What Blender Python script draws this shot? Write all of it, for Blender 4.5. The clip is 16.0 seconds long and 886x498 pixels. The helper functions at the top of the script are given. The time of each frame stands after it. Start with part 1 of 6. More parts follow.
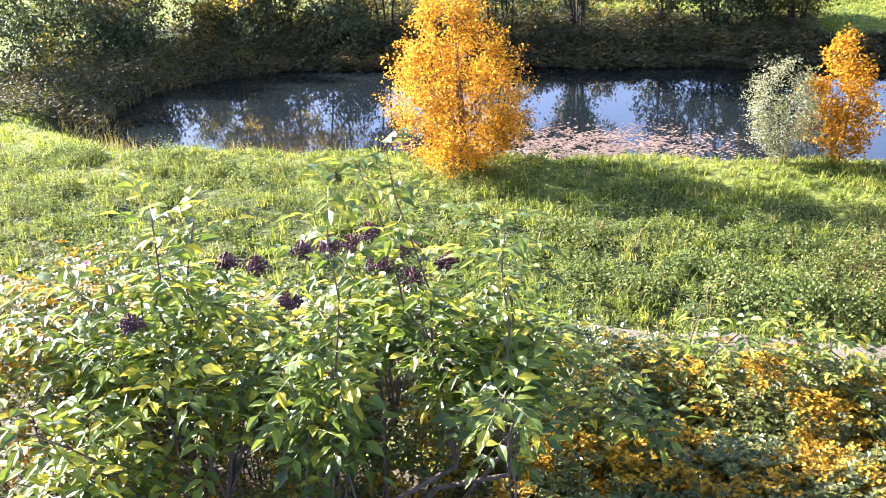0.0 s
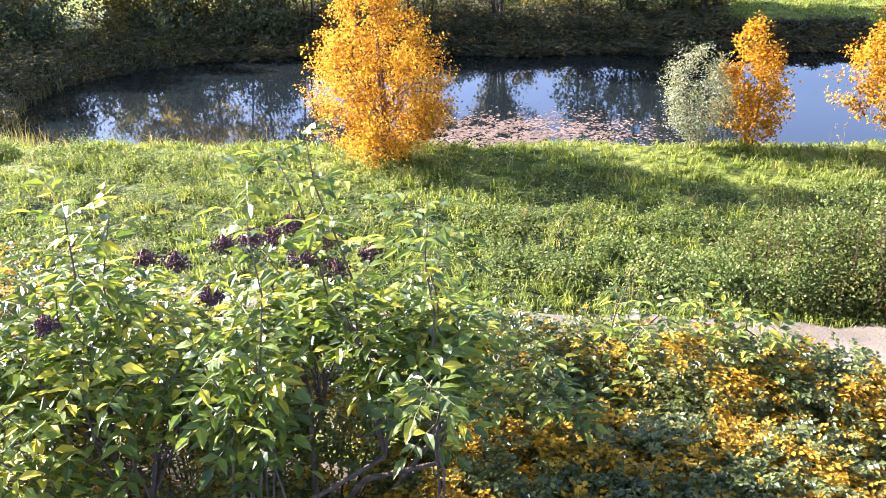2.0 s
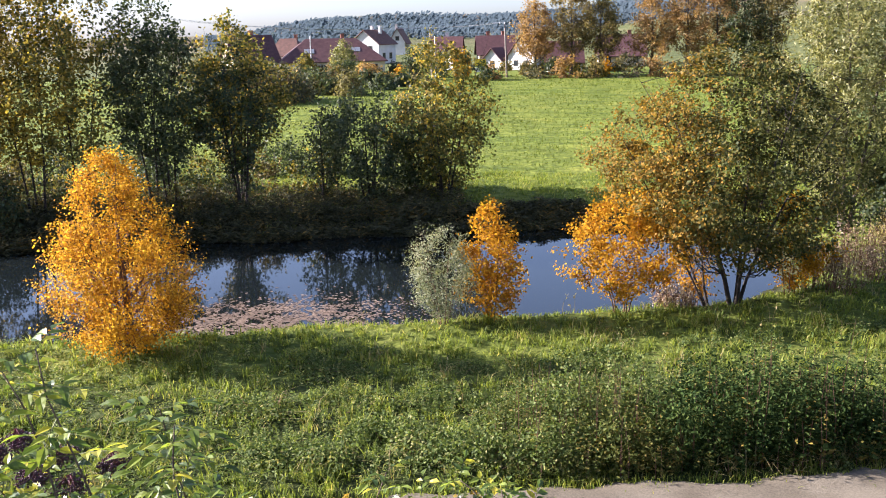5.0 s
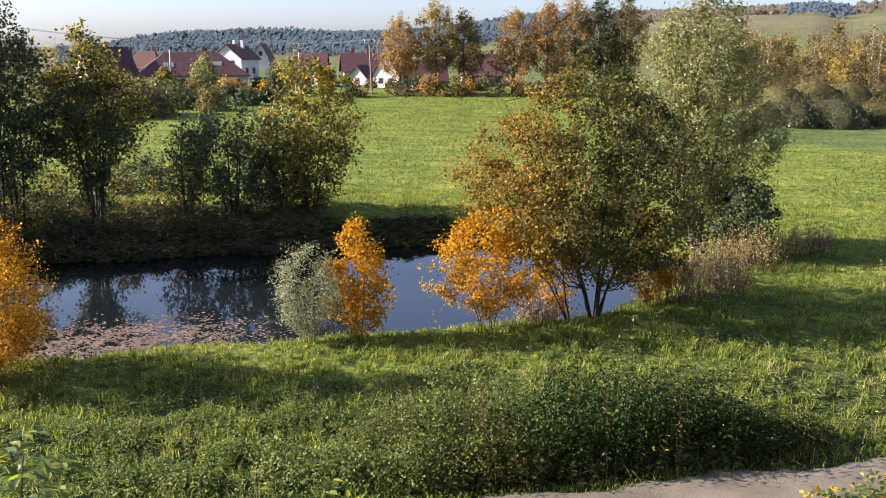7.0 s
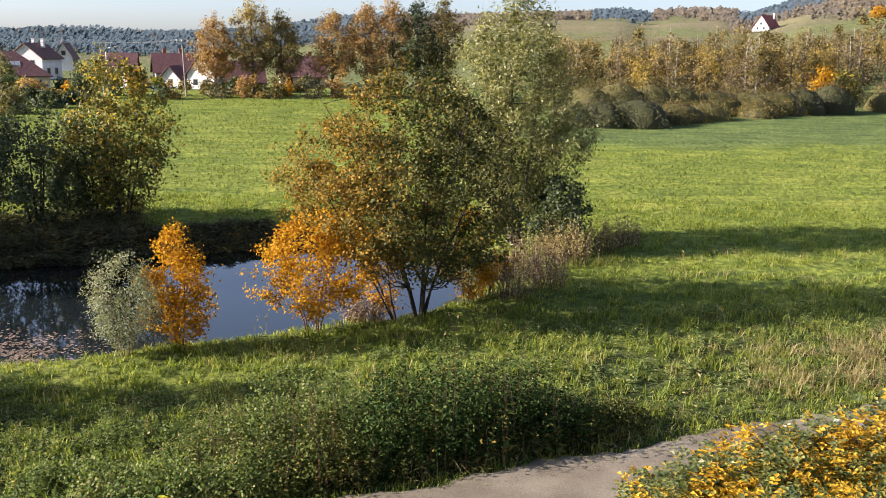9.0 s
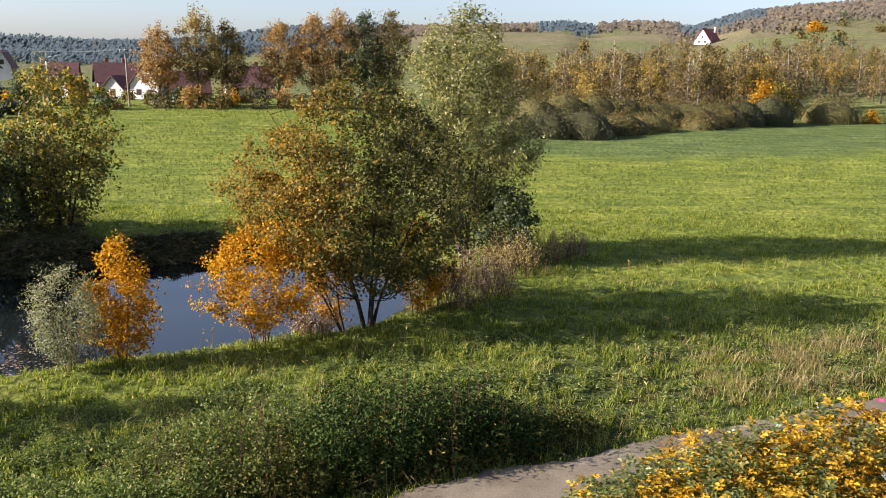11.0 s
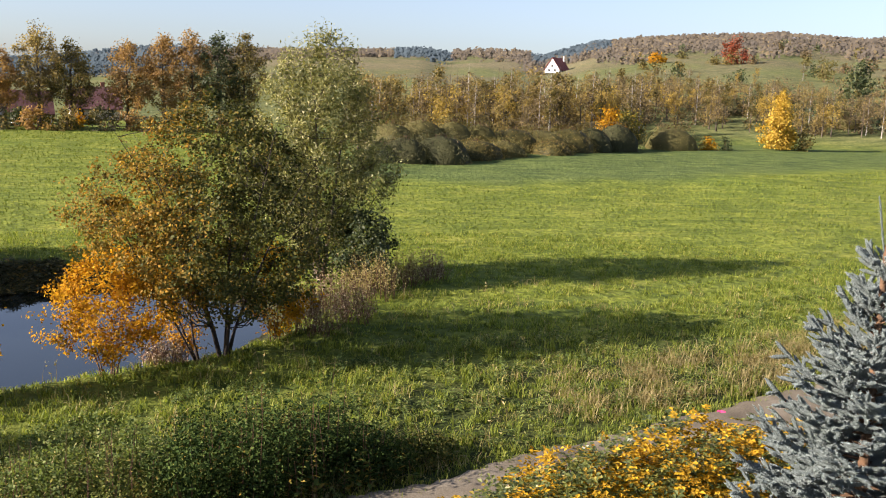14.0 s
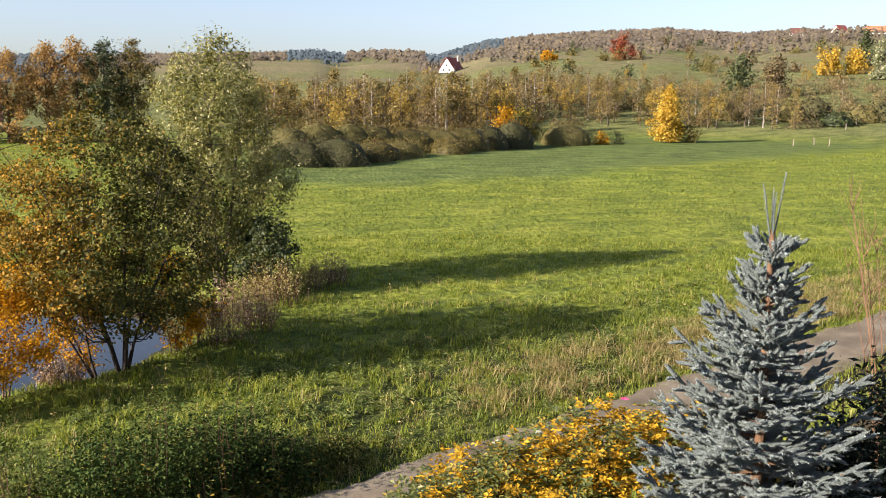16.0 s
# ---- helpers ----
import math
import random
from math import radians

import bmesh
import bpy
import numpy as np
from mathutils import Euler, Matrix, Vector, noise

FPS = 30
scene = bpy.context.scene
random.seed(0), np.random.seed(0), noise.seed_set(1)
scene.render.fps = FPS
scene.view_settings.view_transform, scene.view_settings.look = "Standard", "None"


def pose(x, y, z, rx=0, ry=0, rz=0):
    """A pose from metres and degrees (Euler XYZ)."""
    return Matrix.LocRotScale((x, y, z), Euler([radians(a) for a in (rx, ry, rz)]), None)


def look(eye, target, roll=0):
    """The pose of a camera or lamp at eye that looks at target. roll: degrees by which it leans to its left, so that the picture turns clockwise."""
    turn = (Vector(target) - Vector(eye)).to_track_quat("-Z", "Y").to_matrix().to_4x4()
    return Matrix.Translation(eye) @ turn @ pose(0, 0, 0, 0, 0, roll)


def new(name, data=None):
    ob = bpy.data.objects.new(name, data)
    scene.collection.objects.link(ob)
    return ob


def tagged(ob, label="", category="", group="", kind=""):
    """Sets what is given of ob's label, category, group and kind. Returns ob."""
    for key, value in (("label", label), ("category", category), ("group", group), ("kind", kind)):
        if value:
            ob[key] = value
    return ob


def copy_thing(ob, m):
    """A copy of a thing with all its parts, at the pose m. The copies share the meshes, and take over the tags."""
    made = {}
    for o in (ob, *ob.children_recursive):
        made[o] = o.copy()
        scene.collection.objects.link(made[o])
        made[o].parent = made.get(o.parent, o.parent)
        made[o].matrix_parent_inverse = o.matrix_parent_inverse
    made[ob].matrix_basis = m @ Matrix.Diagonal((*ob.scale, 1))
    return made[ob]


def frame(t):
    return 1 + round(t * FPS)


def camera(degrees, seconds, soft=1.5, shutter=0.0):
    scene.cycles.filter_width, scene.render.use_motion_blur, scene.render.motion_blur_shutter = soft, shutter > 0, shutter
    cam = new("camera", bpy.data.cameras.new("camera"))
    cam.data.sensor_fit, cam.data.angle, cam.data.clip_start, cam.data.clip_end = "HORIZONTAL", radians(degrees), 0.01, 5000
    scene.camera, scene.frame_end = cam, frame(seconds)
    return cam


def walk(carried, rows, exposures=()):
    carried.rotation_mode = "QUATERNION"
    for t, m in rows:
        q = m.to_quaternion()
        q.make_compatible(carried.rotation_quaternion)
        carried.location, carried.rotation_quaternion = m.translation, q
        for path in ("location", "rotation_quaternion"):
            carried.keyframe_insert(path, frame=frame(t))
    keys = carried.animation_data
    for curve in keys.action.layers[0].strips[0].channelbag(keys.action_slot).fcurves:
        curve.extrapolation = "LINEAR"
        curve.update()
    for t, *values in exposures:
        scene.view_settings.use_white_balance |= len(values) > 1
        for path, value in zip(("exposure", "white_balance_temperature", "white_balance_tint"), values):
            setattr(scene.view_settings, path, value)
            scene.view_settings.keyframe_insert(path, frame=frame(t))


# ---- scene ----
cam = camera(50.72, 16.0, 1.0)
# seconds, heading, pitch, roll (degrees), drift of the eye (metres)
PATH = [
    (0.0, 40.355, -22.878, -3.303, 0.000, 0.000, 0.000),
    (0.5, 39.559, -23.214, -3.140, 0.003, 0.002, 0.001),
    (1.0, 38.651, -23.392, -3.125, 0.006, 0.005, 0.001),
    (1.5, 37.610, -23.500, -3.037, 0.009, 0.007, 0.002),
    (2.0, 35.477, -23.766, -2.790, 0.012, 0.009, 0.003),
    (2.5, 32.461, -22.847, -2.022, 0.016, 0.011, 0.013),
    (3.0, 30.338, -18.902, -1.805, 0.019, 0.014, 0.024),
    (3.5, 28.281, -15.449, -1.837, 0.022, 0.017, 0.035),
    (4.0, 24.649, -13.590, -1.945, 0.026, 0.019, 0.046),
    (4.2, 23.140, -13.099, -1.711, 0.027, 0.020, 0.050),
    (6.3, 16.155, -13.483, -0.121, 0.027, 0.020, 0.050),
    (6.5, 15.374, -13.227, 0.026, 0.027, 0.020, 0.050),
    (7.0, 10.963, -12.213, 0.342, 0.027, 0.020, 0.050),
    (7.5, 7.305, -12.211, 0.344, 0.027, 0.020, 0.050),
    (8.0, 4.970, -12.303, 0.635, 0.027, 0.020, 0.050),
    (8.5, 2.105, -12.377, 0.969, 0.027, 0.020, 0.050),
    (9.0, -0.000, -12.000, 0.856, 0.027, 0.020, 0.050),
    (11.3, -4.392, -11.007, 1.486, 0.027, 0.020, 0.050),
    (11.5, -5.326, -10.775, 1.700, 0.027, 0.020, 0.050),
    (12.0, -6.410, -10.553, 1.937, 0.027, 0.020, 0.050),
    (12.5, -7.442, -10.322, 2.055, 0.027, 0.020, 0.050),
    (13.0, -8.653, -10.080, 2.193, 0.027, 0.020, 0.050),
    (13.5, -10.440, -9.780, 2.288, 0.027, 0.020, 0.050),
    (14.0, -11.970, -9.567, 2.097, 0.027, 0.020, 0.050),
    (14.5, -12.871, -9.552, 1.765, 0.027, 0.020, 0.050),
    (15.0, -13.597, -9.596, 1.450, 0.027, 0.020, 0.050),
    (15.5, -14.914, -9.677, 1.171, 0.027, 0.020, 0.050),
    (16.0, -18.020, -9.370, 0.649, 0.027, 0.020, 0.050),
]
EYE = Vector((0.0, 0.0, 8.0))


def standpoint(heading, pitch, roll, dx, dy, dz):
    return Matrix.Translation(EYE + Vector((dx, dy, dz))) @ pose(0, 0, 0, 90 + pitch, 0, heading) @ pose(0, 0, 0, 0, 0, roll)


EXPOSURES = [(0.0, 3.15, 5500, 25), (2.5, 3.07, 5500, 25), (3.5, 2.8, 5600, 23), (4.2, 2.28, 5600, 22), (6.5, 2.06, 5750, 22), (7.5, 1.74, 5800, 21), (8.5, 1.84, 5900, 20), (9.0, 1.84, 5950, 19), (12.5, 1.6, 6150, 19), (16.0, 1.7, 6350, 18)]
walk(cam, [(t, standpoint(*row)) for t, *row in PATH], EXPOSURES)

# ---------------------------------------------------------------- light
SUN_TO = Vector((-1.0, -0.14, 0.0)).normalized()
SUN_ELEV = radians(23)
world = bpy.data.worlds.new("world")
scene.world = world
world.use_nodes = True
wn = world.node_tree.nodes
sky = wn.new("ShaderNodeTexSky")
sky.sky_type = "NISHITA"
sky.sun_disc = False
sky.sun_elevation = SUN_ELEV
sky.sun_rotation = math.atan2(SUN_TO.x, SUN_TO.y)
sky.air_density, sky.dust_density, sky.ozone_density = 0.9, 1.1, 3.0
wn["Background"].inputs[1].default_value = 0.064
thin_cloud = wn.new("ShaderNodeHueSaturation")
thin_cloud.inputs["Saturation"].default_value = 0.75
world.node_tree.links.new(sky.outputs[0], thin_cloud.inputs["Color"])
world.node_tree.links.new(thin_cloud.outputs[0], wn["Background"].inputs[0])
sun_data = bpy.data.lights.new("sun", "SUN")
sun_data.energy, sun_data.angle, sun_data.color = 5.0, radians(0.5), (1.0, 0.89, 0.72)
sun = new("sun", sun_data)
sun_dir = Vector((SUN_TO.x * math.cos(SUN_ELEV), SUN_TO.y * math.cos(SUN_ELEV), math.sin(SUN_ELEV)))
sun.matrix_world = look(sun_dir * 60, (0, 0, 0))

# ---------------------------------------------------------------- tools
rng = np.random.default_rng(7)


def lerp(a, b, u):
    return a + (b - a) * u


def smooth(u):
    u = np.clip(u, 0, 1)
    return u * u * (3 - 2 * u)


def wave_noise(x, y, scale, seed, octaves=3):
    """A cheap smooth field of about -1..1 from rotated sine products."""
    r = np.random.default_rng(seed)
    out, amp, k = 0, 1.0, 2 * math.pi / scale
    for _ in range(octaves):
        a, p, q = r.uniform(0, 6.28, 3)
        u, v = x * math.cos(a) + y * math.sin(a), -x * math.sin(a) + y * math.cos(a)
        out = out + amp * np.sin(u * k + p + 1.3 * np.sin(v * k * 0.7 + q)) * np.cos(v * k * 0.83 + q)
        amp, k = amp * 0.5, k * 2.03
    return out / 1.5


class Build:
    """Collects vertices and faces, then makes one mesh."""

    def __init__(self):
        self.v, self.f, self.n = [], [], 0

    def add(self, verts, faces):
        verts = np.asarray(verts, float).reshape(-1, 3)
        self.v.append(verts)
        for f in faces if isinstance(faces, list) else [faces]:
            self.f.append(np.asarray(f, np.int64) + self.n)
        self.n += len(verts)

    def tube(self, pts, radii, sides=5, cap=True):
        pts = np.asarray(pts, float)
        m = len(pts)
        d = np.gradient(pts, axis=0)
        d /= np.linalg.norm(d, axis=1)[:, None] + 1e-9
        ref = np.where(np.abs(d[:, 2:3]) > 0.9, np.array([[1.0, 0, 0]]), np.array([[0, 0, 1.0]]))
        a = np.cross(d, ref)
        a /= np.linalg.norm(a, axis=1)[:, None] + 1e-9
        b = np.cross(d, a)
        ang = np.arange(sides) * 2 * math.pi / sides
        ring = (np.cos(ang)[None, :, None] * a[:, None] + np.sin(ang)[None, :, None] * b[:, None]) * np.asarray(radii, float)[:, None, None]
        v = (pts[:, None] + ring).reshape(-1, 3)
        i = np.arange((m - 1) * sides).reshape(m - 1, sides)
        j = np.roll(i, -1, axis=1)
        q = np.stack([i, j, j + sides, i + sides], -1).reshape(-1, 4)
        faces = [q]
        if cap:
            faces.append(np.array([[(m - 1) * sides + k, (m - 1) * sides + k + 1, (m - 1) * sides] for k in range(1, sides - 1)]))
        self.add(v, faces)

    def box(self, lo, hi, bevel=0.0):
        (x0, y0, z0), (x1, y1, z1) = lo, hi
        v = [(x, y, z) for z in (z0, z1) for y in (y0, y1) for x in (x0, x1)]
        self.add(v, np.array([[0, 2, 3, 1], [4, 5, 7, 6], [0, 1, 5, 4], [2, 6, 7, 3], [0, 4, 6, 2], [1, 3, 7, 5]]))

    def mesh(self, name, smooth_shade=False):
        me = bpy.data.meshes.new(name)
        v = np.concatenate(self.v) if self.v else np.zeros((0, 3))
        sizes = np.concatenate([np.full(len(f), f.shape[1]) for f in self.f])
        loops = np.concatenate([f.ravel() for f in self.f])
        me.vertices.add(len(v))
        me.vertices.foreach_set("co", v.astype(np.float32).ravel())
        me.loops.add(len(loops))
        me.loops.foreach_set("vertex_index", loops.astype(np.int32))
        me.polygons.add(len(sizes))
        me.polygons.foreach_set("loop_start", np.concatenate([[0], np.cumsum(sizes)[:-1]]).astype(np.int32))
        me.polygons.foreach_set("use_smooth", np.full(len(sizes), smooth_shade))
        me.update(calc_edges=True)
        return me


def part(name, bm, material, parent=None, label="", smooth_shade=False):
    me = bm.mesh(name, smooth_shade)
    me.materials.append(material)
    ob = new(name, me)
    if parent is not None:
        ob.parent = parent
    return tagged(ob, label)


def empty(name, at, label, category, group="", turn=0.0):
    ob = new(name)
    ob.empty_display_size = 0.2
    ob.location = at
    ob.rotation_euler[2] = radians(turn)
    return tagged(ob, label, category, group)


def unit(v):
    return v / (np.linalg.norm(v, axis=-1, keepdims=True) + 1e-9)


def leaves(bm, c, size, r, aspect=0.6, droop=0.3, fold=0.0):
    """Kite-shaped leaves at the points c, lengths size, turned at random."""
    n = len(c)
    a = unit(r.normal(size=(n, 3)) + np.array([0, 0, -droop]))
    b = unit(np.cross(a, r.normal(size=(n, 3))))
    size = np.broadcast_to(size, (n,))[:, None] * r.uniform(0.65, 1.3, (n, 1))
    w = size * aspect * 0.5
    mid = c + a * size * 0.42
    v = np.stack([c, mid + b * w, c + a * size, mid - b * w], 1)
    bm.add(v.reshape(-1, 3), np.arange(4 * n).reshape(n, 4))


def facing_leaves(bm, c, normal, size, r, aspect=0.6, jitter=0.55):
    """Kite-shaped leaves lying roughly along a surface with the given normals."""
    n = len(c)
    nrm = unit(normal + r.normal(0, jitter, (n, 3)))
    a = unit(np.cross(nrm, r.normal(size=(n, 3))))
    b = np.cross(nrm, a)
    size = np.broadcast_to(size, (n,))[:, None] * r.uniform(0.65, 1.3, (n, 1))
    w = size * aspect * 0.5
    v = np.stack([c - a * size * 0.45, c + b * w, c + a * size * 0.55, c - b * w], 1)
    bm.add(v.reshape(-1, 3), np.arange(4 * n).reshape(n, 4))


def leaf_dome(bm, n, w, dep, h, size, r, seed, aspect=0.6, jitter=0.55, depth=0.3, base=0.0, lumpy=1.0):
    """Leaves over a lumpy dome, some deeper inside."""
    a, u = r.uniform(0, 2 * math.pi, n), r.uniform(base, 1, n)
    q = np.sqrt(1 - u * u)
    lump = 1 + lumpy * (0.13 * np.sin(4 * a + seed) * q + 0.1 * np.sin(7 * a + 9 * u + 2 * seed) + 0.07 * np.sin(13 * a - 15 * u + seed) + r.normal(0, 0.03, n))
    lump *= 1 - depth * r.uniform(0, 1, n) ** 3
    d = np.stack([q * np.cos(a), q * np.sin(a), u], 1)
    c = d * np.array([w * 0.5, dep * 0.5, h]) * lump[:, None]
    facing_leaves(bm, c, unit(d / np.array([w * 0.5, dep * 0.5, h])), size, r, aspect, jitter)
    return c


def blades(bm, p, height, width, lean, r, bend=True):
    """Grass blades rooted at p."""
    n = len(p)
    ang = r.uniform(0, 2 * math.pi, n)
    side = np.stack([np.cos(ang), np.sin(ang), np.zeros(n)], 1)
    out = np.stack([-np.sin(ang), np.cos(ang), np.zeros(n)], 1)
    h = np.broadcast_to(height, (n,))[:, None] * r.uniform(0.5, 1.3, (n, 1))
    w = np.broadcast_to(width, (n,))[:, None] * 0.5
    l = r.uniform(0.1, 1.0, (n, 1)) * lean
    up = np.array([[0, 0, 1.0]])
    if bend:
        mid = p + up * h * 0.62 + out * h * l * 0.35
        tip = p + up * h * (1 - 0.25 * l) + out * h * l * 1.1
        v = np.stack([p - side * w, p + side * w, mid + side * w * 0.8, mid - side * w * 0.8, tip], 1)
        k = 5 * np.arange(n)[:, None]
        bm.add(v.reshape(-1, 3), [k + np.array([[0, 1, 2, 3]]), k + np.array([[3, 2, 4]])])
    else:
        tip = p + up * h + out * h * l
        v = np.stack([p - side * w, p + side * w, tip], 1)
        bm.add(v.reshape(-1, 3), np.arange(3 * n).reshape(n, 3))


# ---------------------------------------------------------------- materials
def material(name, rough=0.8):
    m = bpy.data.materials.new(name)
    m.use_nodes = True
    nt = m.node_tree
    b = nt.nodes["Principled BSDF"]
    b.inputs["Roughness"].default_value = rough
    return m, nt, b


def ramp(nt, stops):
    n = nt.nodes.new("ShaderNodeValToRGB")
    el = n.color_ramp.elements
    while len(el) < len(stops):
        el.new(0.5)
    for e, (p, c) in zip(el, stops):
        e.position, e.color = p, (*c, 1)
    return n


def noise_tex(nt, scale, detail=4.0, coords=None):
    n = nt.nodes.new("ShaderNodeTexNoise")
    n.inputs["Scale"].default_value, n.inputs["Detail"].default_value = scale, detail
    if coords is None:
        coords = nt.nodes.new("ShaderNodeTexCoord").outputs["Object"]
    nt.links.new(coords, n.inputs["Vector"])
    return n


def mix_color(nt, fac, a, b, mode="MIX"):
    n = nt.nodes.new("ShaderNodeMix")
    n.data_type, n.blend_type = "RGBA", mode
    for sock, val in ((n.inputs[0], fac), (n.inputs[6], a), (n.inputs[7], b)):
        if isinstance(val, (int, float)):
            sock.default_value = val
        elif isinstance(val, tuple):
            sock.default_value = (*val, 1)
        else:
            nt.links.new(val, sock)
    return n.outputs[2]


def leaf_material(name, stops, through_light=0.35, rough=0.5, patch=0.5, gloss=0.4):
    """Foliage: every leaf takes its own colour, with larger patches; thin leaves let light through."""
    m, nt, b = material(name, rough)
    geo = nt.nodes.new("ShaderNodeNewGeometry")
    big = noise_tex(nt, 1.6 * patch, 2.0)
    mth = nt.nodes.new("ShaderNodeMath")
    mth.operation = "MULTIPLY_ADD"
    nt.links.new(big.outputs[0], mth.inputs[0])
    mth.inputs[1].default_value = 0.9
    mth.inputs[2].default_value = -0.45
    add = nt.nodes.new("ShaderNodeMath")
    nt.links.new(geo.outputs["Random Per Island"], add.inputs[0])
    nt.links.new(mth.outputs[0], add.inputs[1])
    add.use_clamp = True
    r = ramp(nt, stops)
    nt.links.new(add.outputs[0], r.inputs[0])
    nt.links.new(r.outputs[0], b.inputs["Base Color"])
    b.inputs["Specular IOR Level"].default_value = gloss
    tr = nt.nodes.new("ShaderNodeBsdfTranslucent")
    warm = mix_color(nt, 1.0, r.outputs[0], (1.0, 1.0, 0.55), "MULTIPLY")
    gain = mix_color(nt, 1.0, warm, (1.6, 1.6, 1.6), "MULTIPLY")
    nt.links.new(gain, tr.inputs[0])
    ms = nt.nodes.new("ShaderNodeMixShader")
    ms.inputs[0].default_value = through_light
    nt.links.new(b.outputs[0], ms.inputs[1])
    nt.links.new(tr.outputs[0], ms.inputs[2])
    nt.links.new(ms.outputs[0], nt.nodes["Material Output"].inputs[0])
    return m


def plain_material(name, stops, scale, rough=0.8, bump=0.3, bump_scale=None, spec=0.3, metal=0.0):
    m, nt, b = material(name, rough)
    n = noise_tex(nt, scale, 6.0)
    r = ramp(nt, stops)
    nt.links.new(n.outputs[0], r.inputs[0])
    nt.links.new(r.outputs[0], b.inputs["Base Color"])
    b.inputs["Specular IOR Level"].default_value = spec
    b.inputs["Metallic"].default_value = metal
    if bump:
        n2 = noise_tex(nt, bump_scale or scale * 4, 4.0)
        bp = nt.nodes.new("ShaderNodeBump")
        bp.inputs["Strength"].default_value = bump
        bp.inputs["Distance"].default_value = 0.05
        nt.links.new(n2.outputs[0], bp.inputs["Height"])
        nt.links.new(bp.outputs[0], b.inputs["Normal"])
    return m


M_GRASS = leaf_material("meadow_grass_blades", [(0, (0.07, 0.1, 0.018)), (0.5, (0.165, 0.205, 0.03)), (0.92, (0.25, 0.265, 0.05)), (1, (0.34, 0.3, 0.1))], 0.44, 0.6, 0.4, 0.2)
M_FARGRASS = leaf_material("mown_grass", [(0, (0.085, 0.115, 0.018)), (0.5, (0.13, 0.16, 0.024)), (1, (0.165, 0.182, 0.034))], 0.2, 0.7, 0.06, 0.1)
M_DRY = leaf_material("dry_grass", [(0, (0.15, 0.125, 0.045)), (0.5, (0.27, 0.215, 0.09)), (1, (0.4, 0.33, 0.17))], 0.35, 0.65, 0.6, 0.2)
M_NETTLE = leaf_material("nettle_leaves", [(0, (0.045, 0.07, 0.02)), (0.5, (0.108, 0.145, 0.04)), (0.85, (0.17, 0.2, 0.064)), (1, (0.26, 0.24, 0.09))], 0.34, 0.6, 0.5, 0.12)
# shade on the thicket's front is put into this dark leaf colour
M_THICKET_SHADE = leaf_material("shaded_thicket_leaves", [(0, (0.014, 0.028, 0.007)), (0.6, (0.036, 0.06, 0.014)), (0.93, (0.078, 0.105, 0.025)), (1, (0.2, 0.145, 0.03))], 0.08, 0.75, 0.6, 0.05)
M_HERBMIX = leaf_material("olive_herb_leaves", [(0, (0.025, 0.038, 0.009)), (0.5, (0.068, 0.083, 0.018)), (0.85, (0.125, 0.128, 0.034)), (1, (0.21, 0.16, 0.04))], 0.18, 0.7, 0.6, 0.07)
M_ORANGE = leaf_material("orange_birch_leaves", [(0, (0.24, 0.105, 0.008)), (0.5, (0.41, 0.21, 0.013)), (1, (0.58, 0.36, 0.035))], 0.45, 0.7, 0.5, 0.06)
M_RUST = leaf_material("rust_leaves", [(0, (0.21, 0.095, 0.006)), (0.5, (0.37, 0.18, 0.01)), (1, (0.52, 0.3, 0.02))], 0.42, 0.7, 0.7, 0.05)
M_RED = leaf_material("dark_red_leaves", [(0, (0.14, 0.035, 0.02)), (1, (0.28, 0.08, 0.035))], 0.3, 0.6, 0.5, 0.2)
M_SILVER = leaf_material("silver_willow_leaves", [(0, (0.1, 0.12, 0.06)), (0.6, (0.2, 0.21, 0.12)), (1, (0.34, 0.33, 0.2))], 0.25, 0.6, 0.6, 0.2)
M_MAIN = leaf_material("green_bronze_leaves", [(0, (0.028, 0.036, 0.01)), (0.5, (0.058, 0.064, 0.015)), (0.85, (0.105, 0.098, 0.022)), (1, (0.19, 0.135, 0.03))], 0.24, 0.6, 0.5, 0.12)
M_MAIN_O = leaf_material("green_orange_leaves", [(0, (0.07, 0.06, 0.014)), (0.4, (0.145, 0.108, 0.02)), (0.75, (0.24, 0.14, 0.021)), (1, (0.36, 0.2, 0.028))], 0.33, 0.6, 0.5, 0.1)
M_WILLOW = leaf_material("pale_willow_leaves", [(0, (0.075, 0.085, 0.026)), (0.5, (0.15, 0.15, 0.044)), (0.85, (0.225, 0.21, 0.066)), (1, (0.4, 0.37, 0.19))], 0.33, 0.55, 0.5, 0.3)
M_ALDER = leaf_material("dark_alder_leaves", [(0, (0.02, 0.032, 0.014)), (0.6, (0.045, 0.062, 0.024)), (1, (0.1, 0.11, 0.04))], 0.32, 0.55, 0.5, 0.25)
M_GREY = leaf_material("grey_alder_leaves", [(0, (0.03, 0.045, 0.02)), (0.6, (0.065, 0.082, 0.035)), (1, (0.13, 0.14, 0.06))], 0.28, 0.6, 0.5, 0.2)
M_YGREEN = leaf_material("yellow_green_leaves", [(0, (0.05, 0.06, 0.015)), (0.5, (0.13, 0.12, 0.026)), (0.85, (0.27, 0.2, 0.035)), (1, (0.45, 0.3, 0.05))], 0.35, 0.6, 0.5, 0.2)
M_YELLOW = leaf_material("yellow_leaves", [(0, (0.24, 0.16, 0.02)), (0.5, (0.38, 0.25, 0.03)), (1, (0.54, 0.38, 0.07))], 0.38, 0.6, 0.5, 0.2)
M_ASPEN = leaf_material("golden_aspen_leaves", [(0, (0.09, 0.08, 0.018)), (0.4, (0.21, 0.16, 0.028)), (0.8, (0.4, 0.28, 0.04)), (1, (0.55, 0.4, 0.06))], 0.4, 0.6, 0.5, 0.2)
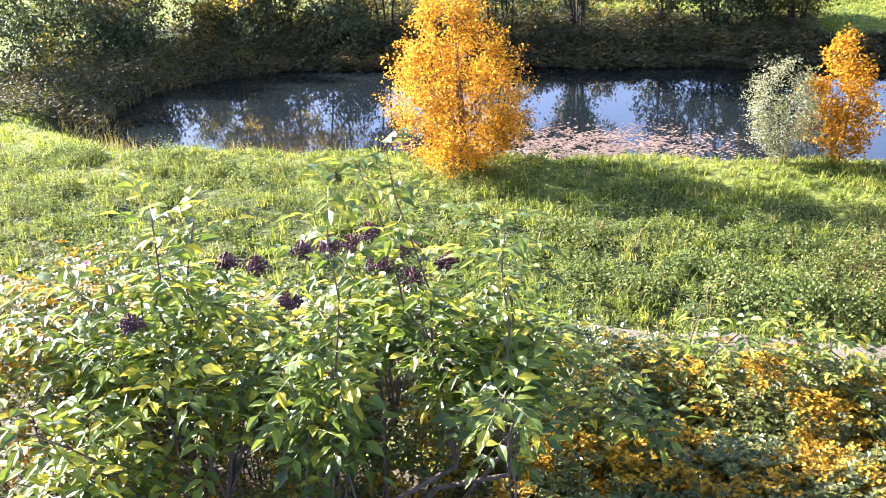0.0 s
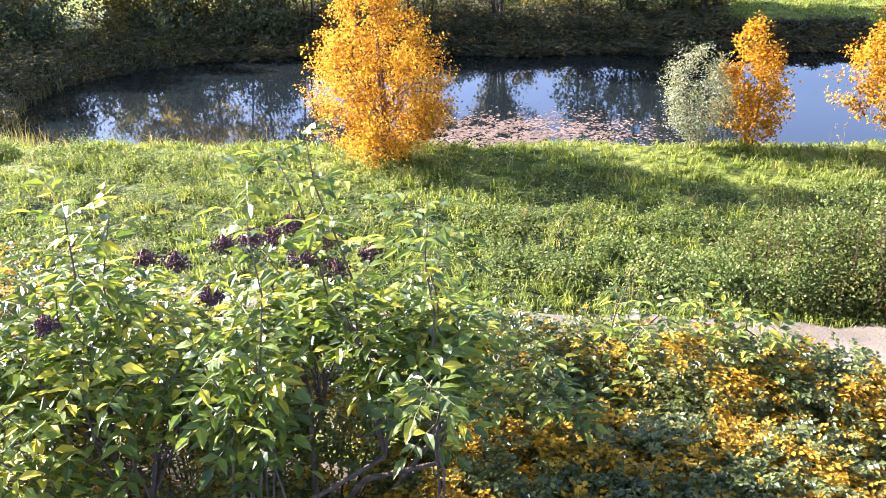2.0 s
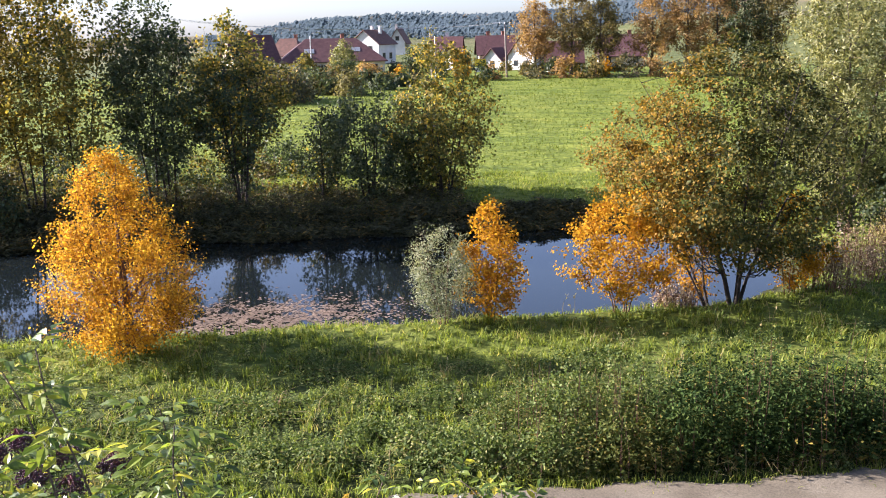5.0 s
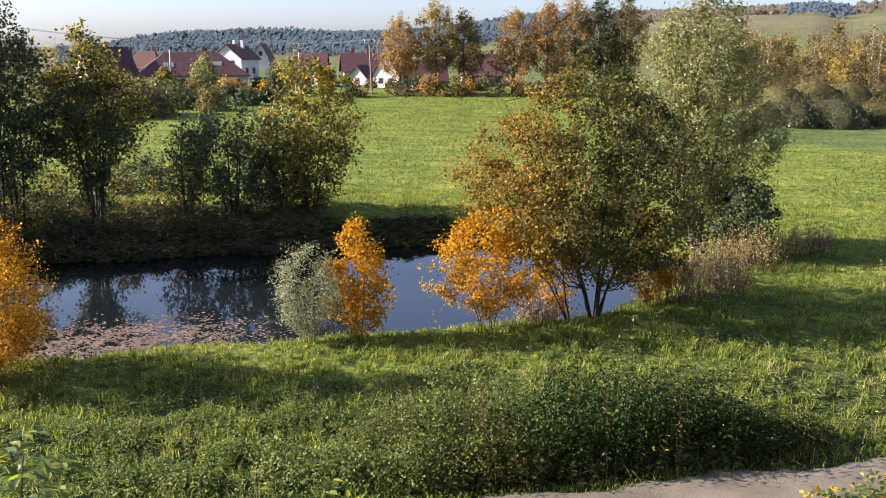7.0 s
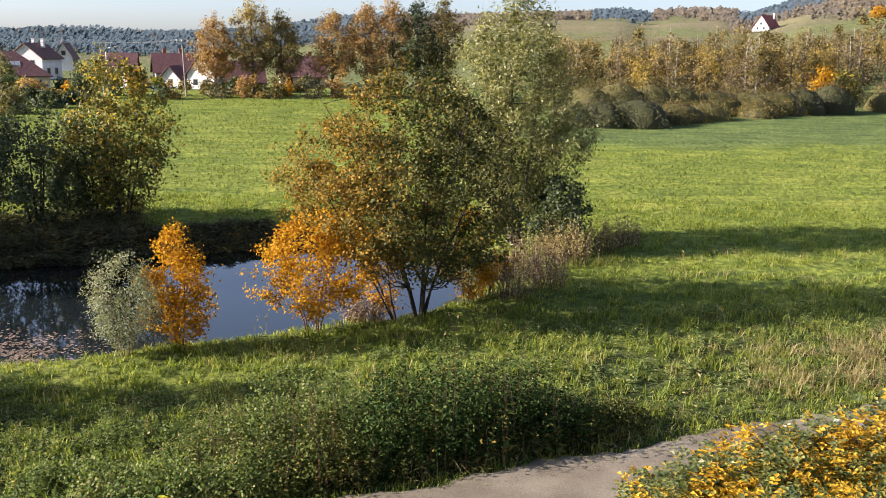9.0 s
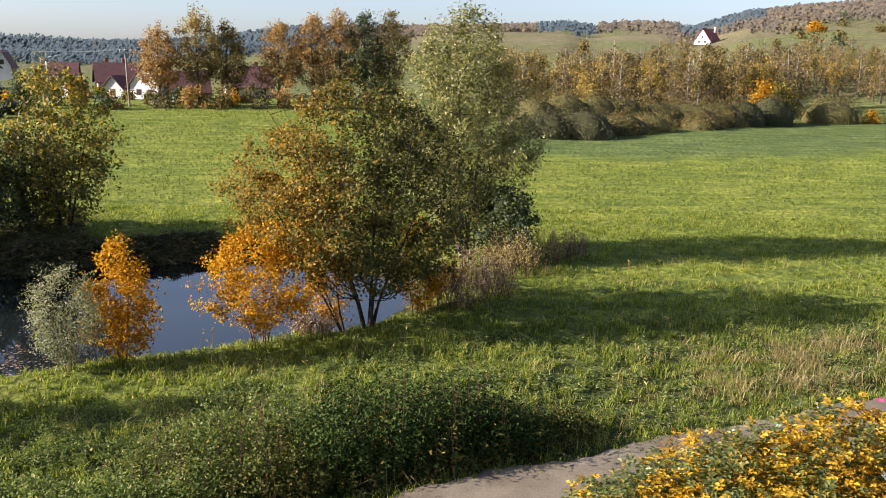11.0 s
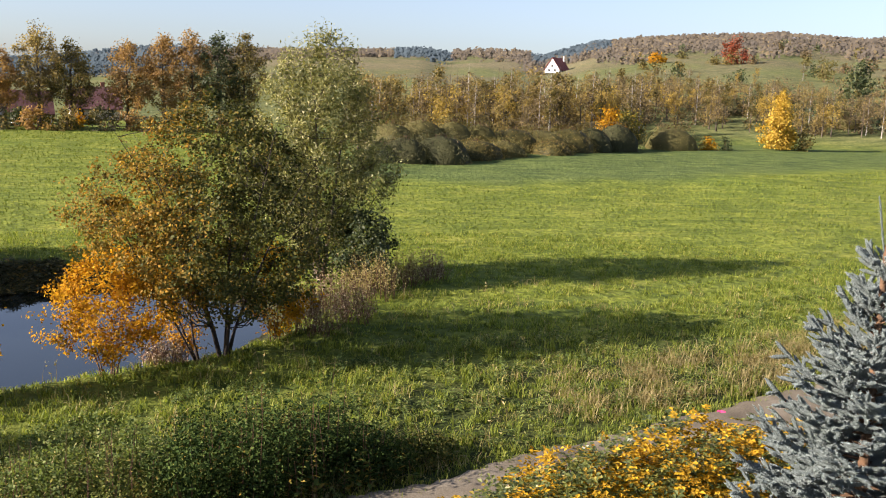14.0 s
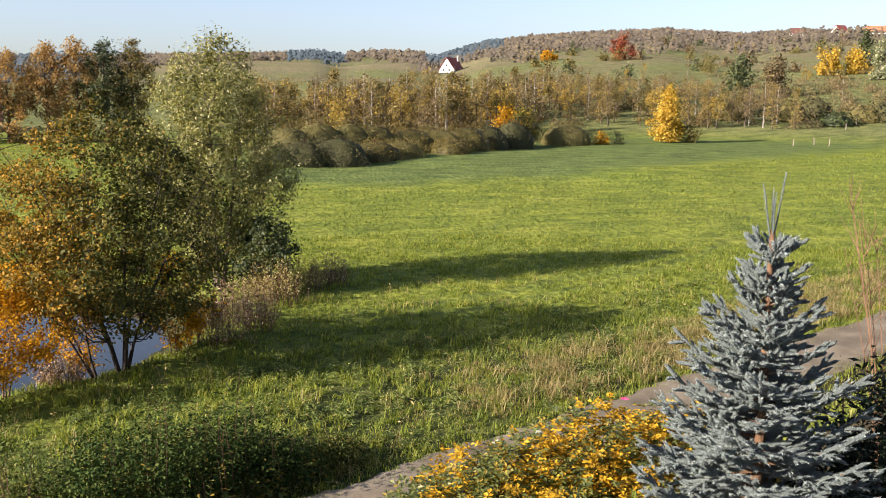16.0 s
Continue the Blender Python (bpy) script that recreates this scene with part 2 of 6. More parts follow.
M_OLIVE = leaf_material("olive_bronze_leaves", [(0, (0.05, 0.048, 0.016)), (0.5, (0.12, 0.098, 0.028)), (1, (0.22, 0.155, 0.045))], 0.3, 0.6, 0.5, 0.2)
M_BROWN = leaf_material("russet_lime_leaves", [(0, (0.19, 0.112, 0.045)), (0.5, (0.26, 0.158, 0.058)), (1, (0.34, 0.215, 0.08))], 0.38, 0.6, 0.2, 0.2)
M_GOLDW = leaf_material("gold_wood_leaves", [(0, (0.19, 0.135, 0.042)), (0.5, (0.29, 0.205, 0.05)), (1, (0.39, 0.28, 0.065))], 0.4, 0.65, 0.1, 0.1)
M_BIRCHW = leaf_material("birch_wood_leaves", [(0, (0.15, 0.115, 0.055)), (0.5, (0.215, 0.165, 0.07)), (0.85, (0.29, 0.215, 0.08)), (1, (0.37, 0.27, 0.085))], 0.4, 0.65, 0.1, 0.1)
M_SHRUB = leaf_material("osier_leaves", [(0, (0.1, 0.09, 0.034)), (0.5, (0.145, 0.126, 0.047)), (1, (0.19, 0.162, 0.062))], 0.28, 0.7, 0.15, 0.1)
M_BANK = leaf_material("bank_herbs", [(0, (0.04, 0.042, 0.022)), (0.6, (0.085, 0.08, 0.038)), (0.92, (0.15, 0.13, 0.055)), (1, (0.28, 0.18, 0.05))], 0.2, 0.65, 0.4, 0.15)
M_DEADHERB = leaf_material("withered_herbs", [(0, (0.12, 0.07, 0.05)), (0.5, (0.24, 0.165, 0.115)), (1, (0.42, 0.34, 0.24))], 0.25, 0.7, 0.5, 0.15)
M_ELDER = leaf_material("elder_leaves", [(0, (0.048, 0.08, 0.018)), (0.35, (0.115, 0.165, 0.028)), (0.8, (0.21, 0.255, 0.032)), (1, (0.47, 0.41, 0.035))], 0.45, 0.4, 0.9, 0.4)
M_ROSE = leaf_material("rose_leaves_green", [(0, (0.045, 0.065, 0.026)), (0.5, (0.115, 0.14, 0.042)), (0.85, (0.19, 0.205, 0.055)), (1, (0.36, 0.26, 0.05))], 0.46, 0.4, 1.0, 0.45)
M_ROSE_Y = leaf_material("rose_leaves_yellow", [(0, (0.06, 0.06, 0.015)), (0.25, (0.24, 0.15, 0.015)), (0.7, (0.44, 0.25, 0.016)), (1, (0.58, 0.37, 0.03))], 0.36, 0.6, 1.0, 0.1)
M_NEEDLE = leaf_material("blue_spruce_needles", [(0, (0.2, 0.245, 0.24)), (0.5, (0.3, 0.35, 0.34)), (1, (0.44, 0.49, 0.475))], 0.12, 0.85, 1.2, 0.05)
# distance haze is put into these two colours, greyed brown and pale blue
M_FARWOOD = leaf_material("hazed_hill_wood_leaves", [(0, (0.088, 0.078, 0.068)), (0.5, (0.106, 0.091, 0.074)), (0.9, (0.126, 0.104, 0.076)), (1, (0.165, 0.13, 0.075))], 0.25, 0.9, 0.012, 0.0)
M_FARPINE = leaf_material("hazed_hill_pines", [(0, (0.058, 0.078, 0.096)), (1, (0.068, 0.09, 0.108))], 0.25, 0.9, 0.02, 0.0)
M_BARK = plain_material("grey_brown_bark", [(0.3, (0.05, 0.04, 0.03)), (0.7, (0.12, 0.095, 0.07))], 9, 0.9, 0.5)
M_BARKRED = plain_material("red_brown_twigs", [(0.3, (0.09, 0.05, 0.03)), (0.7, (0.18, 0.1, 0.06))], 12, 0.85, 0.3)
M_BIRCHBARK = plain_material("white_birch_bark", [(0.35, (0.16, 0.14, 0.115)), (0.6, (0.42, 0.39, 0.35))], 3, 0.8, 0.2)

# ---------------------------------------------------------------- the lie of the land
POND_A, POND_B, POND_R, WATER_Z = np.array([-28.6, 24.1]), np.array([-6.1, 35.6]), 6.8, -1.0
ROAD_SLOPE, ROAD_Y, ROAD_W = 0.43, 16.5, 2.7
ROAD_N = math.hypot(1, ROAD_SLOPE)
RIDGE_AZ = [-180, -60, -42, -38, -35.6, -33, -31, -27, -24, -20.5, -17.4, -16.2, -13.2, -11.8, -10.4, -8, 5, 8.3, 12, 15, 18, 22.5, 26.5, 28.7, 31, 49, 70, 180]
RIDGE_EL = [3.0, 3.85, 3.87, 3.8, 3.65, 3.8, 3.97, 3.75, 3.55, 3.22, 2.32, 2.57, 2.5, 2.32, 2.52, 2.42, 1.85, 1.45, 1.0, 0.8, 0.7, 0.85, 0.65, 0.35, -0.15, -0.35, -0.2, 3.0]


def road_side(x, y):
    """Metres north of the road's far edge."""
    return ((y - ROAD_Y) - ROAD_SLOPE * x) / ROAD_N


def pond_edge(x, y):
    """Metres outside the water's edge, and which bank (+1 the far one)."""
    p = np.stack([np.asarray(x, float) - POND_A[0], np.asarray(y, float) - POND_A[1]], -1)
    ab = POND_B - POND_A
    t = np.clip((p @ ab) / (ab @ ab), 0, 1)
    away = p - t[..., None] * ab
    side = np.sign(away @ np.array([-ab[1], ab[0]]))
    return np.linalg.norm(away, axis=-1) - POND_R - 0.35 * wave_noise(np.asarray(x, float), np.asarray(y, float), 6.0, 3), side


def ground_z(x, y):
    x, y = np.asarray(x, float), np.asarray(y, float)
    d = np.hypot(x, y)
    az = np.degrees(np.arctan2(-x, y))
    s = road_side(x, y)
    z = 4.7 * smooth((-ROAD_W - 0.3 - s) / 9.5)
    z = z + (0.05 * wave_noise(x, y, 5.0, 5) + 0.06 * wave_noise(x, y, 1.7, 6)) * smooth(s / 2) * smooth((60 - d) / 20)
    e, side = pond_edge(x, y)
    bank = np.where(side > 0, -0.25, 0.0)
    dip = np.where(e > 0, WATER_Z + (bank - WATER_Z) * smooth(e / np.where(side > 0, 2.2, 2.8)), WATER_Z - 0.7 * smooth(-e / 2))
    z = np.where(e < np.where(side > 0, 2.2, 2.8), np.minimum(dip, 5), z + bank * smooth((7 - e) / 5))
    z = z + 0.35 * wave_noise(x, y, 55.0, 11) * smooth((d - 55) / 40) * smooth((175 - d) / 40)
    ridge = 8 + 1100 * np.tan(np.radians(np.interp(az, RIDGE_AZ, RIDGE_EL))) - 8
    g = np.interp(d, [190, 320, 700, 1100, 1500, 4000], [0, 0.2, 0.66, 1, 0.95, 0.6])
    return z + ridge * g + 3.0 * wave_noise(x, y, 400.0, 21) * smooth((d - 250) / 400)


def gz(x, y):
    return float(ground_z(np.array([x]), np.array([y]))[0])


def ground_mesh():
    az = np.radians(np.concatenate([np.arange(-180, -62, 6.0), np.arange(-62, 78, 0.6), np.arange(78, 180, 6.0)]))
    rad = np.concatenate([np.geomspace(0.4, 10, 24)[:-1], np.geomspace(10, 60, 140)[:-1], np.geomspace(60, 320, 60)[:-1], np.geomspace(320, 4500, 44)])
    x, y = -np.sin(az)[None] * rad[:, None], np.cos(az)[None] * rad[:, None]
    z = ground_z(x, y)
    bm = Build()
    n, m = x.shape
    i = np.arange(n * m).reshape(n, m)
    j = np.roll(i, -1, axis=1)
    bm.add(np.stack([x, y, z], -1), np.stack([i[:-1], i[1:], j[1:], j[:-1]], -1).reshape(-1, 4))
    bm.add(np.array([[0, 0, gz(0, 0)]]), np.zeros((0, 3), int))
    k = i[0]
    bm.f.append(np.stack([k, np.roll(k, -1), np.full(m, n * m)], -1))
    return bm, x, y


def ground_cover(x, y):
    """Base colour of what grows or lies on the ground, field by field."""
    d = np.hypot(x, y)
    s = road_side(x, y)
    e, side = pond_edge(x, y)
    col = np.zeros(x.shape + (3,))
    col[:] = (0.135, 0.163, 0.025)

    def lay(mask, c):
        k = np.clip(mask, 0, 1)[..., None]
        col[:] = col * (1 - k) + np.array(c) * k

    n1, n2 = wave_noise(x, y, 14.0, 31), wave_noise(x, y, 45.0, 32)
    lay(0.55 * smooth(n1), (0.2, 0.21, 0.04))
    lay(0.5 * smooth(n2) * smooth((d - 50) / 30), (0.11, 0.155, 0.024))
    # rough meadow near the road: soil, its colour darkened for the shaded gaps between plants
    lay(smooth((38 - d) / 10) * (0.3 + 0.6 * smooth((7.5 - s) / 3)), (0.04, 0.05, 0.016))
    # darker aftermath field towards the osiers
    edge = np.interp(x, [0, 12, 21, 39, 66, 110, 160], [86, 81, 78, 81, 99, 119, 150])
    lay(smooth((y - edge + 3 * n1) / 9) * smooth((x - 2) / 6) * smooth((200 - d) / 20) * 0.9, (0.085, 0.115, 0.034))
    # wheel marks across the meadow, rough ground behind the far bank
    for off in (0.0, 1.7):
        line = 32.5 + 0.57 * (x - 12.8) + 0.012 * (x - 20) ** 2 + off
        lay(0.75 * smooth((0.42 - np.abs(y - line)) / 0.3) * smooth((x - 8) / 3) * smooth((48 - x) / 6), (0.075, 0.1, 0.02))
    lay(0.85 * smooth((13 + 3 * n1 - e) / 4) * (side > 0) * smooth((-13 - x) / 6), (0.07, 0.075, 0.03))
    # the hillside fields, browner and dulled with distance for haze, and the wood's floor
    lay(smooth((d - 185) / 20), (0.122, 0.132, 0.05))
    lay(smooth((d - 260) / 160) * smooth(0.6 + 1.4 * wave_noise(x, y, 120.0, 36)), (0.135, 0.12, 0.065))
    lay(smooth((d - 420) / 120) * smooth(0.75 + 1.5 * wave_noise(x, y, 260.0, 35)), (0.17, 0.145, 0.085))
    # banks of the pond
    lay(smooth((2.6 - e) / 1.2) * 0.9, (0.035, 0.03, 0.018))
    lay(smooth((-1.5 - s) / 1.5), (0.055, 0.045, 0.025))
    return col


def ground_material():
    m, nt, b = material("grassy_ground", 0.9)
    at = nt.nodes.new("ShaderNodeVertexColor")
    at.layer_name = "cover"
    tc = nt.nodes.new("ShaderNodeTexCoord").outputs["Object"]
    fine, mid = noise_tex(nt, 2.2, 6.0, tc), noise_tex(nt, 0.35, 5.0, tc)
    mp = nt.nodes.new("ShaderNodeMapping")
    mp.inputs["Scale"].default_value = (0.3, 1.5, 1)
    mp.inputs["Rotation"].default_value = (0, 0, radians(-12))
    nt.links.new(tc, mp.inputs[0])
    rows = noise_tex(nt, 0.5, 4.0, mp.outputs[0])
    r1 = ramp(nt, [(0.3, (0.55, 0.6, 0.5)), (0.7, (1.35, 1.3, 1.4))])
    r2 = ramp(nt, [(0.35, (0.72, 0.78, 0.75)), (0.65, (1.25, 1.2, 1.15))])
    r3 = ramp(nt, [(0.34, (0.66, 0.72, 0.66)), (0.6, (1.14, 1.11, 1.08))])
    for n, r in ((fine, r1), (mid, r2), (rows, r3)):
        nt.links.new(n.outputs[0], r.inputs[0])
    c = mix_color(nt, 1.0, at.outputs[0], r1.outputs[0], "MULTIPLY")
    c = mix_color(nt, 1.0, c, r2.outputs[0], "MULTIPLY")
    c = mix_color(nt, 0.8, c, r3.outputs[0], "MULTIPLY")
    nt.links.new(c, b.inputs["Base Color"])
    b.inputs["Specular IOR Level"].default_value = 0.1
    bp = nt.nodes.new("ShaderNodeBump")
    bp.inputs["Strength"].default_value, bp.inputs["Distance"].default_value = 0.9, 0.25
    nt.links.new(fine.outputs[0], bp.inputs["Height"])
    nt.links.new(bp.outputs[0], b.inputs["Normal"])
    return m


gb, gx, gy = ground_mesh()
ground = part("ground", gb, ground_material(), None, "grassy valley floor rising to wooded hills", True)
tagged(ground, "", "ground", kind="structure")
attr = ground.data.color_attributes.new("cover", "FLOAT_COLOR", "POINT")
cov = ground_cover(gx, gy).reshape(-1, 3)
cov = np.concatenate([cov, cov[:1]])
attr.data.foreach_set("color", np.concatenate([cov, np.ones((len(cov), 1))], 1).astype(np.float32).ravel())


def water_material():
    m, nt, b = material("still_dark_water", 0.03)
    b.inputs["Base Color"].default_value = (0.008, 0.011, 0.012, 1)
    b.inputs["IOR"].default_value = 1.33
    b.inputs["Specular IOR Level"].default_value = 0.8
    n = noise_tex(nt, 5.0, 3.0)
    bp = nt.nodes.new("ShaderNodeBump")
    bp.inputs["Strength"].default_value, bp.inputs["Distance"].default_value = 0.025, 0.02
    nt.links.new(n.outputs[0], bp.inputs["Height"])
    nt.links.new(bp.outputs[0], b.inputs["Normal"])
    return m


wb = Build()
gxs, gys = np.meshgrid(np.linspace(-37, 3, 41), np.linspace(14, 43, 30))
wi = np.arange(gxs.size).reshape(gxs.shape)
we, _ = pond_edge(gxs, gys)
cells = np.stack([wi[:-1, :-1], wi[:-1, 1:], wi[1:, 1:], wi[1:, :-1]], -1)
keep = np.minimum.reduce([we[:-1, :-1], we[:-1, 1:], we[1:, 1:], we[1:, :-1]]) < 0.6
wb.add(np.stack([gxs, gys, np.full_like(gxs, WATER_Z)], -1), cells[keep])
tagged(part("water", wb, water_material(), None, "still dark pond mirroring trees and sky", True), "", "water", kind="structure")


def road_material():
    m, nt, b = material("sandy_track", 0.92)
    n1, n2 = noise_tex(nt, 0.7, 6.0), noise_tex(nt, 28, 5.0)
    r = ramp(nt, [(0.3, (0.1, 0.082, 0.058)), (0.5, (0.15, 0.125, 0.09)), (0.7, (0.205, 0.175, 0.13))])
    r2 = ramp(nt, [(0.3, (0.75, 0.75, 0.75)), (0.7, (1.2, 1.2, 1.2))])
    nt.links.new(n1.outputs[0], r.inputs[0])
    nt.links.new(n2.outputs[0], r2.inputs[0])
    nt.links.new(mix_color(nt, 1.0, r.outputs[0], r2.outputs[0], "MULTIPLY"), b.inputs["Base Color"])
    bp = nt.nodes.new("ShaderNodeBump")
    bp.inputs["Strength"].default_value, bp.inputs["Distance"].default_value = 0.35, 0.02
    nt.links.new(n2.outputs[0], bp.inputs["Height"])
    nt.links.new(bp.outputs[0], b.inputs["Normal"])
    b.inputs["Specular IOR Level"].default_value = 0.15
    return m


def road_mesh():
    u = np.linspace(-34, 75, 380)
    v = np.linspace(0, 1, 15)
    far = 0.25 * wave_noise(u, u * 0, 3.1, 41) + 0.16 * wave_noise(u, u * 0, 0.9, 44) + 0.08 * wave_noise(u, u * 0, 0.37, 45)
    near = -ROAD_W - 0.2 * wave_noise(u, u * 0 + 5, 3.7, 42)
    s = far[:, None] + (near - far)[:, None] * v[None]
    ex, ey = 1 / ROAD_N, ROAD_SLOPE / ROAD_N
    x = u[:, None] * ex - s * ey
    y = ROAD_Y + u[:, None] * ey + s * ex
    crown = 0.03 + 0.045 * np.cos((v * 2 - 1) * 2.6 * math.pi)[None] * 0.6 - 0.06 * np.abs(v * 2 - 1)[None] ** 8
    z = ground_z(x, y) + 0.06 + crown + 0.012 * wave_noise(x, y, 0.8, 43)
    bm = Build()
    i = np.arange(x.size).reshape(x.shape)
    bm.add(np.stack([x, y, z], -1), np.stack([i[:-1, :-1], i[:-1, 1:], i[1:, 1:], i[1:, :-1]], -1).reshape(-1, 4))
    return bm


tagged(part("road", road_mesh(), road_material(), None, "pale sandy farm track with worn ruts", True), "", "road", kind="structure")

# ---------------------------------------------------------------- trees
PROFILES = {
    "oval": lambda u: np.sin(math.pi * np.clip(u, 0, 1) ** 0.85) ** 0.6,
    "flame": lambda u: np.minimum(1, 0.55 + u * 2.2) * np.clip(1 - u, 0, 1) ** 0.62,
    "fan": lambda u: (0.35 + 0.65 * smooth(u * 2.2)) * np.clip(1 - u ** 2.4, 0, 1) ** 0.55,
    "egg": lambda u: np.sin(math.pi * np.clip(u * 0.93 + 0.07, 0, 1) ** 0.72) ** 0.62,
    "round": lambda u: (0.42 + 0.58 * smooth(u * 2.6)) * np.clip(1 - np.clip(u, 0, 1) ** 2.6, 0, 1) ** 0.62,
    "tear": lambda u: np.minimum(1, 0.72 + u * 1.2) * np.clip(1 - u, 0, 1) ** 0.5,
    "dome": lambda u: np.clip(1 - u ** 2, 0, 1) ** 0.5,
    "spire": lambda u: np.interp(u, [0, 0.12, 0.3, 0.45, 0.65, 0.85, 0.95, 1.0], [0.6, 0.85, 1.0, 0.95, 0.72, 0.47, 0.3, 0.08]),
}


def tree(name, label, at, height, width, leaf, count, size, seed, category="tree", profile="oval", stems=1, crown_from=0.15, twigs=140,
         bark=None, trunk_r=None, spread=0.05, aspect=0.6, gap=0.0, group="", lean=(0, 0), split=None, ragged=1.0, scatter_by=0.85, foot=0.12, flare=0.3, sink=0.06, clump=8, rise=1.25):
    """A tree or bush: tapered stems, limbs climbing from them, twigs off the limbs up to the crown's outline, and leaves in tufts along the twigs.
    split: a second leaf material and a function of the leaf's place that says where it grows."""
    r = np.random.default_rng(seed)
    x, y = at
    root = empty(name, (x, y, gz(x, y) - sink), label, category, group)
    trunk_r = trunk_r or 0.018 * height
    bark = bark or M_BARK
    shape = PROFILES[profile]
    axes = []
    for k in range(stems):
        a = 2 * math.pi * (k + r.uniform(-0.3, 0.3)) / stems
        f = foot * width * (0 if stems == 1 else r.uniform(0.4, 1))
        t = flare * width * (0.12 if stems == 1 else r.uniform(0.6, 1.2)) * 0.5
        hh = height * (r.uniform(0.8, 0.97) if stems > 1 else 0.96)
        u = np.linspace(0, 1, 9)
        p = np.stack([np.cos(a) * (f * 0.5 + t * u ** 1.3) + lean[0] * u + 0.012 * height * np.sin(u * 7 + k) * u,
                      np.sin(a) * (f * 0.5 + t * u ** 1.3) + lean[1] * u + 0.012 * height * np.cos(u * 6 + 2 * k) * u, u * hh], 1)
        axes.append(p)
        bm = Build()
        rad = trunk_r * (1 if stems == 1 else 0.72) * (1 - u * 0.93) * np.where(u < 0.06, 1.35, 1)
        bm.tube(p, rad, 7)
        part("trunk", bm, bark, root, "", True)
    u = r.uniform(0, 1, twigs * 4)
    u = u[r.uniform(0, 1, twigs * 4) < 0.12 + shape(u) ** 1.4][:twigs]
    n = len(u)
    ang = r.uniform(0, 2 * math.pi, n)
    lump = 1 + ragged * (0.22 * np.sin(3 * ang + 5 * u + seed) + 0.16 * np.sin(5 * ang - 9 * u + 2 * seed))
    rho = shape(u) * width * 0.5 * r.uniform(0.06, 1, n) ** 0.55 * np.clip(lump, 0.55, 1.3) * r.uniform(0.9, 1.08, n)
    z1 = height * (crown_from + (1 - crown_from) * u) * r.uniform(0.97, 1.04, n)
    tip = np.stack([rho * np.cos(ang) + lean[0] * u * 0.8, rho * np.sin(ang) + lean[1] * u * 0.8, z1], 1)
    if gap > 0:
        hole = np.sin(tip[:, 0] * 2.1 / width * 5 + seed) * np.sin(tip[:, 1] * 2.3 / width * 5) * np.sin(tip[:, 2] / height * 17 + seed)
        tip = tip[hole < 1 - gap]
        n = len(tip)
    bm = Build()
    limbs = []
    w = np.linspace(0, 1, 6)[:, None]
    for p1 in tip[r.permutation(n)[:max(5, n // 9)]]:
        d2 = [np.min((q[:, 0] - p1[0]) ** 2 + (q[:, 1] - p1[1]) ** 2) for q in axes]
        q = axes[int(np.argmin(d2))]
        rr = math.sqrt(min(d2))
        zs = float(np.clip(p1[2] - rr * r.uniform(0.8, 1.5) - 0.06 * height, max(0.03, crown_from * 0.6) * height, height * 0.88))
        p0 = np.array([np.interp(zs, q[:, 2], q[:, 0]), np.interp(zs, q[:, 2], q[:, 1]), zs])
        e = p0 + (p1 - p0) * 0.85
        c = np.concatenate([p0[:2] + (e - p0)[:2] * w ** 0.85, p0[2] + (e - p0)[2] * w ** rise], 1)
        c = c + r.normal(0, 0.01 * height, (6, 3)) * w * (1 - w) * 4
        bm.tube(c, trunk_r * 0.3 * (1 - zs / height * 0.6) * np.linspace(1, 0.25, 6), 4, False)
        limbs.append(c)
    knots = np.concatenate([c[1:] for c in limbs])
    w = np.linspace(0, 1, 5)[:, None]
    pts = []
    for p1 in tip:
        dist = np.linalg.norm(knots - p1, axis=1) + 2.0 * np.maximum(0, knots[:, 2] - p1[2] + 0.02 * height)
        p0 = knots[int(np.argmin(dist))]
        c = np.concatenate([p0[:2] + (p1 - p0)[:2] * w ** 0.9, p0[2] + (p1 - p0)[2] * w ** rise], 1)
        c = c + r.normal(0, 0.008 * height, (5, 3)) * w * (1 - w) * 4
        bm.tube(c, trunk_r * 0.1 * np.linspace(1, 0.3, 5), 3, False)
        pts.append(c)
    tagged(part("branchwork", bm, bark, root, "", True), kind="stuff")
    pts = np.array(pts)
    m = max(1, count // clump)
    k = r.integers(0, n, m)
    v = 0.2 + 0.85 * r.uniform(0, 1, m) ** 0.75
    f = np.clip(v * 4, 0, 3.999)
    i = f.astype(int)
    c = pts[k, i] + (pts[k, i + 1] - pts[k, i]) * (f - i)[:, None]
    c = c + r.normal(0, spread * height * 0.6, (m, 3)) * np.array([1, 1, 0.8])
    c = np.repeat(c, clump, 0) + r.normal(0, size * 1.05, (m * clump, 3))
    c[:, 2] = np.maximum(c[:, 2], 0.04 * height)
    groups = [(leaf, np.ones(len(c), bool))]
    if split:
        other = split[1](c / np.array([width * 0.5, width * 0.5, height]), r)
        groups = [(leaf, ~other), (split[0], other)]
    for mat, mask in groups:
        if mask.any():
            lb = Build()
            out = c[mask] * np.array([1, 1, 0.35]) - np.array([lean[0] * 0.5, lean[1] * 0.5, -0.1 * height])
            facing_leaves(lb, c[mask], unit(out), size, r, aspect, scatter_by)
            part("crown", lb, mat, root)
    return root


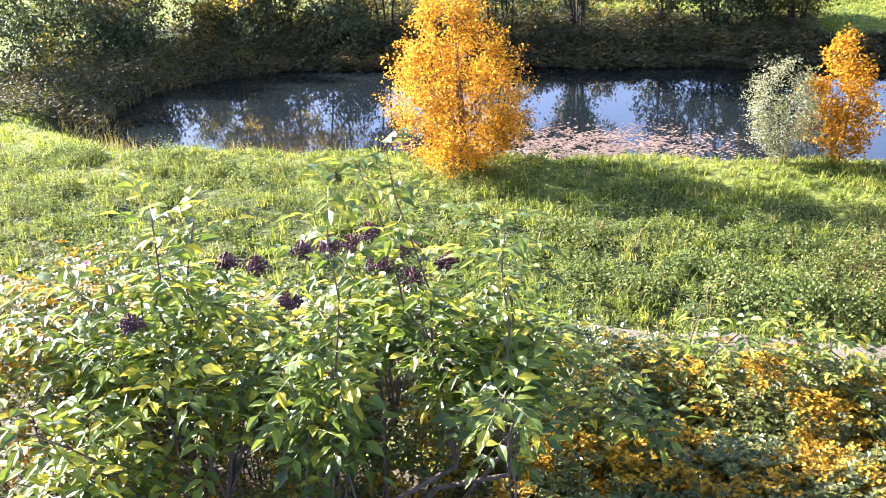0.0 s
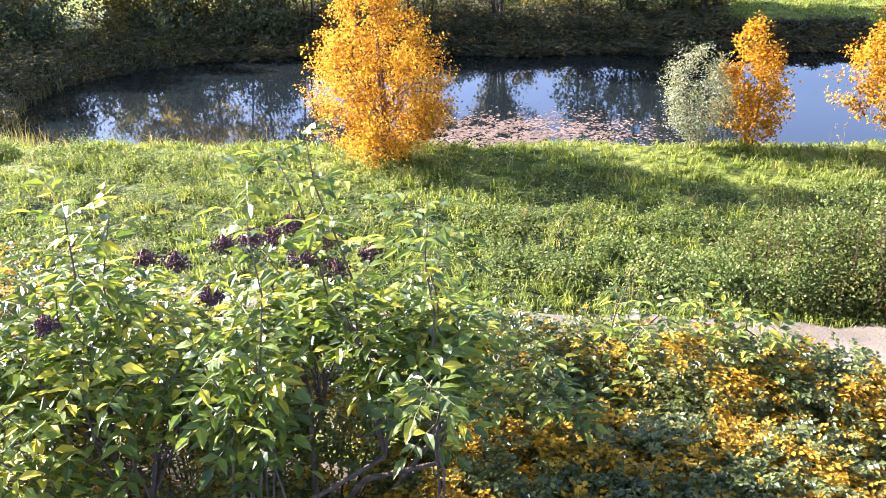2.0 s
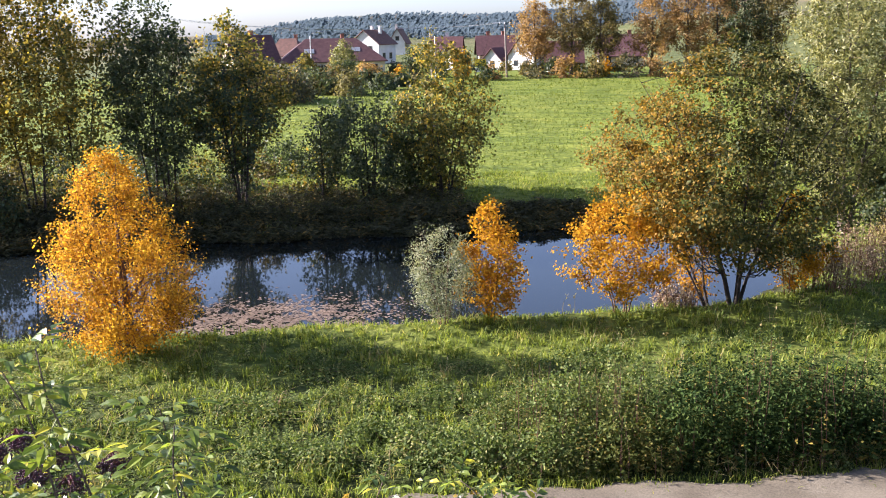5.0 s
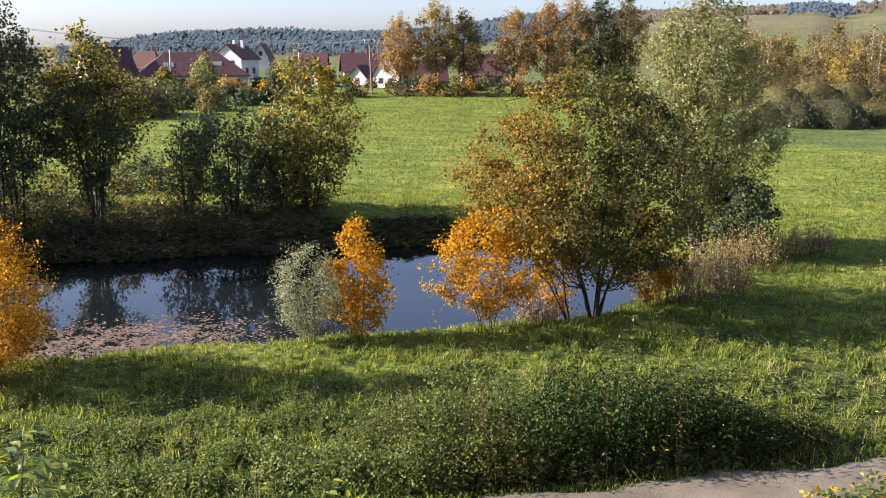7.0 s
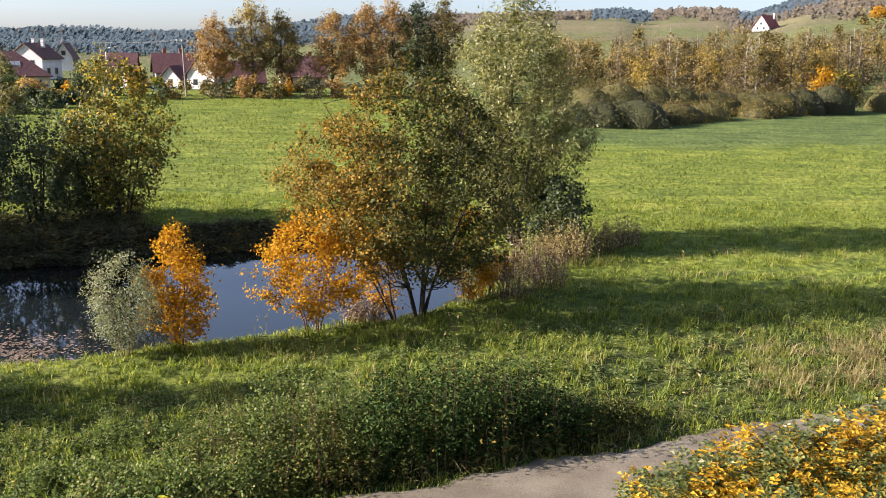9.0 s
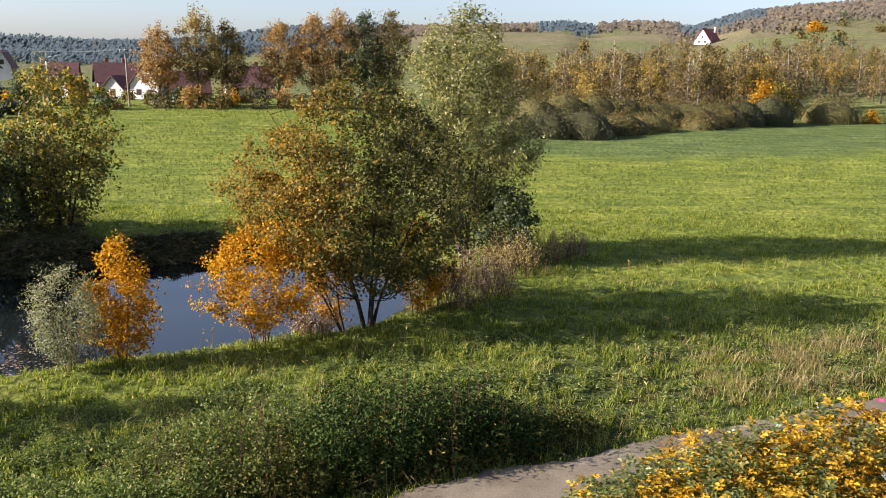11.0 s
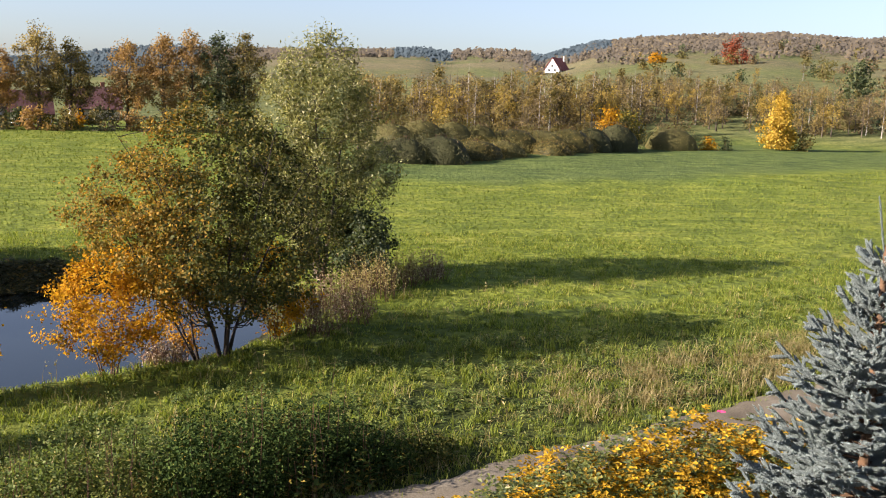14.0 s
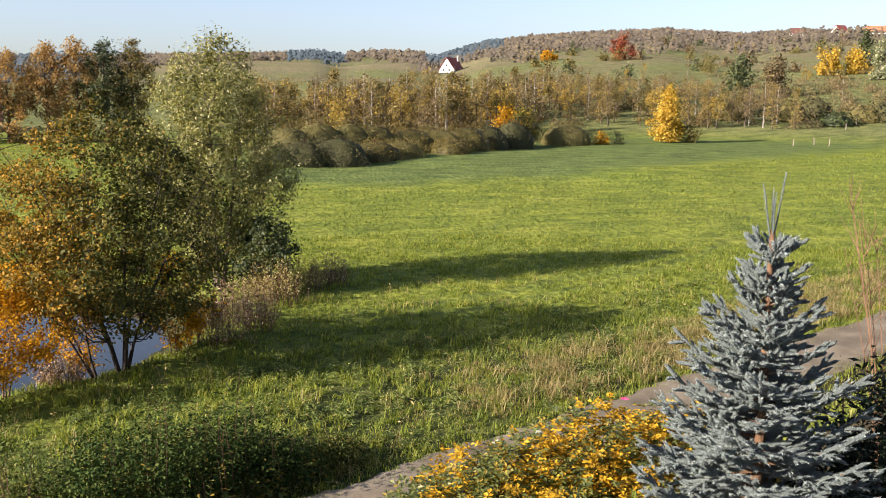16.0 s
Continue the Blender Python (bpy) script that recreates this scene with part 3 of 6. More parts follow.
# the near shore
M_BARKDARK = plain_material("dark_bark", [(0.3, (0.022, 0.017, 0.013)), (0.7, (0.06, 0.045, 0.034))], 12, 0.9, 0.5)
tree("birch_tree", "slender birch in full orange autumn leaf by the pond", (-15.3, 19.1), 5.25, 4.4, M_ORANGE, 36000, 0.062, 1, profile="spire", ragged=0.3, stems=3,
     crown_from=0.05, twigs=520, bark=M_BARKRED, spread=0.034, aspect=0.8, foot=0.05, flare=0.2, lean=(-0.35, -0.1), clump=3)
tree("willow_bush", "silvery grey-green willow bush at the water's edge", (-8.3, 23.7), 2.9, 2.6, M_SILVER, 7000, 0.09, 2, "bush", "fan", 7, 0.1, 210, M_BARKRED, 0.02, 0.03, 0.3, flare=0.7, clump=6, ragged=0.5)
tree("birch_sapling", "young birch with rust-orange leaves beside a willow bush", (-7.1, 24.4), 3.6, 2.3, M_RUST, 5600, 0.085, 3, "tree", "spire", 5, 0.1, 170, M_BARKRED, 0.025, 0.025, 0.8, flare=0.3, foot=0.12, clump=4, ragged=0.5)
tree("birch_sapling", "spreading young birch with orange leaves at the shore", (-3.7, 26.1), 3.5, 4.0, M_RUST, 8800, 0.085, 4, "tree", "oval", 5, 0.16, 260, M_BARKRED, 0.03, 0.03, 0.8, flare=0.5, gap=0.35, clump=4)
tree("birch_sapling", "thin young birch with yellow-orange leaves under a larger tree", (0.9, 29.8), 3.3, 2.6, M_RUST, 4600, 0.085, 5, "tree", "oval", 4, 0.12, 130, M_BARKRED, 0.025, 0.035, 0.8, flare=0.4, clump=6)
tree("birch_sapling", "low orange sapling between the trunks", (-1.9, 29.4), 2.6, 1.8, M_RUST, 1500, 0.085, 6, "tree", "oval", 3, 0.2, 70, M_BARKRED, 0.025, 0.04, 0.8, flare=0.4, clump=6)
tree("alder_tree", "many-stemmed tree, dark green turning orange towards the sun", (-0.7, 28.3), 7.9, 7.4, M_MAIN, 37000, 0.1, 7, "tree", "egg", 5, 0.21, 640, M_BARKDARK, 0.075, 0.018, 0.72,
     split=(M_MAIN_O, lambda p, r: p[:, 0] + 0.25 * p[:, 2] + r.normal(0, 0.2, len(p)) < -0.12), foot=0.04, flare=0.85, gap=0.3, lean=(-0.3, 0.0), ragged=0.5, clump=7)
tree("alder_tree", "leaning alder with orange-brown leaves in its lower crown", (-1.5, 28.7), 6.6, 6.6, M_MAIN_O, 15000, 0.088, 17, "tree", "oval", 3, 0.3, 330, M_BARKDARK, 0.055, 0.02, 0.72,
     split=(M_MAIN, lambda p, r: p[:, 0] + 0.3 * p[:, 2] + r.normal(0, 0.2, len(p)) > 0.2), foot=0.04, flare=0.7, gap=0.25, lean=(-2.4, 0.0), ragged=0.7, clump=7)
tree("willow_tree", "tall pale yellow-green willow with wispy shoots", (3.0, 39.2), 10.35, 7.0, M_WILLOW, 48000, 0.16, 8, "tree", "round", 4, 0.13, 700, M_BARK, 0.13, 0.026, 0.34, gap=0.3, foot=0.05, flare=0.5, ragged=0.5, clump=8, rise=1.5)
tree("alder_sapling", "small dark green bushy tree", (4.7, 37.4), 3.3, 2.9, M_ALDER, 5000, 0.14, 9, "tree", "oval", 3, 0.08, 130, M_BARK, 0.05, 0.04, 0.7, flare=0.4)

# the far bank
BANK = "trees on the far bank"
for k, (name, label, x, y, h, w, mat, n, prof, stems, cf) in enumerate([
    ("alder_tree", "dark alder at the end of the pond", -40.5, 17.2, 4.4, 4.6, M_ALDER, 6500, "oval", 3, 0.05),
    ("alder_tree", "grey-green alder at the end of the pond", -41.0, 21.4, 4.6, 4.8, M_GREY, 6500, "oval", 3, 0.05),
    ("aspen_tree", "bronze-leaved aspen at the end of the pond", -39.4, 24.6, 4.2, 4.4, M_OLIVE, 6500, "oval", 2, 0.06),
    ("alder_tree", "small dark alder standing behind the row", -43.5, 25.5, 4.8, 5.0, M_ALDER, 7000, "oval", 2, 0.05),
    ("alder_tree", "low alder with bronze-green leaves on the far bank", -37.0, 28.4, 4.6, 4.6, M_YGREEN, 9500, "oval", 3, 0.05),
    ("aspen_tree", "aspen with yellow leaves on the far bank", -34.5, 30.2, 10.4, 5.4, M_ASPEN, 9500, "oval", 2, 0.2),
    ("aspen_tree", "tall aspen with golden leaves on the far bank", -31.4, 30.2, 11.0, 5.6, M_ASPEN, 10000, "oval", 2, 0.22),
    ("aspen_tree", "tall golden aspen with a leaning trunk", -29.0, 31.2, 11.4, 5.6, M_ASPEN, 10000, "oval", 3, 0.24),
    ("aspen_tree", "bronze-leaved aspen with a leaning dark trunk", -27.6, 31.9, 10.4, 5.6, M_YGREEN, 8000, "oval", 2, 0.26),
    ("alder_tree", "dark green alder with a dense crown", -25.2, 34.0, 9.6, 4.4, M_GREY, 7000, "oval", 3, 0.24),
    ("alder_tree", "grey-green alder in the row on the far bank", -24.4, 34.1, 8.6, 4.6, M_GREY, 6500, "oval", 3, 0.22),
    ("aspen_tree", "many-stemmed tree with dark and yellow leaves", -22.4, 36.4, 8.3, 5.6, M_YGREEN, 9000, "fan", 6, 0.24),
    ("alder_tree", "dark alder beside a many-stemmed tree", -21.6, 35.3, 7.0, 4.2, M_ALDER, 3600, "fan", 4, 0.26),
    ("alder_sapling", "thin grey-green sapling standing alone", -19.0, 37.9, 4.6, 2.2, M_GREY, 1500, "oval", 1, 0.1),
    ("alder_tree", "grey-green alder bush on the far bank", -17.0, 38.6, 5.5, 4.4, M_GREY, 6500, "oval", 4, 0.02),
    ("alder_tree", "alder with yellow-green top on the far bank", -14.0, 40.4, 7.4, 6.2, M_YGREEN, 9500, "fan", 5, 0.06),
    ("alder_tree", "low dark alder under a yellow-green one", -15.6, 41.0, 4.8, 4.6, M_ALDER, 5200, "oval", 4, 0.02),
    ("birch_tree", "small orange birch at the row's end", -34.2, 28.6, 5.2, 3.6, M_YELLOW, 2600, "oval", 2, 0.15),
    ("bush", "low olive bush under the trees of the far bank", -30.0, 29.6, 2.2, 3.6, M_GREY, 2200, "dome", 4, 0.0),
    ("bush", "low green bush under the trees of the far bank", -34.0, 28.2, 2.4, 4.0, M_GREY, 2600, "dome", 4, 0.0),
    ("bush", "low dark bush at the end of the pond", -37.6, 22.5, 2.2, 4.2, M_ALDER, 2600, "dome", 4, 0.0),
]):
    tree(name, label, (x * 1.085, y * 1.085), h * 1.08, w * 1.12, mat, n, 0.165, 20 + k, "tree", prof, stems, cf, 300, M_BARKDARK, 0.08, 0.028, 0.75, 0.3, BANK, flare=0.5, foot=0.12)

# undergrowth behind the bank and at the pond's narrow end
ur = np.random.default_rng(77)
for k in range(26):
    if k < 16:
        t, off = k / 15 * 0.72 - 0.1, ur.uniform(6.5, 15)
        p = POND_A + (POND_B - POND_A) * t + np.array([-0.455, 0.89]) * (POND_R + off)
    else:
        a = radians(lerp(112, 205, (k - 16) / 9))
        p = POND_A + np.array([math.cos(a), math.sin(a)]) * (POND_R + ur.uniform(2.5, 6))
    mat = (M_GREY, M_OLIVE, M_ALDER, M_GREY, M_YGREEN)[k % 5]
    h = ur.uniform(1.8, 3.2)
    tree("undergrowth_bush", "tangled undergrowth bush behind the pond bank", (float(p[0]), float(p[1])), h, h * ur.uniform(1.3, 1.9), mat, 950, 0.17, 300 + k, "bush", "dome", 4, 0.0, 40, M_BARK, 0.03, 0.06, 0.7, 0.1, "undergrowth behind the bank", flare=0.6)

for k in range(13):
    p = POND_A + (POND_B - POND_A) * (k / 12 * 0.6 - 0.12) + np.array([-0.455, 0.89]) * (POND_R + ur.uniform(3.2, 6.5))
    h = ur.uniform(1.4, 2.4)
    tree("undergrowth_bush", "brown tangled undergrowth at the top of the bank", (float(p[0]), float(p[1])), h, h * ur.uniform(1.4, 2.0), (M_OLIVE, M_BANK, M_GREY)[k % 3], 700, 0.15, 340 + k, "bush", "dome", 4, 0.0, 30, M_BARK, 0.03, 0.06, 0.7, 0.1, "undergrowth behind the bank", flare=0.6)

# ---------------------------------------------------------------- herbs and grass
def scatter(n, x0, x1, y0, y1, r):
    return r.uniform(x0, x1, n), r.uniform(y0, y1, n)


def stuff(name, bm, mat, label, category):
    return tagged(part(name, bm, mat, None, label), "", category, kind="stuff")


def rooted(x, y):
    return np.stack([x, y, ground_z(x, y) - 0.02], 1)


def herb_plants(bm, x, y, height, r, levels=8, leaf=0.1, aspect=0.5):
    """Upright stalks with pairs of drooping leaves."""
    base = rooted(x, y)
    n = len(base)
    h = np.broadcast_to(height, (n,)) * r.uniform(0.6, 1.2, n)
    lean = r.normal(0, 0.12, (n, 2))
    for k in range(levels):
        f = 0.25 + 0.8 * k / levels
        c = base + np.stack([lean[:, 0] * h * f, lean[:, 1] * h * f, h * f], 1)
        a = k * 1.57 + r.uniform(-0.4, 0.4, n) + 10 * lean[:, 0]
        for sgn in (0, math.pi):
            out = np.stack([np.cos(a + sgn), np.sin(a + sgn), r.uniform(-0.45, 0.55, n)], 1)
            sz = leaf * (1.25 - 0.75 * f) * r.uniform(0.7, 1.35, n)[:, None]
            side = unit(np.cross(out, np.array([[0, 0, 1.0]])) + r.normal(0, 0.55, (n, 3)))
            w = sz * aspect * 0.5
            mid = c + out * sz * 0.4 + np.array([0, 0, 0.012])
            v = np.stack([c, mid + side * w, c + out * sz, mid - side * w], 1)
            bm.add(v.reshape(-1, 3), np.arange(4 * n).reshape(n, 4))
    return base, h


def in_meadow(x, y, near=0.25, shore=0.5):
    s = road_side(x, y)
    e, _ = pond_edge(x, y)
    return (s > near + 0.2 * wave_noise(x, y, 2.3, 61)) & (e > shore)


# grass of the near meadow, between track and pond: tufts of blades
def tufts(bm, x, y, r, per, height, spread, width, lean=0.9, bend=True):
    n = len(x)
    h = np.broadcast_to(height, (n,)) * r.uniform(0.55, 1.35, n)
    px = np.repeat(x, per) + r.normal(0, spread, n * per)
    py = np.repeat(y, per) + r.normal(0, spread, n * per)
    blades(bm, rooted(px, py), np.repeat(h, per), width, lean, r, bend)


x, y = scatter(60000, -42, 48, -3, 52, rng)
d = np.hypot(x, y)
keep = in_meadow(x, y, 0.1) & (d < 54)
patchy = wave_noise(x, y, 4.5, 62) + 0.5 * wave_noise(x, y, 1.3, 63)
keep &= rng.uniform(-1.6, 0.5, len(x)) < patchy + 0.2
for off in (0.0, 1.7):
    keep &= (np.abs(y - (32.5 + 0.57 * (x - 12.8) + 0.012 * (x - 20) ** 2 + off)) > 0.4) | (x < 10)
x, y, d, patchy = x[keep], y[keep], d[keep], patchy[keep]
tall = (0.2 + 0.14 * smooth(patchy + 0.4)) * np.where(road_side(x, y) > 10, 0.72, 1.0)
bm = Build()
k = d < 31
tufts(bm, x[k], y[k], rng, 13, tall[k] * 0.85, 0.08, 0.028, 1.3)
tufts(bm, x[~k], y[~k], rng, 9, tall[~k] * 0.85, 0.11, 0.038, 1.2, False)
stuff("meadow_grass", bm, M_GRASS, "long tufted meadow grass between track and pond", "grass")

# shorter grass past the trees
a = rng.uniform(radians(-50), radians(36), 150000)
d = 40 * (170 / 40) ** (rng.uniform(0, 1, 150000) ** 0.75)
x, y = -np.sin(a) * d, np.cos(a) * d
e, side = pond_edge(x, y)
aftermath = (x > 3) & (y > np.interp(x, [0, 12, 21, 39, 66, 110, 160], [86, 81, 78, 81, 99, 119, 150]))
keep = (e > 2.5) & ~aftermath & (wave_noise(x, y, 5.0, 64) + 0.6 * wave_noise(x, y, 17.0, 65) > rng.uniform(-1.4, 1.3, len(x)))
x, y, d = x[keep], y[keep], d[keep]
bm = Build()
blades(bm, rooted(x, y), 0.09 + 0.0007 * d, 0.025 + 0.0011 * d, 1.2, rng, False)
stuff("mown_meadow_grass", bm, M_FARGRASS, "short bright green meadow grass in the sun", "grass")

# nettles and herbs
x, y = scatter(36000, -36, 7, -2, 32, rng)
s = road_side(x, y)
band = smooth((np.where(x < -12, 9.5, 6.4) - s) / 2.5) * smooth((4.5 - x) / 5)
band = np.maximum(band, 0.55 * smooth(wave_noise(x, y, 6.0, 66) * 1.5) * smooth((9.5 - s) / 2))
keep = in_meadow(x, y, 0.35, 1.5) & (rng.uniform(0, 1, len(x)) < band * (0.35 + 0.65 * smooth(wave_noise(x, y, 3.2, 67) + 0.6)))
x, y = x[keep], y[keep]
bm = Build()
herb_plants(bm, x, y, 0.24 + 0.5 * smooth(0.5 + 0.9 * wave_noise(x, y, 2.6, 68)) + 0.14 * wave_noise(x, y, 1.0, 69), rng, 7, 0.074, 0.6)
stuff("nettles", bm, M_NETTLE, "dense grey-green nettles growing along the track", "nettles")

x, y = scatter(9000, 2, 34, 14, 36, rng)
s = road_side(x, y)
keep = (s > 0.5) & (s < 8) & (wave_noise(x, y, 3.0, 71) > 0.05)
bm = Build()
herb_plants(bm, x[keep], y[keep], 0.4, rng, 5, 0.12, 0.55)
stuff("meadow_herbs", bm, M_NETTLE, "clumps of leafy herbs in the roadside grass", "herbs")

# thicket where the herbs stand highest, beside the track; its shaded part is coloured darker
def thicket(label, x0, x1, s0, s1, height, n, mat, seed, leaf=0.12):
    r = np.random.default_rng(seed)
    u, s = r.uniform(x0, x1, n), r.uniform(s0, s1, n)
    x = u - s * ROAD_SLOPE / ROAD_N
    y = ROAD_Y + ROAD_SLOPE * u + s / ROAD_N
    mx, ms = (u - (x0 + x1) / 2) / ((x1 - x0) / 2), (s - (s0 + s1) / 2) / ((s1 - s0) / 2)
    h = height * np.clip(1.15 - mx ** 2 * 0.8 - ms ** 2 * 0.45, 0.25, 1) * (1 + 0.5 * wave_noise(x, y, 1.9, seed))
    root = empty("thicket", (float(np.mean(x)), float(np.mean(y)), 0), label, "bush")
    bm = Build()
    base, hh = herb_plants(bm, x, y, h, r, 10, leaf, 0.55)
    bm.v = [v - np.array(root.location) for v in bm.v]
    part("foliage", bm, mat, root)
    st = Build()
    for k in range(0, n, 4):
        b = base[k] - np.array(root.location)
        st.tube([b, b + np.array([0, 0, hh[k] * 0.5]), b + np.array([r.normal(0, 0.05), r.normal(0, 0.05), hh[k]])], [0.012, 0.009, 0.004], 3, False)
    tagged(part("stalk_clump", st, M_BARKRED, root), kind="stuff")
    return root


def mound(label, u, s, w, dep, h, mat, seed, n=3800, leaf=0.075):
    """A bushy mound of leaves on woody stalks beside the track."""
    r = np.random.default_rng(seed)
    x, y = u - s * ROAD_SLOPE / ROAD_N, ROAD_Y + ROAD_SLOPE * u + s / ROAD_N
    root = empty("thicket", (x, y, gz(x, y) - 0.05), label, "bush", "thicket beside the track", math.degrees(math.atan(ROAD_SLOPE)))
    bm, st = Build(), Build()
    tufts_in = 7 if h > 0.6 else 3
    c = []
    for k in range(tufts_in):
        a, q = 2.4 * k + r.uniform(0, 1), math.sqrt((k + 0.4) / tufts_in) * 0.36
        off = np.array([q * w * math.cos(a), q * dep * math.sin(a), 0])
        tuft = Build()
        e = leaf_dome(tuft, n // tufts_in, w * 0.5, dep * 0.52, h * r.uniform(0.7, 1.05) * (1.05 - 1.6 * q * q), leaf, r, seed + k, 0.62, 0.8, 0.6, 0.0, 1.6)
        bm.add(tuft.v[0] + off, tuft.f[0])
        c.append(e + off)
    c = np.concatenate(c)
    n = len(c)
    for p in c[r.integers(0, n, 26)]:
        st.tube([p * np.array([0.4, 0.4, 0]), p * np.array([0.8, 0.8, 0.55]), p], [0.013, 0.01, 0.004], 3, False)
    for k in range(40):
        p = c[r.integers(0, n)]
        tip = p * np.array([1, 1, 1]) + np.array([r.normal(0, 0.06), r.normal(0, 0.06), r.uniform(0.1, 0.3)])
        leaves(bm, p + (tip - p) * r.uniform(0, 1, (9, 1)) + r.normal(0, 0.03, (9, 3)), leaf * 0.9, r, 0.5, 0.1)
    part("foliage", bm, mat, root)
    tagged(part("stalk_clump", st, M_BARKRED, root), kind="stuff")


thicket("tall olive herbs and dry stalks beside the track", -4.0, -0.6, 0.15, 3.2, 1.4, 330, M_HERBMIX, 73, 0.095)
thicket("tall herbs filling the thicket beside the track, shade in their colour", -0.8, 3.6, 0.15, 3.0, 1.75, 430, M_THICKET_SHADE, 72, 0.14)
# paler leaves on the sunlit left, the dark ones where shade would lie
for k, (u, s, w, dep, h, mat) in enumerate([
        (-4.4, 1.2, 2.2, 1.8, 0.85, M_NETTLE), (-3.1, 0.9, 1.9, 1.5, 1.0, M_NETTLE), (-1.9, 0.8, 1.9, 1.5, 1.3, M_HERBMIX), (-0.6, 0.85, 1.9, 1.6, 1.7, M_THICKET_SHADE), (0.7, 0.85, 1.9, 1.6, 1.75, M_THICKET_SHADE), (1.9, 0.9, 1.8, 1.5, 1.5, M_THICKET_SHADE),
        (3.0, 0.9, 1.8, 1.4, 1.1, M_THICKET_SHADE), (4.2, 0.9, 1.7, 1.3, 0.7, M_HERBMIX), (-2.7, 2.4, 2.2, 2.0, 1.25, M_NETTLE), (-1.2, 2.4, 2.2, 2.0, 1.55, M_NETTLE), (0.3, 2.5, 2.2, 2.0, 1.65, M_THICKET_SHADE), (1.7, 2.4, 2.0, 1.9, 1.2, M_HERBMIX),
        (3.1, 2.4, 2.0, 1.8, 0.8, M_NETTLE), (-5.9, 2.2, 2.4, 2.2, 0.6, M_NETTLE), (-7.6, 1.6, 2.4, 1.9, 0.5, M_NETTLE)]):
    mound("bushy mound of nettles and willowherb beside the track" if mat is not M_THICKET_SHADE else "bushy mound of bramble leaves beside the track, shade in its colour", u, s, w, dep, h, mat, 700 + k)

# lower mounds of nettles through the rough meadow
mr = np.random.default_rng(81)
made = 0
while made < 75:
    u, s = mr.uniform(-30, 8), mr.uniform(0.8, 8.5)
    x, y = u - s * ROAD_SLOPE / ROAD_N, ROAD_Y + ROAD_SLOPE * u + s / ROAD_N
    if pond_edge(np.array(x), np.array(y))[0] < 1.8 or mr.uniform() < smooth((u + 2) / 8) * 0.8:
        continue
    made += 1
    w = mr.uniform(1.0, 2.6)
    mound("low mound of grey-green nettles in the rough meadow", u, s, w, w * mr.uniform(0.6, 1.0), mr.uniform(0.2, 0.45), M_NETTLE, 740 + made, int(620 * w), 0.07)

# dry grass tufts and stalks
x, y = scatter(90000, -30, 42, 8, 38, rng)
s = road_side(x, y)
want = 1.0 * smooth((x - 6) / 5) * smooth((2.6 - np.abs(s - 2.2)) / 1.6) * smooth(wave_noise(x, y, 3.0, 74) + 0.35) + 0.05 * smooth(wave_noise(x, y, 4.0, 75))
want = np.maximum(want, 0.5 * smooth((1.6 - np.abs(s - 0.6)) / 1) * smooth((x + 2) / 2) * smooth((5.5 - x) / 2))
keep = in_meadow(x, y, 0.2, 0.6) & (rng.uniform(0, 1, len(x)) < want)
bm = Build()
tufts(bm, x[keep], y[keep], rng, 8, 0.4, 0.12, 0.018, 1.8)
stuff("dry_grass", bm, M_DRY, "straw-coloured dry grass tufts beside the track", "grass")
n = 160
x, y = scatter(n, -20, 34, 14, 36, rng)
keep = in_meadow(x, y, 0.3, 0.4) & (wave_noise(x, y, 5.0, 76) > -0.1)
bm = Build()
for px, py in zip(x[keep], y[keep]):
    z, h, a = gz(px, py), rng.uniform(0.5, 0.95), rng.uniform(0, 6.28)
    tip = np.array([px + 0.18 * math.cos(a), py + 0.18 * math.sin(a), z + h])
    bm.tube([(px, py, z - 0.02), (px + 0.05 * math.cos(a), py + 0.05 * math.sin(a), z + h * 0.6), tip], [0.006, 0.005, 0.004], 3, False)
    leaves(bm, tip + rng.normal(0, 0.03, (5, 3)) - np.array([0, 0, 0.04]), 0.09, rng, 0.35, 0.6)
stuff("grass_stalks", bm, M_DRY, "tall pale seed stalks above the grass", "grass")

# grass growing in at the edges of the track, and tufts along its crown
u = rng.uniform(-30, 60, 26000)
s = np.where(rng.uniform(0, 1, 26000) < 0.6, rng.normal(0.05, 0.26, 26000), rng.normal(-ROAD_W - 0.1, 0.3, 26000))
x, y = u / ROAD_N - s * ROAD_SLOPE / ROAD_N, ROAD_Y + u * ROAD_SLOPE / ROAD_N + s / ROAD_N
keep = wave_noise(x, y, 1.2, 77) > -0.2
bm = Build()
blades(bm, rooted(x[keep], y[keep]) + np.array([0, 0, 0.03]), 0.16, 0.018, 0.9, rng)
stuff("verge_grass", bm, M_GRASS, "short grass creeping over the track's edges", "grass")

# grass on the bank below the garden
u, s = rng.uniform(-12, 34, 3200), rng.uniform(-9.5, -ROAD_W - 0.1, 3200)
x, y = u / ROAD_N - s * ROAD_SLOPE / ROAD_N, ROAD_Y + u * ROAD_SLOPE / ROAD_N + s / ROAD_N
keep = wave_noise(x, y, 2.0, 88) > -0.5
bm = Build()
tufts(bm, x[keep], y[keep], rng, 8, 0.24, 0.1, 0.022, 1.3)
stuff("bank_grass", bm, M_GRASS, "rough grass on the bank between garden and track", "grass")

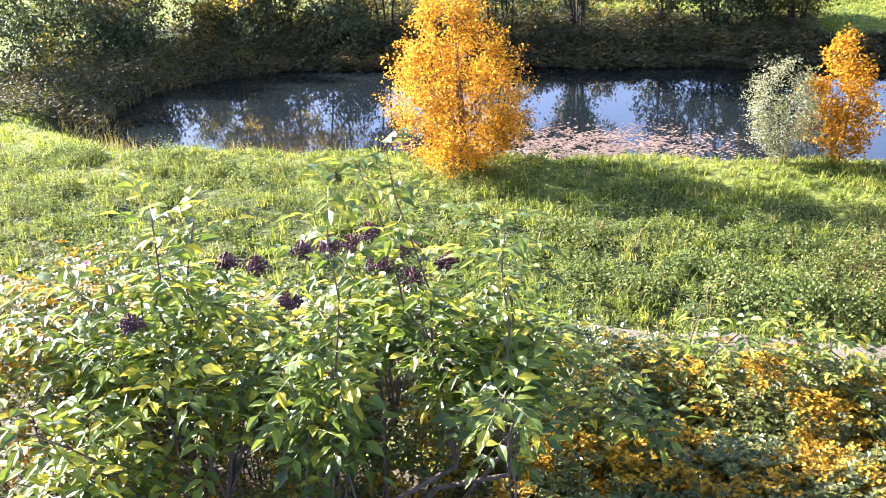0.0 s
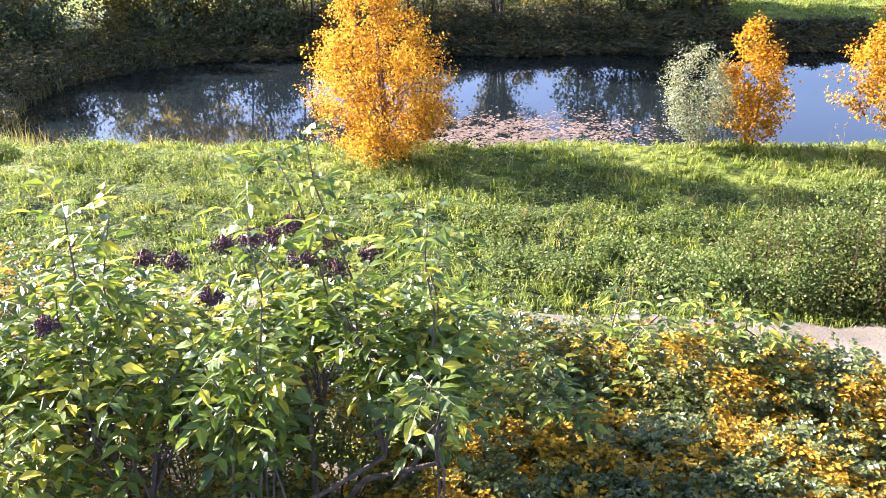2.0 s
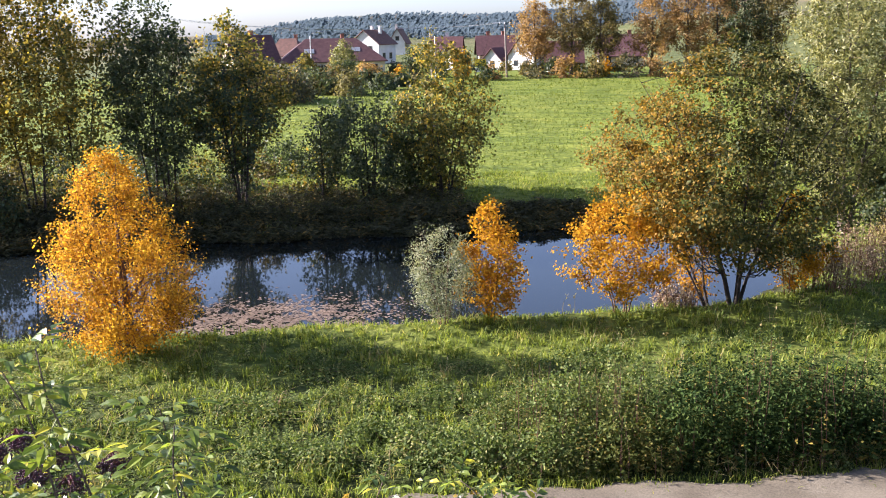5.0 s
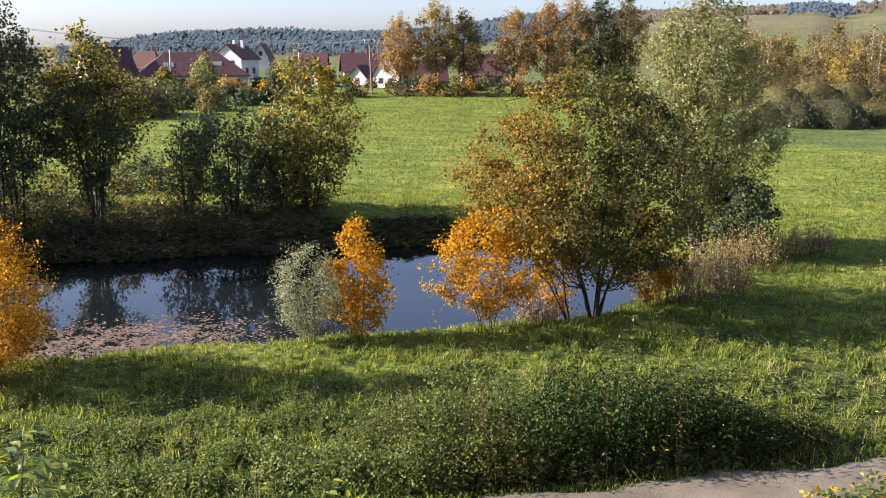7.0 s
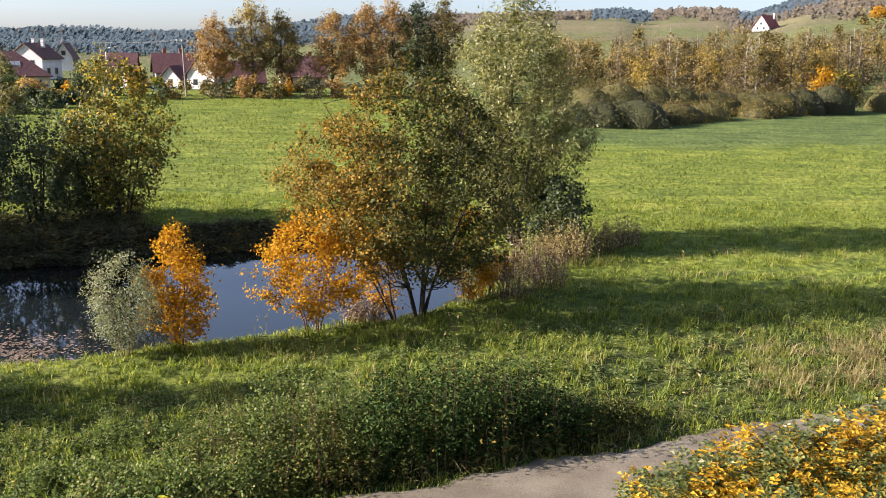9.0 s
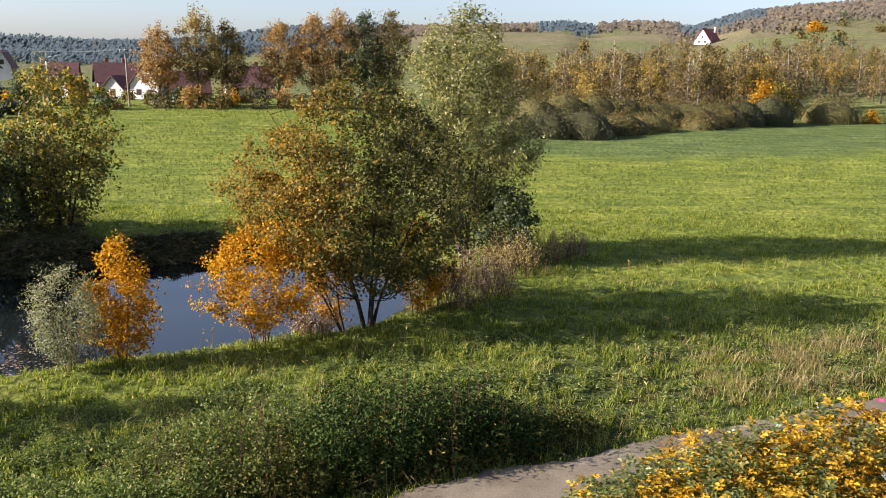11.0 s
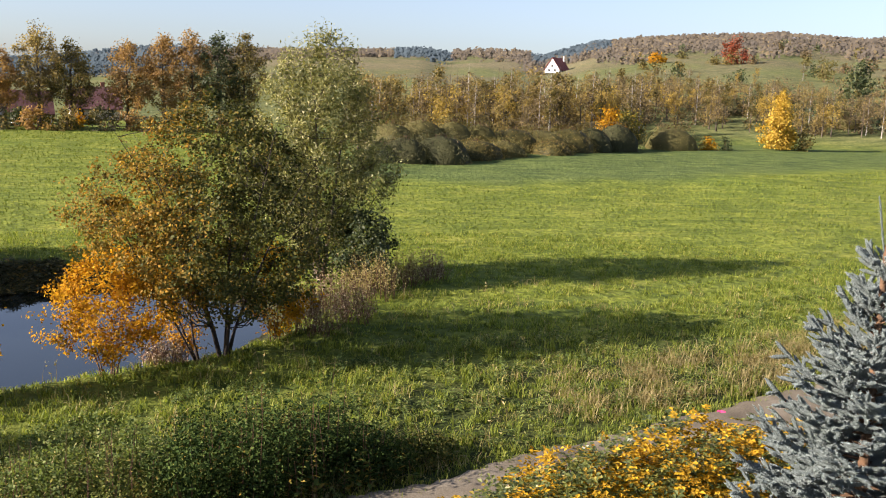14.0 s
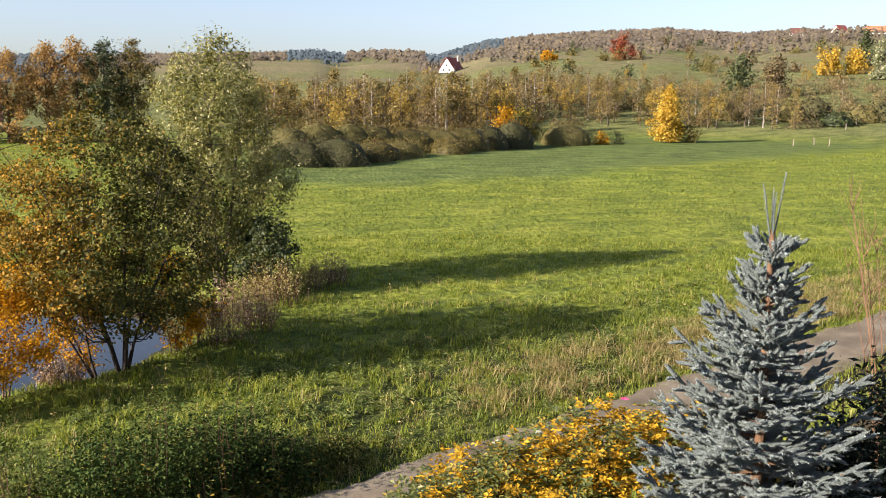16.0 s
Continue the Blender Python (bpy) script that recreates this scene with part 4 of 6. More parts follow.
# far bank: dark withered herbs and sedge down to the water
n = 5000
t = rng.uniform(-0.12, 1.08, n)
along = POND_A[None] + (POND_B - POND_A)[None] * t[:, None]
nrm = np.array([-(POND_B - POND_A)[1], (POND_B - POND_A)[0]]) / np.linalg.norm(POND_B - POND_A)
pos = along + nrm[None] * (POND_R + rng.uniform(-0.15, 1, n) * (4.0 - 1.9 * smooth(t * 1.6)))[:, None]
e, side = pond_edge(pos[:, 0], pos[:, 1])
keep = (e > -0.05) & (e < 4.2)
bm = Build()
herb_plants(bm, pos[keep, 0], pos[keep, 1], 0.46 - 0.16 * smooth(t[keep] * 1.6) + 0.24 * wave_noise(pos[keep, 0], pos[keep, 1], 3.0, 78) + 0.2 * wave_noise(pos[keep, 0], pos[keep, 1], 0.9, 80), rng, 4, 0.27, 0.45)
stuff("bank_herbs", bm, M_BANK, "dark withered herbs and sedge covering the far bank", "herbs")
n = 2600
t = rng.uniform(-0.12, 0.86, n)
pos = POND_A[None] + (POND_B - POND_A)[None] * t[:, None] + nrm[None] * (POND_R + rng.uniform(1.6, 6.0, n))[:, None]
tall = 0.75 + 0.45 * wave_noise(pos[:, 0], pos[:, 1], 2.2, 86) + 0.3 * wave_noise(pos[:, 0], pos[:, 1], 0.8, 87)
keep = tall > 0.35
bm = Build()
herb_plants(bm, pos[keep, 0], pos[keep, 1], tall[keep] * (1.25 - 0.6 * smooth(t[keep] * 1.3)), rng, 6, 0.2, 0.4)
stuff("bank_brush", bm, M_BANK, "tangled brown brush along the top of the far bank", "herbs")
n = 2600
ang = rng.uniform(1.2, 4.2, n)
pos = POND_A[None] + np.stack([np.cos(ang), np.sin(ang)], 1) * (POND_R + rng.uniform(-0.1, 4.5, n))[:, None]
e, side = pond_edge(pos[:, 0], pos[:, 1])
keep = e > -0.05
bm = Build()
herb_plants(bm, pos[keep, 0], pos[keep, 1], 0.8 + 0.35 * wave_noise(pos[keep, 0], pos[keep, 1], 3.0, 78), rng, 4, 0.24, 0.4)
stuff("bank_herbs", bm, M_BANK, "dark withered herbs at the narrow end of the pond", "herbs")
n = 700
ang = rng.uniform(2.4, 4.9, n)
ends = np.repeat(POND_A[None], n, 0)
pos = ends + np.stack([np.cos(ang), np.sin(ang)], 1) * (POND_R + rng.uniform(-0.3, 1.6, n))[:, None]
e, side = pond_edge(pos[:, 0], pos[:, 1])
keep = (e > -0.4) & (e < 1.4)
bm = Build()
blades(bm, rooted(pos[keep, 0], pos[keep, 1]), 0.6, 0.025, 0.9, rng)
stuff("reeds", bm, M_SHRUB, "grey-green reeds at the narrow end of the pond", "reeds")

# withered shrubs right of the many-stemmed tree
def brush(label, at, height, width, mat, seed, n=1500):
    r = np.random.default_rng(seed)
    root = empty("dead_shrub", (*at, gz(*at) - 0.03), label, "bush")
    st, lf = Build(), Build()
    for k in range(70):
        a, q = r.uniform(0, 6.28), r.uniform(0, 1) ** 0.6
        b = np.array([q * width * 0.42 * math.cos(a), q * width * 0.42 * math.sin(a), 0])
        b[2] = gz(at[0] + b[0], at[1] + b[1]) - root.location.z - 0.03
        h = height * r.uniform(0.5, 1.05) * (1.1 - 0.5 * q)
        tip = b + np.array([r.normal(0, 0.18), r.normal(0, 0.18), h])
        st.tube([b, (b + tip) / 2 + r.normal(0, 0.04, 3), tip], [0.014, 0.009, 0.003], 3, False)
        m = n // 70
        v = r.uniform(0.35, 1.05, (m, 1))
        leaves(lf, b + (tip - b) * v + r.normal(0, 0.1, (m, 3)), 0.09, r, 0.45, 0.3)
    part("stem_clump", st, M_BARKRED, root)
    part("foliage", lf, mat, root)


for k, (at, h, w, mat, label) in enumerate([
    ((2.1, 30.4), 1.5, 2.2, M_DEADHERB, "brown withered herb clump beside the trunks"),
    ((3.6, 32.0), 1.3, 2.4, M_DEADHERB, "pinkish-brown withered herbs in the shade"),
    ((2.7, 33.4), 1.7, 2.4, M_DEADHERB, "reddish-brown dry shrub with few leaves"),
    ((4.8, 35.4), 1.6, 2.6, M_DRY, "pale straw-coloured withered herbs"),
    ((6.0, 37.6), 1.4, 2.6, M_DRY, "pale dry grass clump at the wood's edge"),
    ((4.2, 37.0), 1.5, 2.4, M_DRY, "bleached tall herbs under a willow"),
    ((7.4, 38.8), 1.2, 2.4, M_DEADHERB, "dry brown herbs at the edge of the meadow"),
    ((-2.4, 27.7), 0.9, 1.6, M_DEADHERB, "brown withered herbs at the foot of the trunks"),
]):
    brush(label, at, h * 1.25, w, mat, 90 + k)

# leaves afloat on the pond
n = 80000
x, y = scatter(n, -22, -4, 20, 34, rng)
e, side = pond_edge(x, y)
core = np.exp(-(((x + 15.2) * 0.87 + (y - 25.2) * 0.49) / 3.2) ** 2 - ((-(x + 15.2) * 0.49 + (y - 25.2) * 0.87) / 1.7) ** 2)
core2 = 0.3 * smooth((3.4 + e) / 3) * smooth((x + 21) / 4) * smooth((-8.5 - x) / 3) * (side < 0)
keep = (e < -0.05) & (rng.uniform(0, 1, n) < np.maximum(core * 1.3, core2 * 0.6) * smooth(wave_noise(x, y, 1.6, 79) + 0.75))
x, y = x[keep], y[keep]
n = len(x)
bm = Build()
a = rng.uniform(0, 6.28, n)
sz = rng.uniform(0.035, 0.085, n)[:, None]
c = np.stack([x, y, np.full(n, WATER_Z + 0.008)], 1)
ax = np.stack([np.cos(a), np.sin(a), rng.normal(0, 0.05, n)], 1)
bx = np.stack([-np.sin(a), np.cos(a), rng.normal(0, 0.05, n)], 1)
bm.add(np.stack([c - ax * sz, c - bx * sz * 0.7, c + ax * sz, c + bx * sz * 0.7], 1).reshape(-1, 3), np.arange(4 * n).reshape(n, 4))
M_AFLOAT = leaf_material("floating_leaves", [(0, (0.09, 0.06, 0.04)), (0.6, (0.17, 0.12, 0.08)), (1, (0.28, 0.2, 0.14))], 0.1, 0.5, 0.5)
stuff("floating_leaves", bm, M_AFLOAT, "tan fallen leaves and pads afloat on the pond", "leaves")

# ---------------------------------------------------------------- the distance
LIMES = "old limes at the meadow's far edge"
for k, (label, x, h, w, mat, gap) in enumerate([
    ("old lime with russet leaves", -38.9, 13.2, 6.6, M_BROWN, 0.25), ("tall lime with yellow leaves and an open crown", -32.8, 16.6, 6.6, M_BIRCHW, 0.3),
    ("lime with dull green leaves", -28.0, 13.8, 7.6, M_OLIVE, 0.2), ("russet-leaved lime with a round crown", -19.5, 14.4, 8.0, M_BROWN, 0.15),
    ("orange-brown lime in the row", -13.8, 15.4, 7.0, M_BROWN, 0.15), ("tall lime with bronze leaves", -9.1, 16.4, 7.2, M_BROWN, 0.15),
    ("dark-leaved lime in the row", -4.8, 16.0, 7.2, M_ALDER, 0.15), ("dark brown lime at the end of the row", -0.6, 16.2, 7.4, M_OLIVE, 0.2)]):
    tree("lime_tree", label, (x, math.sqrt(165 ** 2 - x * x)), h * 1.03, w * 1.22, mat, 7600, 0.3, 120 + k, "tree", "egg", 1, 0.26, 200, M_BARK, 0.3, 0.026, 0.8, gap, LIMES, ragged=0.7, clump=7)

OSIER = "osier bushes along the ditch"
M_OSIER_DARK = leaf_material("dark_osier_leaves", [(0, (0.05, 0.052, 0.024)), (0.5, (0.072, 0.07, 0.032)), (1, (0.1, 0.092, 0.042))], 0.22, 0.7, 0.15, 0.1)


def osier(label, at, h, w, mat, seed, n=3300, solid=0.88, lumpy=0.4, leaf=0.24):
    """A dense rounded bush: fine twigs under a lumpy leaf dome."""
    r = np.random.default_rng(seed)
    root = empty("osier_bush", (*at, gz(*at) - 0.1), label, "bush", OSIER)
    st, lf = Build(), Build()
    for k in range(30):
        a, q = r.uniform(0, 6.28), r.uniform(0, 0.9)
        e = np.array([q * w * 0.46 * math.cos(a), q * w * 0.46 * math.sin(a), h * math.sqrt(1 - q * q) * 0.95])
        st.tube([e * np.array([0.35, 0.35, 0]), e * np.array([0.75, 0.75, 0.5]), e], [0.06, 0.04, 0.02], 3, False)
    part("stem_clump", st, M_BARKRED, root)
    a, u = np.meshgrid(np.arange(18) * math.pi / 9, np.linspace(0, 1, 8))
    q = np.sqrt(1 - u * u)
    lump = solid * (1 + 0.05 * np.sin(4 * a + seed) * q + 0.04 * np.sin(7 * a + 9 * u + 2 * seed) * q)
    core = np.stack([q * np.cos(a) * w * 0.5 * lump, q * np.sin(a) * w * 0.5 * lump, u * h * lump], -1)
    i = np.arange(7 * 18).reshape(7, 18)
    j = np.roll(i, -1, 1)
    lf.add(core, np.stack([i, j, j + 18, i + 18], -1).reshape(-1, 4))
    leaf_dome(lf, n, w, w, h, leaf, r, seed, 0.4 if lumpy < 1 else 0.6, 0.5, 0.06 * lumpy / 0.4, 0.0, lumpy)
    part("crown", lf, mat, root, "", True)
    return root


PALE, DARK, BROWNISH = "rounded grey-brown osier bush along the ditch", "dark green osier bush along the ditch", "low olive-brown osier bush along the ditch"
for k, (label, az, d, h, w, mat) in enumerate([
        (PALE, -8.6, 118, 4.9, 7.0, M_SHRUB), (PALE, -10.4, 121, 5.3, 7.5, M_SHRUB), (PALE, -12.3, 123, 5.0, 6.5, M_SHRUB), (PALE, -13.9, 128, 4.4, 6.0, M_SHRUB), (DARK, -9.4, 109, 3.3, 6.2, M_OSIER_DARK),
        (DARK, -11.6, 111, 3.7, 7.6, M_OSIER_DARK), (DARK, -8.0, 108, 2.6, 5.0, M_OSIER_DARK), (BROWNISH, -13.8, 117, 2.7, 7.0, M_OLIVE), (BROWNISH, -15.4, 121, 2.3, 6.0, M_SHRUB), (PALE, -16.0, 131, 3.9, 8.0, M_OLIVE),
        (BROWNISH, -17.6, 133, 3.7, 8.6, M_SHRUB), (BROWNISH, -19.3, 138, 3.9, 8.2, M_OLIVE), (DARK, -20.7, 143, 4.3, 6.6, M_OSIER_DARK), (BROWNISH, -18.4, 128, 2.2, 5.4, M_OLIVE), (DARK, -22.2, 149, 4.9, 6.8, M_OSIER_DARK),
        ("neatly rounded olive-green bush alone in the meadow", -25.4, 160, 4.1, 9.6, M_SHRUB)]):
    osier(label, (-math.sin(radians(az)) * d, math.cos(radians(az)) * d), h, w * (1.12 if k < 15 else 1), mat, 140 + k, 2300, 0.86, 0.45 if k == 15 else 0.9)
tree("bush", "small orange-brown bush in the meadow", (75.4, 144.7), 2.0, 3.4, M_RUST, 700, 0.3, 155, "bush", "dome", 3, 0.0, 40, M_BARKRED, 0.04, 0.06, 0.6)
tree("bush", "small dark green bush in the meadow", (78.4, 144.4), 2.1, 2.2, M_ALDER, 600, 0.3, 156, "bush", "dome", 3, 0.0, 40, M_BARKRED, 0.04, 0.06, 0.6)
tree("maple_tree", "bright yellow autumn tree alone in the meadow", (90.9, 148.9), 10.0, 8.0, M_YELLOW, 5200, 0.4, 157, "tree", "flame", 3, 0.02, 170, M_BARK, 0.12, 0.035, 0.8, flare=0.4)
tree("bush", "dark bush at the foot of a yellow tree", (95.0, 148.0), 4.0, 3.8, M_OLIVE, 900, 0.34, 158, "bush", "oval", 3, 0.0, 50, M_BARKRED, 0.05, 0.06, 0.6)


# the birch wood behind the osiers: four kinds of tree, many copies
def wood(protos, spots, group, r):
    for x, y, scl in spots:
        src = protos[r.integers(0, len(protos))]
        m = Matrix.Translation((x, y, gz(x, y) - 0.1)) @ Matrix.Rotation(r.uniform(0, 6.28), 4, "Z") @ Matrix.Diagonal((scl, scl, scl * r.uniform(0.9, 1.1), 1))
        tagged(copy_thing(src, m), group=group)


WOOD = "birch wood beyond the osiers"
M_TWIGGY = leaf_material("brown_brushwood", [(0, (0.085, 0.067, 0.042)), (0.5, (0.145, 0.11, 0.063)), (1, (0.235, 0.175, 0.08))], 0.3, 0.8, 0.1, 0.1)
protos = [
    tree("birch_tree", label, (x, y), h, w * 0.88, mat, int(n * 1.15), 0.285, 160 + k, "tree", prof, stems, cf, 18, bark, 0.12, 0.036, 0.75, 0.2, WOOD, ragged=0.6, clump=7)
    for k, (label, x, y, h, w, mat, n, prof, stems, cf, bark) in enumerate([
        ("tall thin birch with sparse golden leaves", 26, 124, 10.4, 4.2, M_GOLDW, 620, "spire", 1, 0.16, M_BARK),
        ("half-bare birch with brownish leaves", 31, 128, 10.0, 3.8, M_TWIGGY, 520, "spire", 1, 0.1, M_BIRCHBARK),
        ("golden birch with a narrow crown", 36, 131, 9.4, 3.6, M_BIRCHW, 660, "spire", 1, 0.08, M_BARK),
        ("thin birch with olive-brown leaves", 41, 136, 8.8, 4.4, M_TWIGGY, 600, "egg", 2, 0.06, M_BARK),
        ("pale golden birch in the wood", 22, 126, 9.2, 4.0, M_BIRCHW, 640, "egg", 1, 0.1, M_BARK),
        ("olive-leaved birch in the wood", 46, 140, 8.6, 4.0, M_OLIVE, 640, "spire", 1, 0.06, M_BARK),
    ])]
PROTO_H = 9.4
wr = np.random.default_rng(5)
spots = []
for k in range(285):
    u = wr.uniform(0, 1)
    d, az = lerp(124, 178, u) + 62 * wr.uniform(0, 1) ** 1.4, lerp(-7.0, -24.0, u) + wr.normal(0, 0.4)
    if k >= 165:
        d, az = wr.uniform(205, 262), wr.uniform(-38.5, -21.5)
    top = np.interp(az, [-40, -34.7, -30, -27.5, -25.9, -21.6, -15.9, -13.2, -8.4], [0.6, 0.8, 0.95, 1.2, 1.4, 1.65, 1.35, 1.25, 0.8]) - abs(wr.normal(0, 0.28)) + 0.2
    x, y = -math.sin(radians(az)) * d, math.cos(radians(az)) * d
    spots.append((x, y, float(np.clip((EYE.z + d * math.tan(radians(top)) - gz(x, y)) / PROTO_H, 0.4, 1.25))))
wood(protos, spots, WOOD, wr)
bm = Build()
for k in range(420):
    u = wr.uniform(0, 1)
    d, az = (lerp(118, 172, u) + wr.uniform(6, 50), radians(lerp(-7.0, -23.0, u))) if k < 170 else (wr.uniform(205, 300), radians(wr.uniform(-47, -21.5)))
    x, y, h = -math.sin(az) * d, math.cos(az) * d, wr.uniform(2.0, 4.6)
    low = Build()
    leaf_dome(low, 170, h * 1.5, h * 1.5, h, 0.5, wr, k, 0.45, 0.75, 0.4)
    bm.add(low.v[0] + np.array([x, y, gz(x, y) - 0.1]), low.f[0])
stuff("brushwood", bm, M_TWIGGY, "grey-brown brushwood filling the birch wood", "undergrowth")
tree("maple_tree", "small golden tree at the wood's edge", (55.5, 140), 7.0, 5.0, M_ORANGE, 2200, 0.36, 166, "tree", "oval", 2, 0.05, 90, M_BARK, 0.1, 0.04, 0.8)
tree("willow_bush", "yellow-green bushy tree at the wood's edge", (60.0, 142), 7.2, 5.0, M_YGREEN, 2200, 0.36, 167, "tree", "oval", 2, 0.05, 90, M_BARK, 0.1, 0.04, 0.7)
spots = []
for k in range(50):
    az, d = radians(wr.uniform(-47, -22)), wr.uniform(235, 330)
    spots.append((-math.sin(az) * d, math.cos(az) * d, wr.uniform(0.35, 0.7)))
wood(protos, spots, "scattered trees on the slope", wr)
for k, (label, az, d, h, w, mat) in enumerate([
    ("large round green tree on the slope", -35.4, 262, 13.0, 10.0, M_GREY), ("pinkish-brown half-bare tree on the slope", -37.2, 264, 10.5, 7.5, M_TWIGGY),
    ("bright yellow tree on the slope", -40.0, 330, 9.0, 9.5, M_YELLOW), ("bright yellow tree on the slope", -41.2, 335, 8.5, 8.0, M_YELLOW),
    ("deep red tree in the fields", -28.6, 420, 11.0, 12.0, M_RED), ("small orange tree in the fields", -24.2, 440, 4.0, 7.0, M_RUST),
    ("grey poplar on the slope", -41.8, 380, 13.0, 6.0, M_GREY), ("grey willow on the slope", -42.6, 310, 13.0, 8.0, M_SILVER)]):
    a = radians(az)
    tree("tree", label, (-math.sin(a) * d, math.cos(a) * d), h, w, mat, 1700, 0.7, 170 + k, "tree", "egg", 2, 0.04, 50, M_BARK, 0.25, 0.035, 0.85, 0.1, "trees on the slope")
HEDGE = "hedge on the slope"
for k in range(13):
    a, d = radians(-28.6 - 1.2 * k), 236 - 1.6 * k + 8 * math.sin(2.3 * k)
    tagged(osier("dark green bush in the hedge on the slope", (-math.sin(a) * d, math.cos(a) * d), 4.0 + 1.1 * math.sin(1.7 * k), 8.5 + 1.5 * math.sin(3.1 * k), (M_OSIER_DARK, M_ALDER, M_SHRUB)[k % 3], 190 + k, 700, 0.8, 1.2, 0.55), group=HEDGE)


# single bushes over the slope
br = np.random.default_rng(44)
for k in range(46):
    az, d = radians(br.uniform(-46, -22)), br.uniform(300, 560)
    if -23 < math.degrees(az) and d < 500:
        continue
    h = br.uniform(2.5, 6.5)
    mat = (M_TWIGGY, M_OLIVE, M_BIRCHW, M_SHRUB, M_GREY)[br.integers(0, 5)]
    tree("hedge_bush", "brownish bush standing on the hillside pasture", (-math.sin(az) * d, math.cos(az) * d), h, h * br.uniform(0.9, 1.7), mat, 240, 0.8, 600 + k, "bush", "dome", 3, 0.0, 12, M_BARKRED, 0.08, 0.05, 0.7, 0, "bushes on the slope")


# thick shrubbery on the near side of the village
sr = np.random.default_rng(19)
for k in range(22):
    az, d = radians(lerp(20.5, 34, (k + sr.uniform(0, 1)) / 22)), sr.uniform(112, 142)
    h = (EYE.z - d * math.tan(radians(np.interp(math.degrees(az), [20, 23, 26, 28, 34], [2.7, 2.35, 2.0, 1.7, 1.4])))) * sr.uniform(0.6, 1.0)
    mat = (M_ALDER, M_OLIVE, M_GREY, M_BANK, M_BROWN, M_SHRUB)[sr.integers(0, 6)]
    osier("dense shrub in the thicket before the village", (-math.sin(az) * d, math.cos(az) * d), h, h * sr.uniform(1.2, 1.9), mat, 850 + k, 1500, 0.55, 1.9, 0.4)


# hedges and garden trees before the village
VILLAGE = "garden trees of the village"
vr = np.random.default_rng(9)
for k in range(34):
    az = radians(lerp(8, 34, (k + vr.uniform(0, 1)) / 34))
    d = vr.uniform(150, 172) if k % 3 else vr.uniform(176, 190)
    mat = (M_OLIVE, M_ALDER, M_GREY, M_BROWN, M_RUST, M_SHRUB, M_YGREEN)[vr.integers(0, 7)]
    h = (EYE.z - d * math.tan(radians(1.75))) * vr.uniform(0.55, 1.0)
    tree("garden_bush", "bushy garden shrub before the village houses", (-math.sin(az) * d, math.cos(az) * d), h, h * vr.uniform(0.9, 1.5), mat, 640, 0.4, 220 + k, "bush", "dome", 3, 0.0, 20, M_BARKRED, 0.06, 0.05, 0.7, 0, VILLAGE)
for label, az, d, h, w, mat in (("pale green willow before a red roof", 25.1, 168, 6.6, 4.8, M_WILLOW), ("round dark green garden tree", 20.9, 158, 5.2, 5.0, M_GREY),
                                ("orange-leaved garden tree by the houses", 18.0, 166, 4.3, 3.6, M_RUST), ("round dark evergreen before a house", 25.0, 160, 3.4, 7.0, M_ALDER), ("tall orange and green garden tree", 27.4, 140, 4.9, 3.8, M_YGREEN), ("russet garden tree before the houses", 23.6, 138, 3.2, 4.4, M_BROWN)):
    tree("garden_tree", label, (-math.sin(radians(az)) * d, math.cos(radians(az)) * d), h, w, mat, 3200, 0.32, 280 + int(d), "tree", "oval", 2, 0.04, 120, M_BARK, 0.12, 0.035, 0.7, 0, VILLAGE, ragged=0.5)
for k in range(10):
    az, d = radians(lerp(-2.5, 13.5, k / 9)), 158
    tree("hedge_bush", "dark brown hedge bush under the limes", (-math.sin(az) * d, math.cos(az) * d), vr.uniform(3, 4.6), vr.uniform(5, 7), (M_BANK, M_OLIVE, M_BROWN)[k % 3], 700, 0.4, 260 + k, "bush", "dome", 3, 0.0, 20, M_BARKRED, 0.06, 0.05, 0.7, 0, "hedge under the limes")


# woods on the hills: uncountable
def hill_wood(name, label, spots, mat, seed, pointed=0.0, cards=11):
    """Far woods: each tree a loose egg of leafy tufts, uneven in height and outline."""
    r = np.random.default_rng(seed)
    xs, ys, hs = np.array(spots).T
    zs = ground_z(xs, ys)
    k = np.repeat(np.arange(len(xs)), cards)
    n = len(k)
    u = r.uniform(0.02, 1.0, n)
    rs = np.interp(u, [0, 0.3, 0.65, 0.9, 1.0], lerp(np.array([0.16, 0.3, 0.28, 0.15, 0.04]), np.array([0.2, 0.26, 0.19, 0.1, 0.02]), pointed))
    t = r.uniform(0, 6.28, n)
    w = hs[k] * rs * r.uniform(0.15, 1.0, n) ** 0.5
    c = np.stack([xs[k] + w * np.cos(t), ys[k] + w * np.sin(t), zs[k] + hs[k] * u * 0.96], 1)
    bm = Build()
    facing_leaves(bm, c, np.stack([np.cos(t) * 0.25 - 0.35, np.sin(t) * 0.25 - 0.5, 0.55 + 0 * t], 1), hs[k] * 0.34, r, 0.8, 0.12)
    stuff(name, bm, mat, label, "wood")


